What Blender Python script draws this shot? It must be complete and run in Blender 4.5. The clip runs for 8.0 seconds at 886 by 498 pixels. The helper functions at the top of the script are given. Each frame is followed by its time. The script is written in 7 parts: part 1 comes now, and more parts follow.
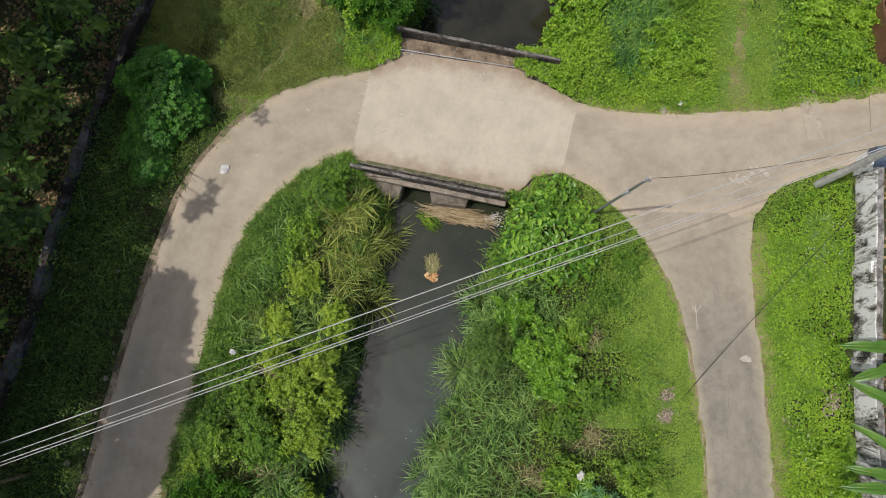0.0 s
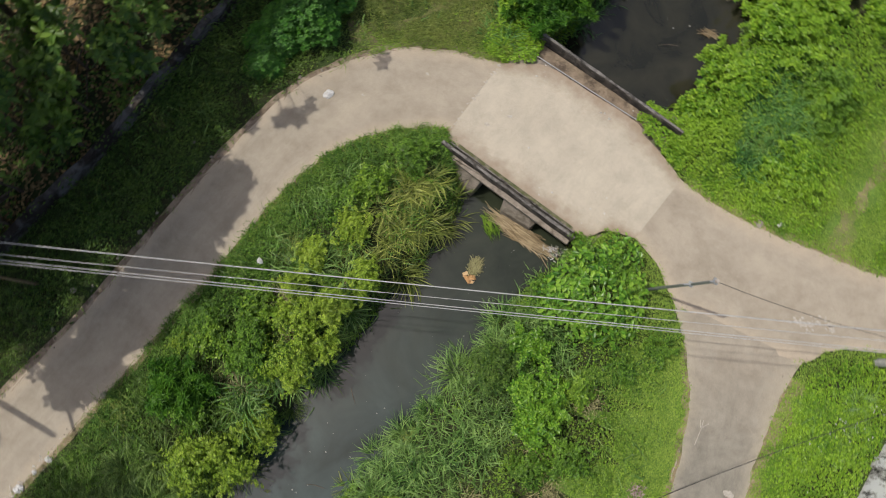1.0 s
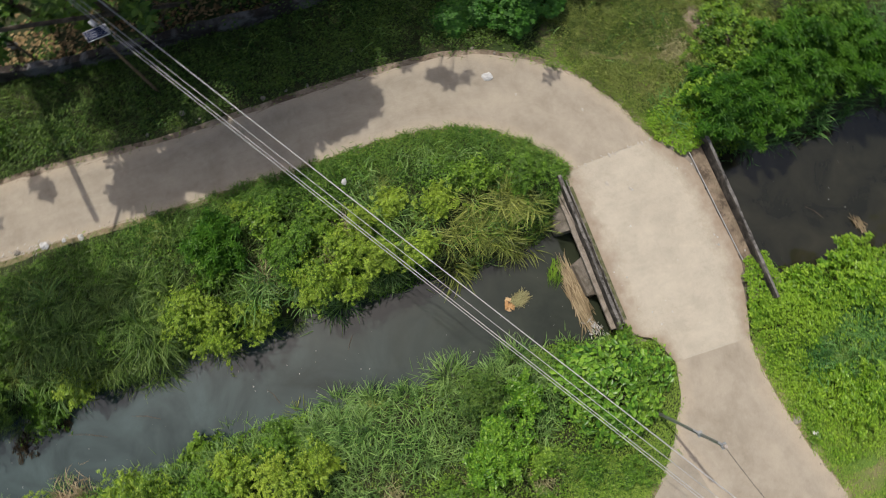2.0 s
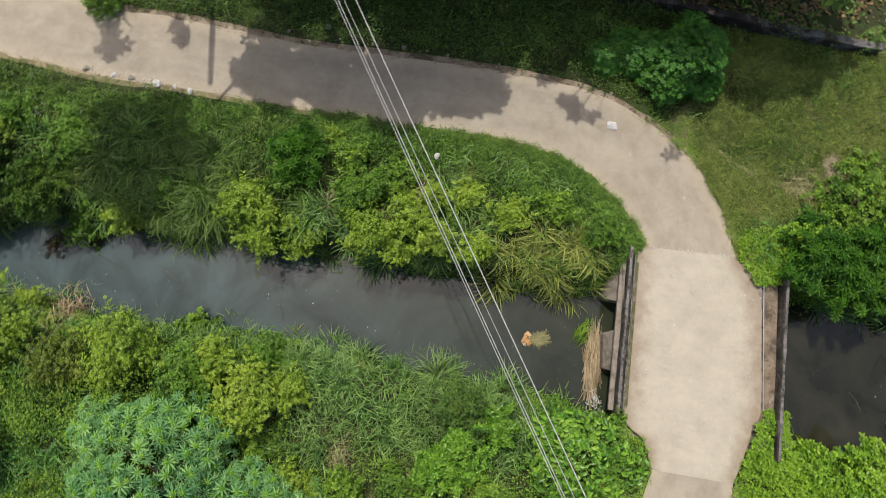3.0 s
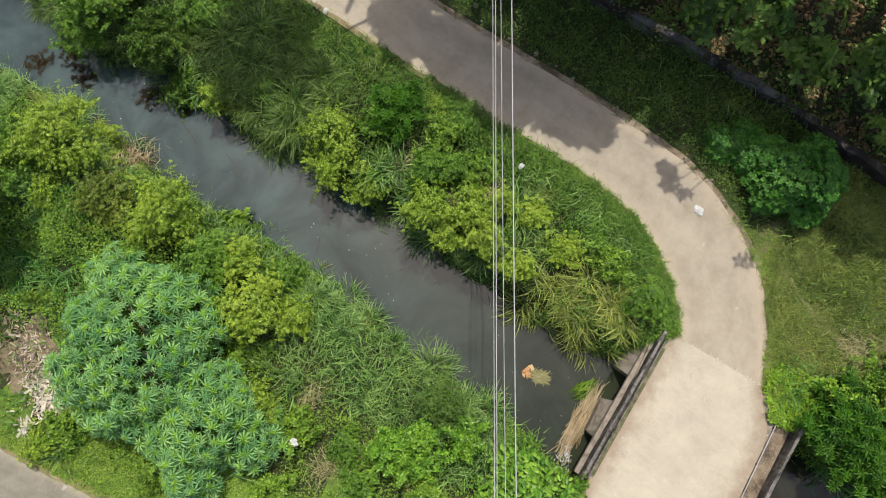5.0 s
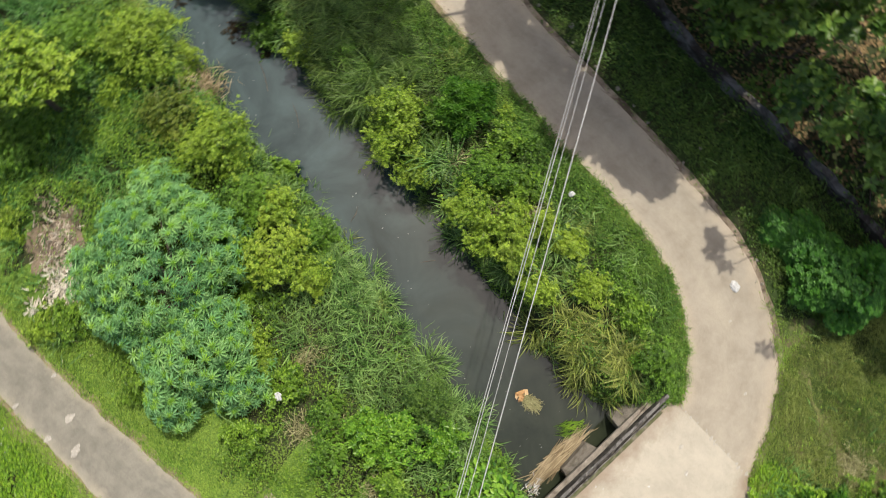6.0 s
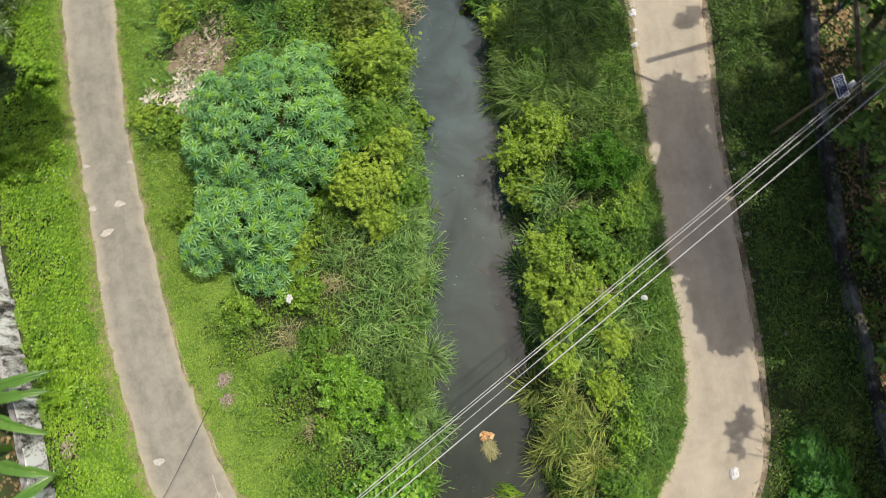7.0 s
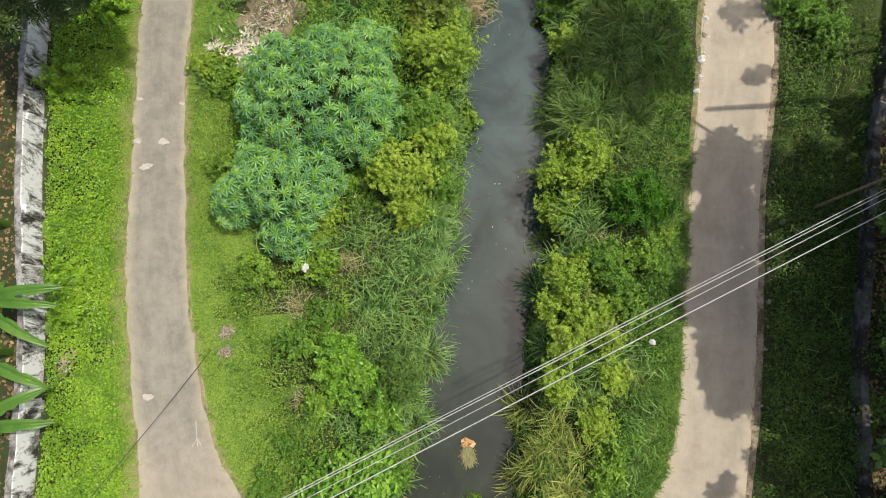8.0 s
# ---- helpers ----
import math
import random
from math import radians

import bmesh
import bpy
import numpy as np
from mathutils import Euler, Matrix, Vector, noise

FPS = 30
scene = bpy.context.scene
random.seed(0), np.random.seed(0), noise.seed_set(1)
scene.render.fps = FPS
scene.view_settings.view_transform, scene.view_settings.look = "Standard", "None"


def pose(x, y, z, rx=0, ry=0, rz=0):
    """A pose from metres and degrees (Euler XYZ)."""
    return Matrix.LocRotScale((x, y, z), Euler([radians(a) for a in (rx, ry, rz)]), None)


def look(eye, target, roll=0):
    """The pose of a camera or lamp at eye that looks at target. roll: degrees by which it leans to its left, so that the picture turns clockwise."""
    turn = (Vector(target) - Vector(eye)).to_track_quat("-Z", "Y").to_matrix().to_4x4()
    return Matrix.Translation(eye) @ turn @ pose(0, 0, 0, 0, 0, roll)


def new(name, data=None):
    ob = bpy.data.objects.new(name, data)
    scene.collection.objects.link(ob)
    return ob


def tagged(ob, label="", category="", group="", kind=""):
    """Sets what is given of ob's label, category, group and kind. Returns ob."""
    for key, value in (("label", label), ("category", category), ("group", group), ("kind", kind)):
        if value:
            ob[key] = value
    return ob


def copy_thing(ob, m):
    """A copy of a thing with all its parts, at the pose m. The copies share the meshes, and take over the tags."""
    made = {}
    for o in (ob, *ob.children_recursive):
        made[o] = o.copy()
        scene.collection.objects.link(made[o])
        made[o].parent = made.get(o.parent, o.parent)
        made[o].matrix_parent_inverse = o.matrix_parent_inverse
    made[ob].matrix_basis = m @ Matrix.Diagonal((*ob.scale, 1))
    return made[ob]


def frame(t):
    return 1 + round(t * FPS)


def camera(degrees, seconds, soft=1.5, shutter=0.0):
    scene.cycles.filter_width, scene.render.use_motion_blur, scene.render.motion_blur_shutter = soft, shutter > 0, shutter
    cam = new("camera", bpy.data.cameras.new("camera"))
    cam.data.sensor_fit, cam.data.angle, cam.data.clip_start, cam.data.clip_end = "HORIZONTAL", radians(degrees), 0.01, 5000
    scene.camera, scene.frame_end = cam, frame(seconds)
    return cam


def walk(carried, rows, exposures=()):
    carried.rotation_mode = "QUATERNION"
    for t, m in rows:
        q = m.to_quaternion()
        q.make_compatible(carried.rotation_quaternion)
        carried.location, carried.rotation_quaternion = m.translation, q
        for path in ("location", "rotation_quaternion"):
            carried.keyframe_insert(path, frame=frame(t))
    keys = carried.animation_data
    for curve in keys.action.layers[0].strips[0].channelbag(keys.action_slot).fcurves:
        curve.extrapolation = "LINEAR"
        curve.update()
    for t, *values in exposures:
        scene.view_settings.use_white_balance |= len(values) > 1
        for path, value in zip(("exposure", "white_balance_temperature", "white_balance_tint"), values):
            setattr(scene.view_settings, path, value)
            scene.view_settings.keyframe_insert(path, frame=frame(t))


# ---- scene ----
# The camera hovers over the canal bridge and turns on the spot.
cam = camera(67.45, 8.0, soft=1.0, shutter=0.25)
walk(cam, [(t, pose(x, y, z, tilt, lean, yaw)) for t, x, y, z, tilt, lean, yaw in (
    (0.0, 0.00, 0.03, 23.85, 9.53, 0.26, -173.09), (0.2, 0.00, 0.04, 23.82, 9.53, 0.24, -172.40), (0.3, 0.00, 0.04, 23.80, 9.53, 0.24, -170.77), (0.4, 0.01, 0.04, 23.78, 9.52, 0.23, -167.89),
    (0.5, 0.01, 0.04, 23.76, 9.52, 0.23, -164.66), (1.0, 0.03, 0.04, 23.68, 9.48, 0.20, -147.66), (1.5, 0.08, 0.00, 23.71, 9.47, 0.23, -131.04), (1.7, 0.08, -0.00, 23.76, 9.47, 0.24, -124.49),
    (2.8, 0.05, 0.01, 24.01, 9.50, 0.22, -92.71), (3.0, 0.01, 0.01, 24.06, 9.50, 0.21, -87.63), (3.2, -0.01, 0.01, 24.08, 9.50, 0.21, -83.81), (3.5, -0.03, 0.02, 24.12, 9.49, 0.21, -80.36),
    (3.8, -0.05, 0.01, 24.12, 9.48, 0.21, -78.69), (4.0, -0.07, 0.00, 24.12, 9.48, 0.20, -76.37), (4.5, -0.08, -0.01, 24.09, 9.48, 0.19, -68.19), (4.7, -0.09, -0.02, 24.08, 9.45, 0.17, -65.12),
    (5.8, -0.10, -0.08, 24.01, 9.47, 0.25, -55.03), (5.9, -0.09, -0.08, 24.02, 9.47, 0.24, -51.00), (6.0, -0.07, -0.09, 24.02, 9.48, 0.24, -46.85), (6.5, -0.01, -0.04, 24.05, 9.47, 0.21, -27.46),
    (7.0, 0.01, 0.02, 24.11, 9.46, 0.17, -12.31), (7.5, 0.05, 0.03, 24.15, 9.47, 0.18, -2.85), (8.0, 0.07, 0.02, 24.20, 9.47, 0.16, 0.00))],
     exposures=[(0.0, -0.64, 6380, 12), (1.5, -0.63, 6390, 12), (3.5, -0.38, 6430, 11), (4.5, -0.28, 6470, 10.2), (6.5, -0.19, 6560, 9.6), (8.0, -0.15, 6590, 9.2)])

# ---- daylight: a high sun over the plantation side, open sky ----
SUN_EL, SUN_AZ = radians(66.0), radians(20.0)      # azimuth counted from +x towards +y
sun_from = Vector((math.cos(SUN_EL) * math.cos(SUN_AZ), math.cos(SUN_EL) * math.sin(SUN_AZ), math.sin(SUN_EL)))
sun = new("sun", bpy.data.lights.new("sun", "SUN"))
sun.data.energy, sun.data.angle, sun.data.color = 3.8, radians(0.53), (1.0, 0.94, 0.84)
sun.matrix_world = look(sun_from * 60, (0, 0, 0))
world = bpy.data.worlds.new("sky")
world.use_nodes = True
scene.world = world
sky = world.node_tree.nodes.new("ShaderNodeTexSky")
sky.sky_type, sky.sun_disc, sky.sun_elevation, sky.sun_rotation = "NISHITA", False, SUN_EL, radians(90) - SUN_AZ
sky.dust_density, sky.air_density, sky.ozone_density = 5.0, 1.0, 0.4
world.node_tree.links.new(sky.outputs[0], world.node_tree.nodes["Background"].inputs[0])
world.node_tree.nodes["Background"].inputs[1].default_value = 0.15


# ---- materials ----
def nodes_of(name):
    m = bpy.data.materials.new(name)
    m.use_nodes = True
    return m, m.node_tree.nodes, m.node_tree.links, m.node_tree.nodes["Principled BSDF"]


def tex_noise(nt, ln, scale, detail=4.0, rough=0.6, coords=None, distort=0.0):
    n = nt.new("ShaderNodeTexNoise")
    n.inputs["Scale"].default_value, n.inputs["Detail"].default_value = scale, detail
    n.inputs["Roughness"].default_value, n.inputs["Distortion"].default_value = rough, distort
    if coords is None:
        coords = nt.new("ShaderNodeTexCoord").outputs["Object"]
    ln.new(coords, n.inputs["Vector"])
    return n.outputs[0]


def ramp(nt, ln, fac, stops):
    r = nt.new("ShaderNodeValToRGB")
    e = r.color_ramp.elements
    while len(e) < len(stops):
        e.new(0.5)
    for el, (p, c) in zip(e, stops):
        el.position, el.color = p, (*c, 1)
    ln.new(fac, r.inputs[0])
    return r.outputs[0]


def mixed(nt, ln, fac, a, b, mode="MIX"):
    m = nt.new("ShaderNodeMix")
    m.data_type, m.blend_type = "RGBA", mode
    for sock, v in ((m.inputs[0], fac), (m.inputs[6], a), (m.inputs[7], b)):
        if isinstance(v, (int, float)):
            sock.default_value = v
        elif isinstance(v, tuple):
            sock.default_value = (*v, 1)
        else:
            ln.new(v, sock)
    return m.outputs[2]


def bumped(nt, ln, bsdf, height, strength, dist=0.02):
    b = nt.new("ShaderNodeBump")
    b.inputs["Strength"].default_value, b.inputs["Distance"].default_value = strength, dist
    ln.new(height, b.inputs["Height"])
    ln.new(b.outputs[0], bsdf.inputs["Normal"])


def speckled(name, dark, light, scale, rough=0.9, grain=40.0, bump=0.4, third=None, big=0.25, metal=0.0):
    """Two-scale mottled solid: large stains between dark and light, fine grain, optional third stain colour."""
    m, nt, ln, b = nodes_of(name)
    c = ramp(nt, ln, tex_noise(nt, ln, scale, 6, 0.65), [(0.3, dark), (0.7, light)])
    if third:
        c = mixed(nt, ln, ramp(nt, ln, tex_noise(nt, ln, scale * big, 5, 0.7, distort=0.6), [(0.48, (0, 0, 0)), (0.62, (1, 1, 1))]), c, third)
    g = tex_noise(nt, ln, grain, 3, 0.7)
    c = mixed(nt, ln, 0.5, c, ramp(nt, ln, g, [(0.25, (0.25, 0.25, 0.25)), (0.75, (0.75, 0.75, 0.75))]), "OVERLAY")
    ln.new(c, b.inputs["Base Color"])
    b.inputs["Roughness"].default_value, b.inputs["Metallic"].default_value = rough, metal
    if bump:
        bumped(nt, ln, b, g, bump)
    return m


def leafy(name, dark, light, tip=None, gloss=0.42, through_light=0.22):
    """Foliage: each leaf its own tone, light passing through it, patches of a yellower tone at plant size."""
    m, nt, ln, b = nodes_of(name)
    geo = nt.new("ShaderNodeNewGeometry")
    c = ramp(nt, ln, geo.outputs["Random Per Island"], [(0.0, dark), (0.6, light), (1.0, tip or light)])
    patch = tex_noise(nt, ln, 0.55, 4, 0.6, geo.outputs["Position"])
    c = mixed(nt, ln, ramp(nt, ln, patch, [(0.40, (0, 0, 0)), (0.68, (0.6, 0.6, 0.6))]), c, tip or light)
    wide = tex_noise(nt, ln, 0.9, 5, 0.7, geo.outputs["Position"], 0.8)
    c = mixed(nt, ln, ramp(nt, ln, wide, [(0.52, (0, 0, 0)), (0.68, (0.6, 0.6, 0.6))]), c, dark)
    ln.new(c, b.inputs["Base Color"])
    b.inputs["Roughness"].default_value = gloss
    b.inputs["Specular IOR Level"].default_value = 0.35
    tl = nt.new("ShaderNodeBsdfTranslucent")
    ln.new(mixed(nt, ln, 1.0, c, (1.15, 1.1, 0.45), "MULTIPLY"), tl.inputs[0])
    mx = nt.new("ShaderNodeMixShader")
    mx.inputs[0].default_value = through_light
    ln.new(b.outputs[0], mx.inputs[1])
    ln.new(tl.outputs[0], mx.inputs[2])
    ln.new(mx.outputs[0], nt["Material Output"].inputs[0])
    return m


def road_material(name, dark, light, sand, worn=None):
    """Worn concrete lane: mottled slab, wheel-polished middle, washed-in sand along both edges (v runs across the lane)."""
    m, nt, ln, b = nodes_of(name)
    pos = nt.new("ShaderNodeNewGeometry").outputs["Position"]
    uv = nt.new("ShaderNodeUVMap")
    sep = nt.new("ShaderNodeSeparateXYZ")
    ln.new(uv.outputs[0], sep.inputs[0])
    big = tex_noise(nt, ln, 0.7, 10, 0.78, pos, 0.2)
    c = ramp(nt, ln, big, [(0.34, dark), (0.64, light)])
    if worn:      # paler, sandier wear towards the junction
        xyz = nt.new("ShaderNodeSeparateXYZ")
        ln.new(pos, xyz.inputs[0])
        reach = nt.new("ShaderNodeMapRange")
        jitter = nt.new("ShaderNodeMath")
        jitter.operation = "MULTIPLY_ADD"
        ln.new(tex_noise(nt, ln, 0.8, 6, 0.7, pos), jitter.inputs[0])
        jitter.inputs[1].default_value = 4.0
        ln.new(xyz.outputs[1], jitter.inputs[2])
        ln.new(jitter.outputs[0], reach.inputs[0])
        reach.inputs[1].default_value, reach.inputs[2].default_value = 0.5, -4.0
        c = mixed(nt, ln, reach.outputs[0], c, ramp(nt, ln, big, [(0.34, worn[0]), (0.64, worn[1])]))
    mid = tex_noise(nt, ln, 2.6, 8, 0.78, pos, 0.3)
    c = mixed(nt, ln, ramp(nt, ln, mid, [(0.5, (0, 0, 0)), (0.72, (0.55, 0.55, 0.55))]), c, light)
    c = mixed(nt, ln, ramp(nt, ln, tex_noise(nt, ln, 1.3, 6, 0.75, pos, 1.2), [(0.52, (0, 0, 0)), (0.74, (0.20, 0.20, 0.20))]), c, (0.68 * dark[0], 0.64 * dark[1], 0.60 * dark[2]))
    along = nt.new("ShaderNodeMapping")
    along.inputs["Scale"].default_value = (0.7, 3.4, 1.0)
    ln.new(uv.outputs[0], along.inputs["Vector"])
    c = mixed(nt, ln, ramp(nt, ln, tex_noise(nt, ln, 1.0, 6, 0.7, along.outputs[0], 0.4), [(0.48, (0, 0, 0)), (0.72, (0.45, 0.45, 0.45))]), c, (1.08 * light[0], 1.08 * light[1], 1.06 * light[2]))
    c = mixed(nt, ln, ramp(nt, ln, tex_noise(nt, ln, 1.7, 6, 0.7, along.outputs[0], 0.4), [(0.50, (0, 0, 0)), (0.74, (0.36, 0.36, 0.36))]), c, (0.82 * dark[0], 0.84 * dark[1], 0.84 * dark[2]))
    e = nt.new("ShaderNodeMath")
    e.operation = "SUBTRACT"
    ln.new(sep.outputs[1], e.inputs[0])
    e.inputs[1].default_value = 0.5
    a = nt.new("ShaderNodeMath")
    a.operation = "ABSOLUTE"
    ln.new(e.outputs[0], a.inputs[0])
    wob = nt.new("ShaderNodeMath")
    wob.operation = "MULTIPLY_ADD"
    ln.new(tex_noise(nt, ln, 1.7, 5, 0.7, pos), wob.inputs[0])
    wob.inputs[1].default_value = 0.34
    ln.new(a.outputs[0], wob.inputs[2])
    c = mixed(nt, ln, ramp(nt, ln, wob.outputs[0], [(0.50, (0, 0, 0)), (0.68, (0.85, 0.85, 0.85))]), c, sand)
    g = tex_noise(nt, ln, 55, 3, 0.7, pos)
    c = mixed(nt, ln, 0.35, c, ramp(nt, ln, g, [(0.25, (0.3, 0.3, 0.3)), (0.75, (0.7, 0.7, 0.7))]), "OVERLAY")
    ln.new(c, b.inputs["Base Color"])
    b.inputs["Roughness"].default_value = 0.88
    bumped(nt, ln, b, g, 0.35, 0.01)
    return m


ROAD = road_material("worn_concrete", (0.298, 0.258, 0.195), (0.420, 0.371, 0.290), (0.47, 0.395, 0.295))
LANE = road_material("grey_concrete", (0.168, 0.157, 0.126), (0.306, 0.286, 0.231), (0.40, 0.355, 0.265), ((0.290, 0.252, 0.193), (0.410, 0.362, 0.284)))
DECK = road_material("deck_concrete", (0.412, 0.370, 0.292), (0.524, 0.476, 0.378), (0.285, 0.215, 0.148))
SOIL = speckled("weedy_soil", (0.020, 0.030, 0.008), (0.056, 0.060, 0.020), 2.2, 0.95, 30, 0.7, (0.040, 0.068, 0.014))
MOSSY = speckled("mossy_concrete", (0.03, 0.03, 0.025), (0.17, 0.155, 0.13), 3.0, 0.9, 35, 0.6, (0.035, 0.04, 0.03), 0.5)
BLACKISH = speckled("blackish_concrete", (0.015, 0.014, 0.012), (0.07, 0.062, 0.052), 3.5, 0.92, 35, 0.7, (0.14, 0.125, 0.105), 0.5)
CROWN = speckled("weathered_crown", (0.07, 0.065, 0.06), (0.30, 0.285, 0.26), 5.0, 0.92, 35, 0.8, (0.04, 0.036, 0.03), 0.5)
PALE = speckled("pale_concrete", (0.20, 0.175, 0.14), (0.36, 0.315, 0.26), 2.5, 0.9, 40, 0.5, (0.14, 0.12, 0.09), 0.5)
GRIME = speckled("grimy_dirt", (0.12, 0.090, 0.060), (0.32, 0.255, 0.18), 2.2, 0.95, 30, 0.6, (0.085, 0.065, 0.045), 0.7)
DIRT = speckled("brown_dirt", (0.16, 0.115, 0.075), (0.30, 0.235, 0.165), 3.0, 0.95, 30, 0.6, (0.10, 0.085, 0.05), 0.5)
REDDIRT = speckled("reddish_dirt", (0.21, 0.160, 0.112), (0.43, 0.350, 0.260), 2.2, 0.95, 26, 0.7, (0.12, 0.088, 0.056), 0.5)
SANDY = speckled("trodden_sand", (0.21, 0.165, 0.09), (0.37, 0.30, 0.185), 2.4, 0.95, 30, 0.5, (0.13, 0.14, 0.05), 0.6)
TURF = speckled("green_turf", (0.085, 0.165, 0.022), (0.17, 0.28, 0.042), 3.0, 0.95, 45, 0.8, (0.11, 0.19, 0.03), 0.5)
# darker than TURF: shade in the gaps between bank weeds put into the colour
DARKTURF = speckled("dark_turf", (0.024, 0.058, 0.009), (0.075, 0.140, 0.019), 3.0, 0.95, 45, 0.8, (0.045, 0.085, 0.013), 0.5)
# turf darkened for the plantation verge: shade put into its colour
SHADETURF = speckled("shade_toned_turf", (0.018, 0.045, 0.008), (0.05, 0.10, 0.016), 3.0, 0.95, 45, 0.8, (0.03, 0.06, 0.011), 0.5)
PATHMIX = speckled("grassy_path", (0.13, 0.15, 0.045), (0.29, 0.25, 0.125), 1.8, 0.95, 40, 0.6, (0.15, 0.20, 0.045), 0.6)
OLIVETURF = speckled("olive_turf", (0.040, 0.072, 0.013), (0.115, 0.160, 0.034), 2.0, 0.95, 45, 0.8, (0.19, 0.16, 0.08), 0.45)
MOSS = speckled("moss", (0.05, 0.07, 0.02), (0.15, 0.15, 0.07), 5.0, 0.95, 30, 0.8, (0.20, 0.18, 0.13), 0.6)
STEEL = speckled("galvanised_steel", (0.28, 0.30, 0.31), (0.42, 0.44, 0.45), 6.0, 0.5, 60, 0.1, metal=0.6)


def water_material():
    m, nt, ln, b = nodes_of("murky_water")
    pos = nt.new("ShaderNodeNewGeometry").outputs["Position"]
    # bluish upstream, darker by the bridge: sky reflection painted into the base colour
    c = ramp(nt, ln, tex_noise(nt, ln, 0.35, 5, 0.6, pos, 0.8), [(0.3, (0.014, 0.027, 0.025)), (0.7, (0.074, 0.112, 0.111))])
    bridge_tone = ramp(nt, ln, tex_noise(nt, ln, 0.5, 5, 0.6, pos, 0.6), [(0.3, (0.014, 0.020, 0.011)), (0.7, (0.042, 0.050, 0.031))])
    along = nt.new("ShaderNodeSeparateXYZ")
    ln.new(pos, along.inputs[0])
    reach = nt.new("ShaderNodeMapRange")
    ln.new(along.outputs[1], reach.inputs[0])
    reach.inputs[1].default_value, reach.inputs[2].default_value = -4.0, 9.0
    c = mixed(nt, ln, reach.outputs[0], bridge_tone, c)
    # brown-black below the bridge: dark reflection painted into the base colour too
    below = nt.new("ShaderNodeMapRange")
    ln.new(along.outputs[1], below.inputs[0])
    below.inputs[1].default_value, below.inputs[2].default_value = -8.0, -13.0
    lower_tone = ramp(nt, ln, tex_noise(nt, ln, 0.6, 5, 0.6, pos, 0.6), [(0.3, (0.012, 0.013, 0.008)), (0.7, (0.038, 0.037, 0.023))])
    c = mixed(nt, ln, below.outputs[0], c, lower_tone)
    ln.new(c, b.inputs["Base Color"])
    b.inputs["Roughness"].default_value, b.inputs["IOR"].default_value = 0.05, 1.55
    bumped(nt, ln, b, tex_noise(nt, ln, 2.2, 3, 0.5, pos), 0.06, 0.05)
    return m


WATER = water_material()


# ---- building helpers ----
def smooth_line(pts, n):
    """n points evenly along a Catmull-Rom line through a few plan points."""
    p = np.array(pts, float)
    p = np.vstack([2 * p[0] - p[1], p, 2 * p[-1] - p[-2]])
    fine = []
    for i in range(1, len(p) - 2):
        for t in np.linspace(0, 1, 24, endpoint=False):
            a, b, c, d = p[i - 1:i + 3]
            fine.append(0.5 * (2 * b + (c - a) * t + (2 * a - 5 * b + 4 * c - d) * t * t + (3 * b - a - 3 * c + d) * t ** 3))
    fine = np.array(fine + [p[-2]])
    s = np.r_[0, np.cumsum(np.linalg.norm(np.diff(fine, axis=0), axis=1))]
    u = np.linspace(0, s[-1], n)
    return np.stack([np.interp(u, s, fine[:, k]) for k in range(fine.shape[1])], 1)


def wobble(pts, amount, scale, seed):
    """Roughens a plan line sideways."""
    out = pts.copy()
    for i, q in enumerate(pts):
        v = Vector((q[0] * scale, q[1] * scale, seed))
        out[i, :2] += (amount * noise.noise(v), amount * noise.noise(v + Vector((9, 4, 2))))
        out[i, :2] += (0.4 * amount * noise.noise(v * 4), 0.4 * amount * noise.noise(v * 4 + Vector((3, 8, 1))))
    return out


def mesh_np(name, verts, faces, mats, smooth=False):
    """A mesh from arrays of corners and of equally sized faces."""
    me = bpy.data.meshes.new(name)
    f = np.asarray(faces, np.int32)
    v = np.asarray(verts, np.float32)
    me.vertices.add(len(v))
    me.vertices.foreach_set("co", v.ravel())
    me.loops.add(f.size)
    me.loops.foreach_set("vertex_index", f.ravel())
    me.polygons.add(len(f))
    me.polygons.foreach_set("loop_start", np.arange(0, f.size, f.shape[1], dtype=np.int32))
    me.polygons.foreach_set("use_smooth", np.full(len(f), smooth))
    for m in mats if isinstance(mats, (list, tuple)) else [mats]:
        me.materials.append(m)
    me.update(calc_edges=True)
    return me


def part(name, bm, material, parent, label="", smooth=False):
    """Links a bmesh (or a ready mesh) as one mesh object under a thing or under a part."""
    if isinstance(bm, bpy.types.Mesh):
        me = bm
    else:
        me = bpy.data.meshes.new(name)
        bmesh.ops.recalc_face_normals(bm, faces=bm.faces)
        for f in bm.faces:
            f.smooth = smooth
        bm.to_mesh(me)
        bm.free()
        me.materials.append(material)
    ob = new(name, me)
    ob.parent = parent
    if label:
        ob["label"] = label
    return ob


def empty(name, at, label, category, group="", kind=""):
    ob = new(name)
    ob.location = at
    return tagged(ob, label, category, group, kind)


def box(bm, size, at=(0, 0, 0), bevel=0.01, turn=(0, 0, 0)):
    """A bevelled block into bm."""
    m = pose(*at, *turn) @ Matrix.Diagonal((*size, 1))
    vs = bmesh.ops.create_cube(bm, size=1, matrix=m)["verts"]
    if bevel:
        es = list({e for v in vs for e in v.link_edges})
        bmesh.ops.bevel(bm, geom=es, offset=bevel, segments=2, affect="EDGES", profile=0.6)


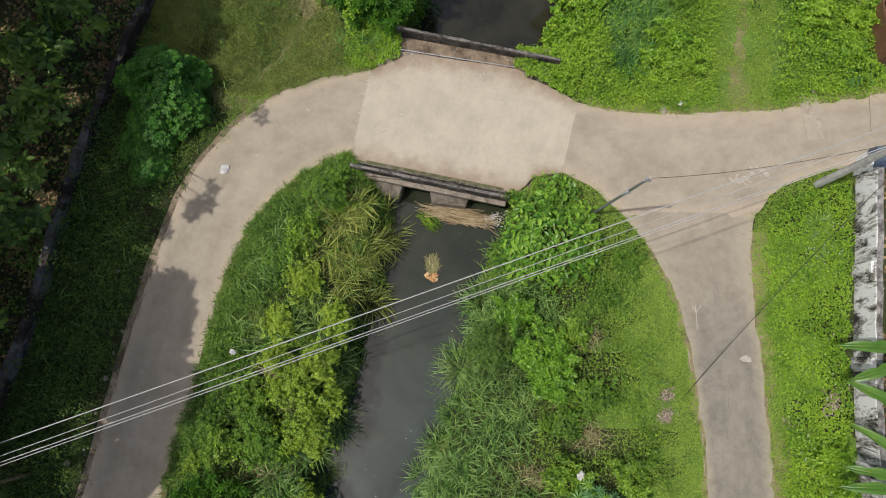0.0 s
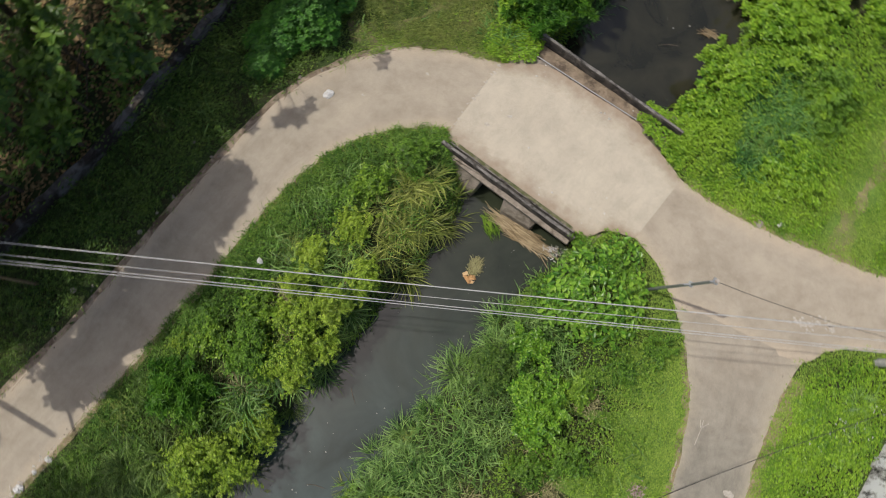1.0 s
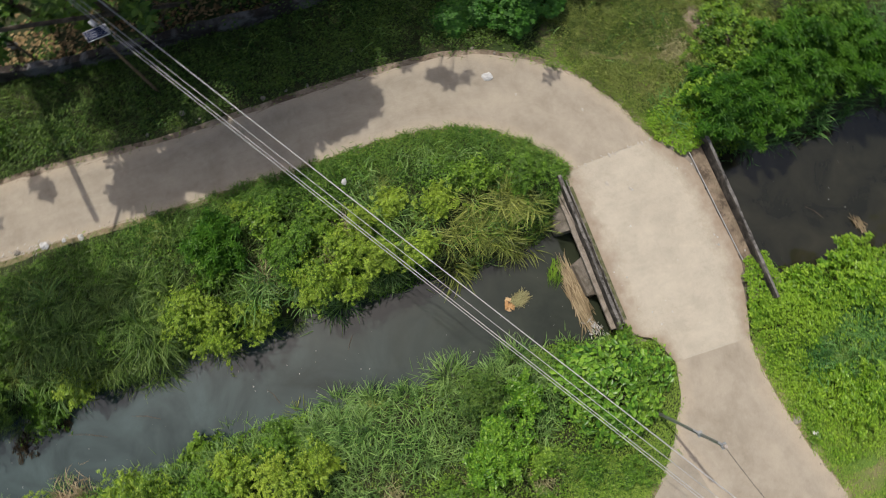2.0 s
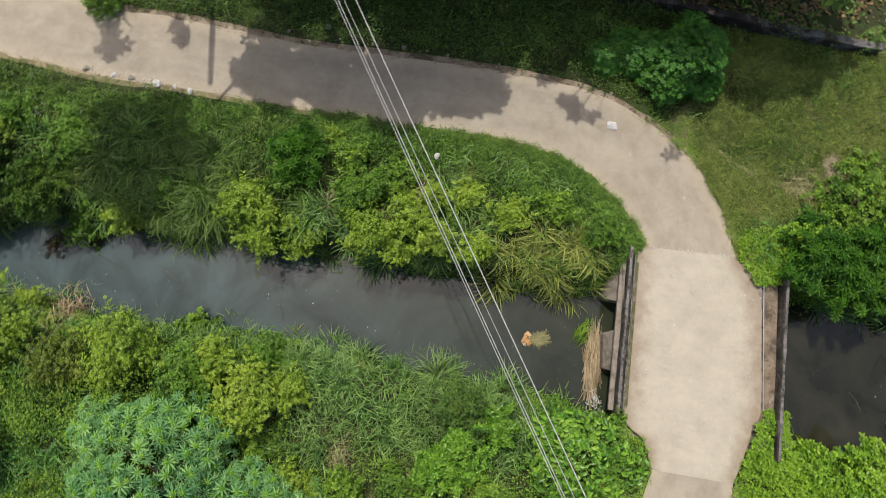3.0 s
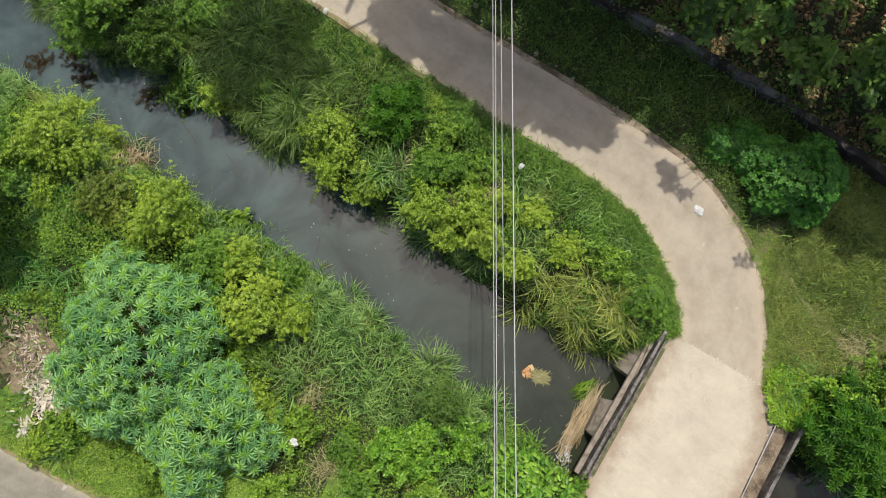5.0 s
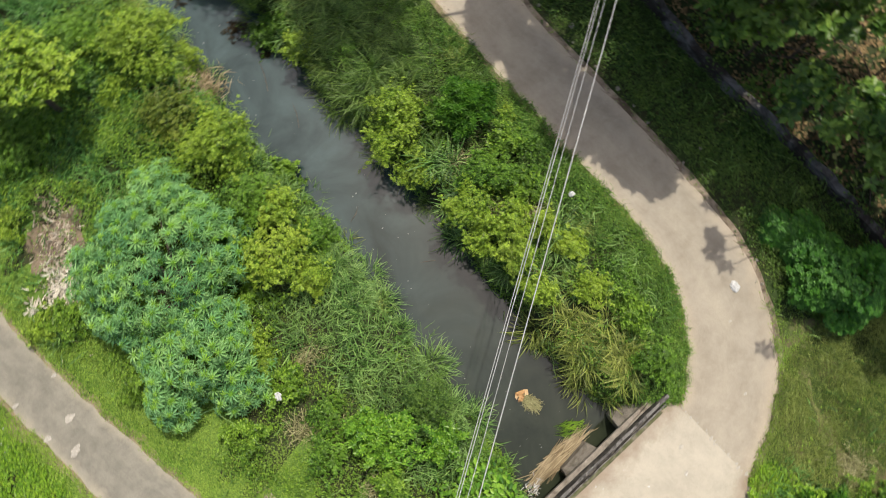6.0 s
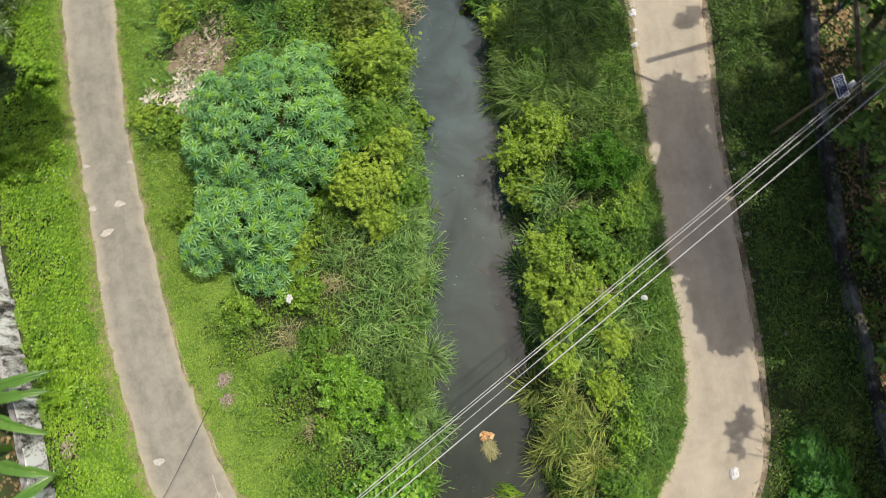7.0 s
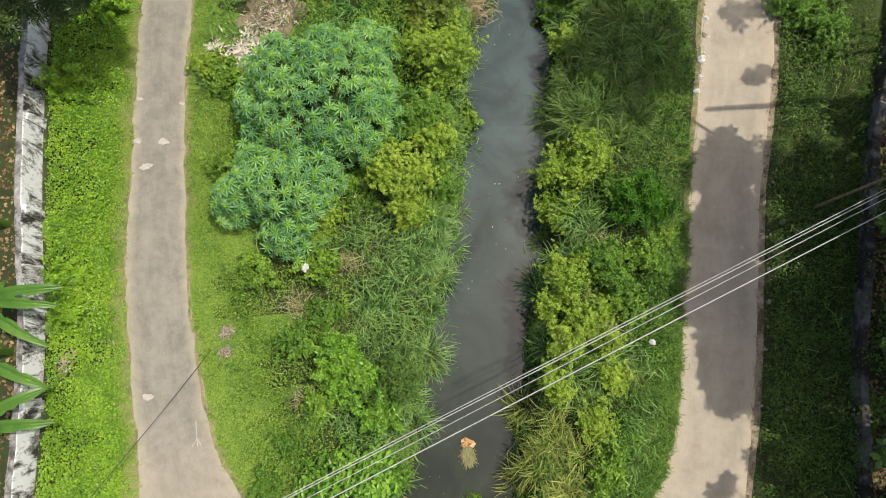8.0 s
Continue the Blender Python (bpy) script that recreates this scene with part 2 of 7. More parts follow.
def tube(bm, pts, radii, sides=8, caps=True):
    """A tapering round bar along points."""
    rings = []
    pts = [Vector(p) for p in pts]
    for i, p in enumerate(pts):
        d = (pts[min(i + 1, len(pts) - 1)] - pts[max(i - 1, 0)]).normalized()
        a = d.orthogonal().normalized() if abs(d.z) > 0.9 else d.cross(Vector((0, 0, 1))).normalized()
        if abs(d.z) > 0.9:
            a = (Vector((1, 0, 0)) - d * d.x).normalized()
        b = d.cross(a)
        r = radii[i] if isinstance(radii, (list, tuple)) else radii
        rings.append([bm.verts.new(p + r * (math.cos(k * math.tau / sides) * a + math.sin(k * math.tau / sides) * b)) for k in range(sides)])
    for q, w in zip(rings, rings[1:]):
        for k in range(sides):
            bm.faces.new((q[k], q[(k + 1) % sides], w[(k + 1) % sides], w[k]))
    if caps:
        bm.faces.new(rings[0][::-1])
        bm.faces.new(rings[-1])


# ---- plan: canal, lanes ----
CANAL_Y = [-60, -22, -19, -15, -12, -8, -5, -3, -1, 2, 4, 6, 8, 10, 12, 14, 16, 18, 30, 60]
CANAL_X = [-9.0, -1.15, -0.75, -0.43, 0.38, 0.9, 0.55, 0.85, 1.2, 1.52, 1.93, 2.3, 2.57, 2.62, 2.77, 3.1, 3.25, 3.25, 4.6, 8.0]
CANAL_W = [2.3, 2.35, 2.35, 2.33, 2.52, 2.4, 1.8, 1.6, 1.6, 1.62, 1.57, 1.45, 1.52, 1.62, 1.48, 1.6, 1.35, 1.15, 1.3, 1.5]
WATER_Z = -1.5


def bank_distance(x, y):
    """Metres from the water's edge (negative over the water)."""
    return np.abs(x - np.interp(y, CANAL_Y, CANAL_X)) - np.interp(y, CANAL_Y, CANAL_W)


def ripple(x, y, s=1.0):
    """Gentle unevenness of the ground."""
    return (np.sin(x * 1.31 * s + 1.7 * np.sin(y * 0.53 * s)) + np.sin(y * 1.07 * s + 1.3 * np.sin(x * 0.71 * s + 2)) + 0.6 * np.sin((x + y) * 2.3 * s)) / 2.6


def ground_z(x, y):
    d = bank_distance(x, y)
    t = np.clip((d + 0.25) / 1.5, 0, 1)
    t = t * t * (3 - 2 * t)
    return -2.3 + 2.3 * t + 0.014 * ripple(x, y) * t


def axis(lo, hi, step, far):
    fine = np.arange(lo, hi + step / 2, step)
    out = [1.5]
    while sum(out) < far:
        out.append(out[-1] * 1.5)
    o = np.cumsum(out)
    return np.r_[lo - o[::-1], fine, hi + o]


def build_ground():
    xs, ys = axis(-26, 26, 0.3, 500), axis(-28, 34, 0.3, 500)
    X, Y = np.meshgrid(xs, ys)
    V = np.stack([X, Y, ground_z(X, Y)], -1).reshape(-1, 3)
    n, m = len(xs), len(ys)
    i = (np.arange(m - 1)[:, None] * n + np.arange(n - 1)[None]).ravel()
    F = np.stack([i, i + 1, i + n + 1, i + n], 1)
    tagged(new("ground", mesh_np("ground", V, F, SOIL, True)), "weedy brown soil sloping down to the canal", "ground", kind="structure")


build_ground()


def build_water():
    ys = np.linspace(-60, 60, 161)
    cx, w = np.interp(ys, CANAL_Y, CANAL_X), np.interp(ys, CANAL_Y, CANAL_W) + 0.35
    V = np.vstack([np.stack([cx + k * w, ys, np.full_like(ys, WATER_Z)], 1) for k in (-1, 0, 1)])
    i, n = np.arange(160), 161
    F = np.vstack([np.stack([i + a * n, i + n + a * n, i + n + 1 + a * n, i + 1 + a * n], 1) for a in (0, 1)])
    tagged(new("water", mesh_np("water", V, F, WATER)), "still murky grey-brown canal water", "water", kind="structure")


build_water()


def lane(name, side_a, side_b, n, mat, label, top=0.03, rough=0.11):
    """A slab between two plan lines, 8 quads wide, with ragged edges and a real edge face."""
    fade = np.clip(np.minimum(np.arange(n), np.arange(n)[::-1]) / 6, 0, 1)[:, None]
    a, b = smooth_line(side_a, n), smooth_line(side_b, n)
    a, b = a + fade * (wobble(a, rough, 1.6, 3.0) - a), b + fade * (wobble(b, rough, 1.6, 7.0) - b)
    cols = 9
    rows = [a + (b - a) * k / (cols - 1) for k in range(cols)]
    z = lambda k: np.full((n, 1), top + 0.012 * (1 - abs(2 * k / (cols - 1) - 1)))
    V = [np.hstack([a, np.full((n, 1), -0.16)])] + [np.hstack([r, z(k)]) for k, r in enumerate(rows)] + [np.hstack([b, np.full((n, 1), -0.16)])]
    tot = len(V)
    i = np.arange(n - 1)
    F = np.vstack([np.stack([i + k * n, i + 1 + k * n, i + 1 + (k + 1) * n, i + (k + 1) * n], 1) for k in range(tot - 1)])
    me = mesh_np(name, np.vstack(V), F, mat)
    uv = me.uv_layers.new(name="UVMap")
    vi = np.empty(len(me.loops), np.int32)
    me.loops.foreach_get("vertex_index", vi)
    k = np.clip(vi // n - 1, 0, cols - 1) / (cols - 1)
    uv.data.foreach_set("uv", np.stack([(vi % n) / n * 20, k], 1).astype(np.float32).ravel())
    bm = bmesh.new()
    bm.from_mesh(me)
    bmesh.ops.recalc_face_normals(bm, faces=bm.faces)
    up = sum(f.normal.z * f.calc_area() for f in bm.faces)
    if up < 0:
        bmesh.ops.reverse_faces(bm, faces=bm.faces)
    bm.to_mesh(me)
    bm.free()
    return tagged(new(name, me), label, "road", kind="structure")


R_INNER = [(14.6, 42), (11.3, 19.5), (10.25, 14), (10.0, 11.6), (9.7, 9.3), (9.4, 7.3), (9.1, 4.9), (8.83, 2.6), (8.62, 0.5), (8.45, -1.4), (8.05, -3.0), (7.4, -4.6), (6.6, -5.55), (5.7, -6.45), (4.75, -7.05), (4.4, -7.2)]
R_OUTER = [(17.8, 41), (14.4, 18.5), (13.14, 14), (12.8, 11.6), (12.43, 9.3), (12.0, 7.0), (11.7, 4.9), (11.5, 2.7), (11.27, 0.5), (11.05, -1.5), (10.75, -3.4), (10.25, -5.3), (9.45, -6.9), (8.5, -8.15), (7.35, -9.2), (5.75, -9.98), (4.17, -10.45)]
lane("road_plantation_side", R_INNER, R_OUTER, 150, ROAD, "worn pale concrete lane curving along the canal")
lane("road_bridge", [(4.4, -7.2), (4.0, -6.82), (1, -6.6), (-1.7, -6.37), (-2.4, -6.97), (-3.45, -7.3)],
     [(4.17, -10.45), (3.35, -10.95), (2.6, -11.28), (1, -11.26), (-1.3, -11.15), (-1.8, -10.85), (-2.8, -10.55), (-3.8, -10.1)], 80, DECK, "sunlit sandy concrete bridge deck slab", 0.045, 0.04)
lane("road_main", [(-3.45, -7.3), (-4.64, -6.88), (-5.7, -6.1), (-8, -6.2), (-10.62, -6.6), (-11.27, -7.5), (-12.28, -8.17), (-13.93, -8.76), (-15.8, -9.7), (-24, -13.8), (-45, -23)],
     [(-3.8, -10.1), (-5.3, -9.95), (-7.1, -10.05), (-9.2, -10.35), (-11.0, -10.68), (-13.9, -11.46), (-15.3, -11.9), (-24, -16.0), (-45, -25.5)], 120, ROAD, "pale concrete lane leading away from the bridge")
L_INNER = [(-5.7, -6.1), (-6.83, -4.83), (-7.72, -3.4), (-8.3, -2.0), (-8.75, -0.2), (-9.1, 1.55), (-9.3, 2.9), (-9.5, 4.93), (-9.7, 7.1), (-9.83, 9.4), (-9.86, 11.6), (-9.78, 14), (-9.4, 20), (-7, 42)]
L_OUTER = [(-10.62, -6.6), (-10.52, -5.9), (-10.57, -4.5), (-10.85, -2.6), (-11.16, -0.9), (-11.45, 1.0), (-11.65, 2.9), (-11.75, 4.93), (-11.8, 7.5), (-11.86, 9.8), (-11.9, 14), (-11.5, 20), (-9.2, 42)]
lane("road_wall_side", L_INNER, L_OUTER, 130, LANE, "grey worn concrete lane beside the white wall", 0.026)


def margin(name, line, inner, outer, mat, label, n=140):
    """A ragged strip of washed-out dirt along one edge of a lane."""
    p = smooth_line(line, n)
    t = np.gradient(p, axis=0)
    q = np.stack([-t[:, 1], t[:, 0]], 1) / np.linalg.norm(t, axis=1, keepdims=True)
    w = np.array([[0.55 + 0.9 * noise.noise(Vector((u * 0.9, v * 0.9, 4.0))) + 0.5 * noise.noise(Vector((u * 2.7, v * 2.7, 8.0)))] for u, v in p])
    ob = lane(name, [tuple(k) for k in p + q * inner], [tuple(k) for k in p + q * outer * np.clip(w, 0.15, 1.3)], n, mat, label, 0.019, 0.08)
    ob["category"] = "dirt"
    return ob


def turf(line, inner, outer, mat, label):
    ob = margin("turf", line, inner, outer, mat, label)
    for q in ob.data.vertices:
        q.co.z -= 0.006 if q.co.z > 0 else 0
    ob["category"] = "grass"


margin("dirt_margin", R_OUTER, 0.25, -0.85, REDDIRT, "reddish-brown dirt washed out along the lane edge")
margin("dirt_margin", R_INNER, -0.2, 0.42, SANDY, "pale trodden dirt along the lane edge")
L_INNER, L_OUTER = L_INNER[1:13], L_OUTER[1:12]
margin("dirt_margin", L_INNER, 0.2, -0.3, SANDY, "pale sandy strip along the grey lane")
margin("dirt_margin", L_OUTER, -0.2, 0.62, SANDY, "sandy strip with dry grass along the grey lane")
margin("dirt_margin", [(-3.9, -10.1), (-5.3, -9.95), (-7.1, -10.05), (-9.2, -10.35), (-11.0, -10.68), (-13.9, -11.46), (-15.3, -11.9)], -0.2, 0.5, SANDY, "brown dirt along the lane edge")
turf(L_INNER, 0.1, -5.2, TURF, "close green turf beside the grey lane")
turf(L_OUTER, -0.1, 3.0, TURF, "green moss and turf under the creepers by the white wall")
turf([(4.0, -10.7), (7.2, -9.25), (8.9, -7.6)], 0.3, -9.0, OLIVETURF, "olive turf beyond the bridge")
turf([(-3.9, -10.1), (-5.3, -9.95), (-7.1, -10.05), (-9.2, -10.35), (-11.0, -10.68), (-13.9, -11.46), (-15.3, -11.9)], -0.1, 9.0, TURF, "green turf under the creepers beyond the lane")
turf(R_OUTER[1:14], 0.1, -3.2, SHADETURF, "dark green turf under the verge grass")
turf(R_INNER[1:14], -0.1, 1.3, DARKTURF, "green turf under the bank weeds")
lane("dirt_path", [(-9.3, -10.6), (-9.45, -12.2), (-9.5, -13.6), (-9.45, -15.2), (-9.4, -19)], [(-10.3, -10.9), (-9.95, -12.2), (-10.0, -13.6), (-10.05, -15.2), (-10.0, -19)], 60, PATHMIX, "trodden sandy path through the weeds", 0.021, 0.3)["category"] = "path"
lane("dirt_path", [(8.3, -9.9), (7.6, -11.2), (7.15, -12.4), (6.9, -13.6), (6.7, -17)], [(8.0, -10.0), (7.0, -11.4), (6.45, -12.4), (6.2, -13.7), (6.2, -17)], 60, PATHMIX, "patchy trodden path through the grass", 0.021, 0.5)["category"] = "path"


# ---- bridge ----
def build_bridge():
    th = empty("bridge", (0.6, -9, 0), "low concrete slab bridge with mossy kerb walls over the canal", "bridge")
    o = Vector((0.6, -9, 0))

    def put(name, size, at, turn=(0, 0, 0), mat=MOSSY, label="", bevel=0.02):
        bm = bmesh.new()
        box(bm, size, Vector(at) - o, bevel, turn)
        return part(name, bm, mat, th, label)
    put("slab", (6.1, 5.2, 0.30), (1.05, -8.95, -0.165), mat=PALE, bevel=0.01)

    def kerb(at, length, thick, lo, hi, turn):
        """A worn kerb wall: crumbling uneven edges, a pale weathered crown on blackish sides."""
        bm = bmesh.new()
        rows = []
        for k in range(61):
            x = length * (k / 60 - 0.5)
            w = lambda q, a: a * (noise.noise(Vector((x * 1.3, q, 2.0))) + 0.6 * noise.noise(Vector((x * 5.0, q, 7.0))))
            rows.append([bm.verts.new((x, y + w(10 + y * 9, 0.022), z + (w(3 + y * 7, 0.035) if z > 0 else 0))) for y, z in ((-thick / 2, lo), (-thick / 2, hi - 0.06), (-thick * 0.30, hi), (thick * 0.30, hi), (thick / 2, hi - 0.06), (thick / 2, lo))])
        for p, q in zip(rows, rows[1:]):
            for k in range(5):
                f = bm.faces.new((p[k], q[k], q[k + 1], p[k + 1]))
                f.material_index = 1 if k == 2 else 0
        bm.faces.new(rows[0]), bm.faces.new(rows[-1][::-1])
        bm.transform(Matrix.Translation(Vector(at) - o) @ pose(0, 0, 0, 0, 0, turn))
        ob = part("parapet", bm, BLACKISH, th, "worn concrete kerb wall, blackish with a pale crumbling crown")
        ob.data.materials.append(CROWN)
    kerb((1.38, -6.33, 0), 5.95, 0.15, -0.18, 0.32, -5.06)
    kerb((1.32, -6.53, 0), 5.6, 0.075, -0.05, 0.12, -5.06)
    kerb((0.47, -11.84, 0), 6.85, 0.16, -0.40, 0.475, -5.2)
    put("slab_edge", (5.7, 0.30, 0.17), (1.33, -6.22, -0.20), (0, 0, -5.06), PALE, "pale broken edge of the deck slab", 0.03)
    put("dirt_strip", (5.2, 0.5, 0.10), (0.75, -11.53, 0.0), (0, 0, -4.0), mat=GRIME, label="brown dirt washed against the kerb wall", bevel=0.03)
    put("gutter", (5.7, 0.14, 0.06), (1.35, -6.44, 0.03), (0, 0, -5.06), mat=BLACKISH, label="blackish gutter between kerb and parapet", bevel=0.01)
    put("moss_strip", (5.2, 0.13, 0.02), (1.22, -6.61, 0.052), (0, 0, -5.06), mat=MOSS, label="green moss along the deck edge", bevel=0.03)
    put("abutment", (1.0, 6.0, 2.2), (4.0, -9.25, -1.3), mat=PALE)
    put("abutment", (1.0, 6.0, 2.2), (-2.3, -9.25, -1.3), mat=PALE)
    for x, w in ((0.6, 1.6), (3.0, 1.2)):
        bm = bmesh.new()
        prof = [(-6.75, -0.33), (-6.30, -0.36), (-5.85, -1.05), (-5.75, -2.2), (-6.75, -2.2)]
        a = [bm.verts.new(Vector((x - w / 2 + (0.16 if i in (2, 3) else 0), y, z)) - o) for i, (y, z) in enumerate(prof)]
        c = [bm.verts.new(Vector((x + w / 2 - (0.16 if i in (2, 3) else 0), y, z)) - o) for i, (y, z) in enumerate(prof)]
        bm.faces.new(a), bm.faces.new(c[::-1])
        for i in range(5):
            bm.faces.new((a[i], c[i], c[(i + 1) % 5], a[(i + 1) % 5]))
        part("pier_nose", bm, PALE, th, "sloping concrete pier nose")
        put("pier", (w * 0.75, 5.2, 1.95), (x, -9.35, -1.25), mat=PALE)


build_bridge()


# ---- foliage materials ----
CREEP = leafy("creeper_leaf", (0.084, 0.200, 0.013), (0.184, 0.365, 0.023), (0.315, 0.490, 0.041))
LAWN = leafy("short_grass", (0.118, 0.235, 0.027), (0.219, 0.375, 0.042), (0.332, 0.450, 0.079), 0.55)
LIP = leafy("bank_lip_grass", (0.045, 0.120, 0.018), (0.120, 0.260, 0.036), (0.220, 0.370, 0.060), 0.5)
# darker copy of the tall grass green, with the verge shade in the colour
VERGE = leafy("shade_toned_verge_grass", (0.026, 0.076, 0.013), (0.087, 0.184, 0.026), (0.173, 0.273, 0.047), 0.55)
OLIVE = leafy("rough_olive_grass", (0.034, 0.080, 0.013), (0.165, 0.260, 0.042), (0.380, 0.430, 0.115), 0.55)
BLADE = leafy("bluish_blade_grass", (0.030, 0.105, 0.020), (0.090, 0.255, 0.055), (0.210, 0.410, 0.095), 0.45)
HERB = leafy("bank_herb_leaf", (0.026, 0.076, 0.009), (0.140, 0.285, 0.025), (0.275, 0.440, 0.046))
REED = leafy("arching_grass", (0.025, 0.070, 0.014), (0.148, 0.315, 0.066), (0.335, 0.510, 0.150), 0.45)
STRAW = leafy("yellowing_grass", (0.030, 0.060, 0.009), (0.190, 0.265, 0.038), (0.460, 0.505, 0.125), 0.5)
YELLOW = leafy("yellow_green_leaf", (0.030, 0.082, 0.007), (0.215, 0.375, 0.029), (0.400, 0.535, 0.062))
MID = leafy("mid_green_leaf", (0.018, 0.056, 0.006), (0.112, 0.250, 0.025), (0.209, 0.385, 0.039))
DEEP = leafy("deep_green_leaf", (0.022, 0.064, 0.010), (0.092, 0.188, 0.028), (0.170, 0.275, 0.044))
STAR = leafy("palmate_leaf", (0.102, 0.270, 0.112), (0.218, 0.445, 0.182), (0.340, 0.565, 0.185), 0.5)
YOUNG = leafy("young_palmate_leaf", (0.150, 0.340, 0.040), (0.250, 0.480, 0.055), (0.360, 0.580, 0.080), 0.5)
FRESH = leafy("fresh_green_leaf", (0.019, 0.080, 0.006), (0.052, 0.170, 0.010), (0.105, 0.245, 0.017), 0.55)
BROAD = leafy("broad_glossy_leaf", (0.036, 0.125, 0.011), (0.125, 0.310, 0.025), (0.265, 0.460, 0.046), 0.34)
TEAK = leafy("plantation_leaf", (0.024, 0.066, 0.013), (0.082, 0.186, 0.029), (0.252, 0.396, 0.060), 0.4)
SEDGE = leafy("dark_sedge", (0.021, 0.058, 0.009), (0.091, 0.190, 0.030), (0.235, 0.340, 0.075), 0.45)
FEATHER = leafy("drooping_sedge", (0.022, 0.062, 0.009), (0.112, 0.220, 0.034), (0.235, 0.345, 0.082), 0.5)
LIME = leafy("bright_yellow_leaf", (0.060, 0.140, 0.012), (0.255, 0.400, 0.030), (0.430, 0.550, 0.070))
RUSSET = leafy("olive_brown_leaf", (0.036, 0.070, 0.009), (0.150, 0.225, 0.026), (0.285, 0.345, 0.050))
VIVID = leafy("vivid_bush_leaf", (0.016, 0.075, 0.008), (0.045, 0.175, 0.013), (0.089, 0.249, 0.021), 0.5)
MANGO = leafy("mango_leaf", (0.012, 0.034, 0.008), (0.030, 0.072, 0.014), (0.110, 0.170, 0.030), 0.35, 0.12)
BANANA = leafy("banana_leaf", (0.055, 0.150, 0.020), (0.100, 0.225, 0.034), (0.150, 0.290, 0.050), 0.35)
DRY = leafy("dry_litter_leaf", (0.045, 0.028, 0.014), (0.200, 0.130, 0.060), (0.480, 0.350, 0.170), 0.8, 0.1)
BARK = speckled("bark", (0.06, 0.045, 0.03), (0.17, 0.135, 0.10), 4.0, 0.95, 30, 0.8)

# ---- scattering ----
rng = np.random.default_rng(11)


def value_noise(x, y, scale, seed):
    """Smooth 0..1 noise over the plan."""
    tab = np.random.default_rng(seed).random((64, 64))
    u, v = x / scale + 700, y / scale + 700
    i, j = np.floor(u).astype(int), np.floor(v).astype(int)
    a, b = u - i, v - j
    a, b = a * a * (3 - 2 * a), b * b * (3 - 2 * b)
    q = lambda m, n: tab[m % 64, n % 64]
    return (q(i, j) * (1 - a) + q(i + 1, j) * a) * (1 - b) + (q(i, j + 1) * (1 - a) + q(i + 1, j + 1) * a) * b


def in_outline(x, y, poly):
    p = np.asarray(poly)
    inside = np.zeros(x.shape, bool)
    for (x0, y0), (x1, y1) in zip(p, np.roll(p, -1, 0)):
        if y0 != y1:
            inside ^= ((y0 > y) != (y1 > y)) & (x < (x1 - x0) * (y - y0) / (y1 - y0) + x0)
    return inside


LANES = {ob.name: ob for ob in scene.objects if ob.name.startswith("road_")}
CELL, LO = 0.15, np.array([-27.0, -30.0])
GX, GY = np.meshgrid(LO[0] + CELL * np.arange(361), LO[1] + CELL * np.arange(441))


def lane_outline(name):
    me = LANES[name].data
    co = np.empty(len(me.vertices) * 3, np.float32)
    me.vertices.foreach_get("co", co)
    co = co.reshape(11, -1, 3)
    return np.vstack([co[0, :, :2], co[-1, ::-1, :2]])


OUTLINES = [lane_outline(k) for k in LANES]
ON_ROAD = np.zeros(GX.shape, bool)
for _o in OUTLINES:
    ON_ROAD |= in_outline(GX, GY, _o)
EDGE_PTS = np.vstack(OUTLINES)
EDGE_PTS = EDGE_PTS[(EDGE_PTS > -26.5).all(1) & (EDGE_PTS[:, 0] < 26) & (EDGE_PTS[:, 1] < 35)]
_seam = np.ones(len(EDGE_PTS), bool)
for _a in np.linspace(0, math.tau, 12, endpoint=False):
    _i = ((EDGE_PTS[:, 0] + 0.3 * math.cos(_a) - LO[0]) / CELL).round().astype(int)
    _j = ((EDGE_PTS[:, 1] + 0.3 * math.sin(_a) - LO[1]) / CELL).round().astype(int)
    _seam &= ON_ROAD[np.clip(_j, 0, 440), np.clip(_i, 0, 360)]
EDGE_PTS = EDGE_PTS[~_seam]
TO_ROAD = np.full(GX.shape, 99.0)
for _k in range(0, len(EDGE_PTS), 60):
    e = EDGE_PTS[_k:_k + 60]
    TO_ROAD = np.minimum(TO_ROAD, np.sqrt(((GX[..., None] - e[:, 0]) ** 2 + (GY[..., None] - e[:, 1]) ** 2).min(-1)))
TO_ROAD[ON_ROAD] *= -1


def road_distance(x, y):
    i = np.clip(((x - LO[0]) / CELL).round().astype(int), 0, 360)
    j = np.clip(((y - LO[1]) / CELL).round().astype(int), 0, 440)
    return TO_ROAD[j, i]


WALL_R = [(12.32, -16), (13.07, -11.7), (13.47, -10), (13.87, -8), (14.27, -5.8), (14.52, -3.4), (14.67, -1.2), (14.87, 1.2), (15.27, 3), (15.97, 7.4), (16.62, 10), (18.92, 18), (24.32, 34)]
WALL_L = [(-14.35, -9.2), (-14.4, -6.5), (-14.4, -3.5), (-14.45, -1), (-14.55, 1), (-14.8, 3), (-15.15, 5.8), (-15.35, 8.4), (-15.55, 12), (-15.6, 20), (-14.5, 34)]


def past_wall(x, y):
    """Metres beyond either boundary wall (negative on the canal side)."""
    r, l = np.array(WALL_R), np.array(WALL_L)
    a = x - np.interp(y, r[:, 1], r[:, 0])
    b = np.interp(y, l[:, 1], l[:, 0]) - x
    b = np.where(y < -9.2, -5.0, b)
    return np.maximum(a, b)


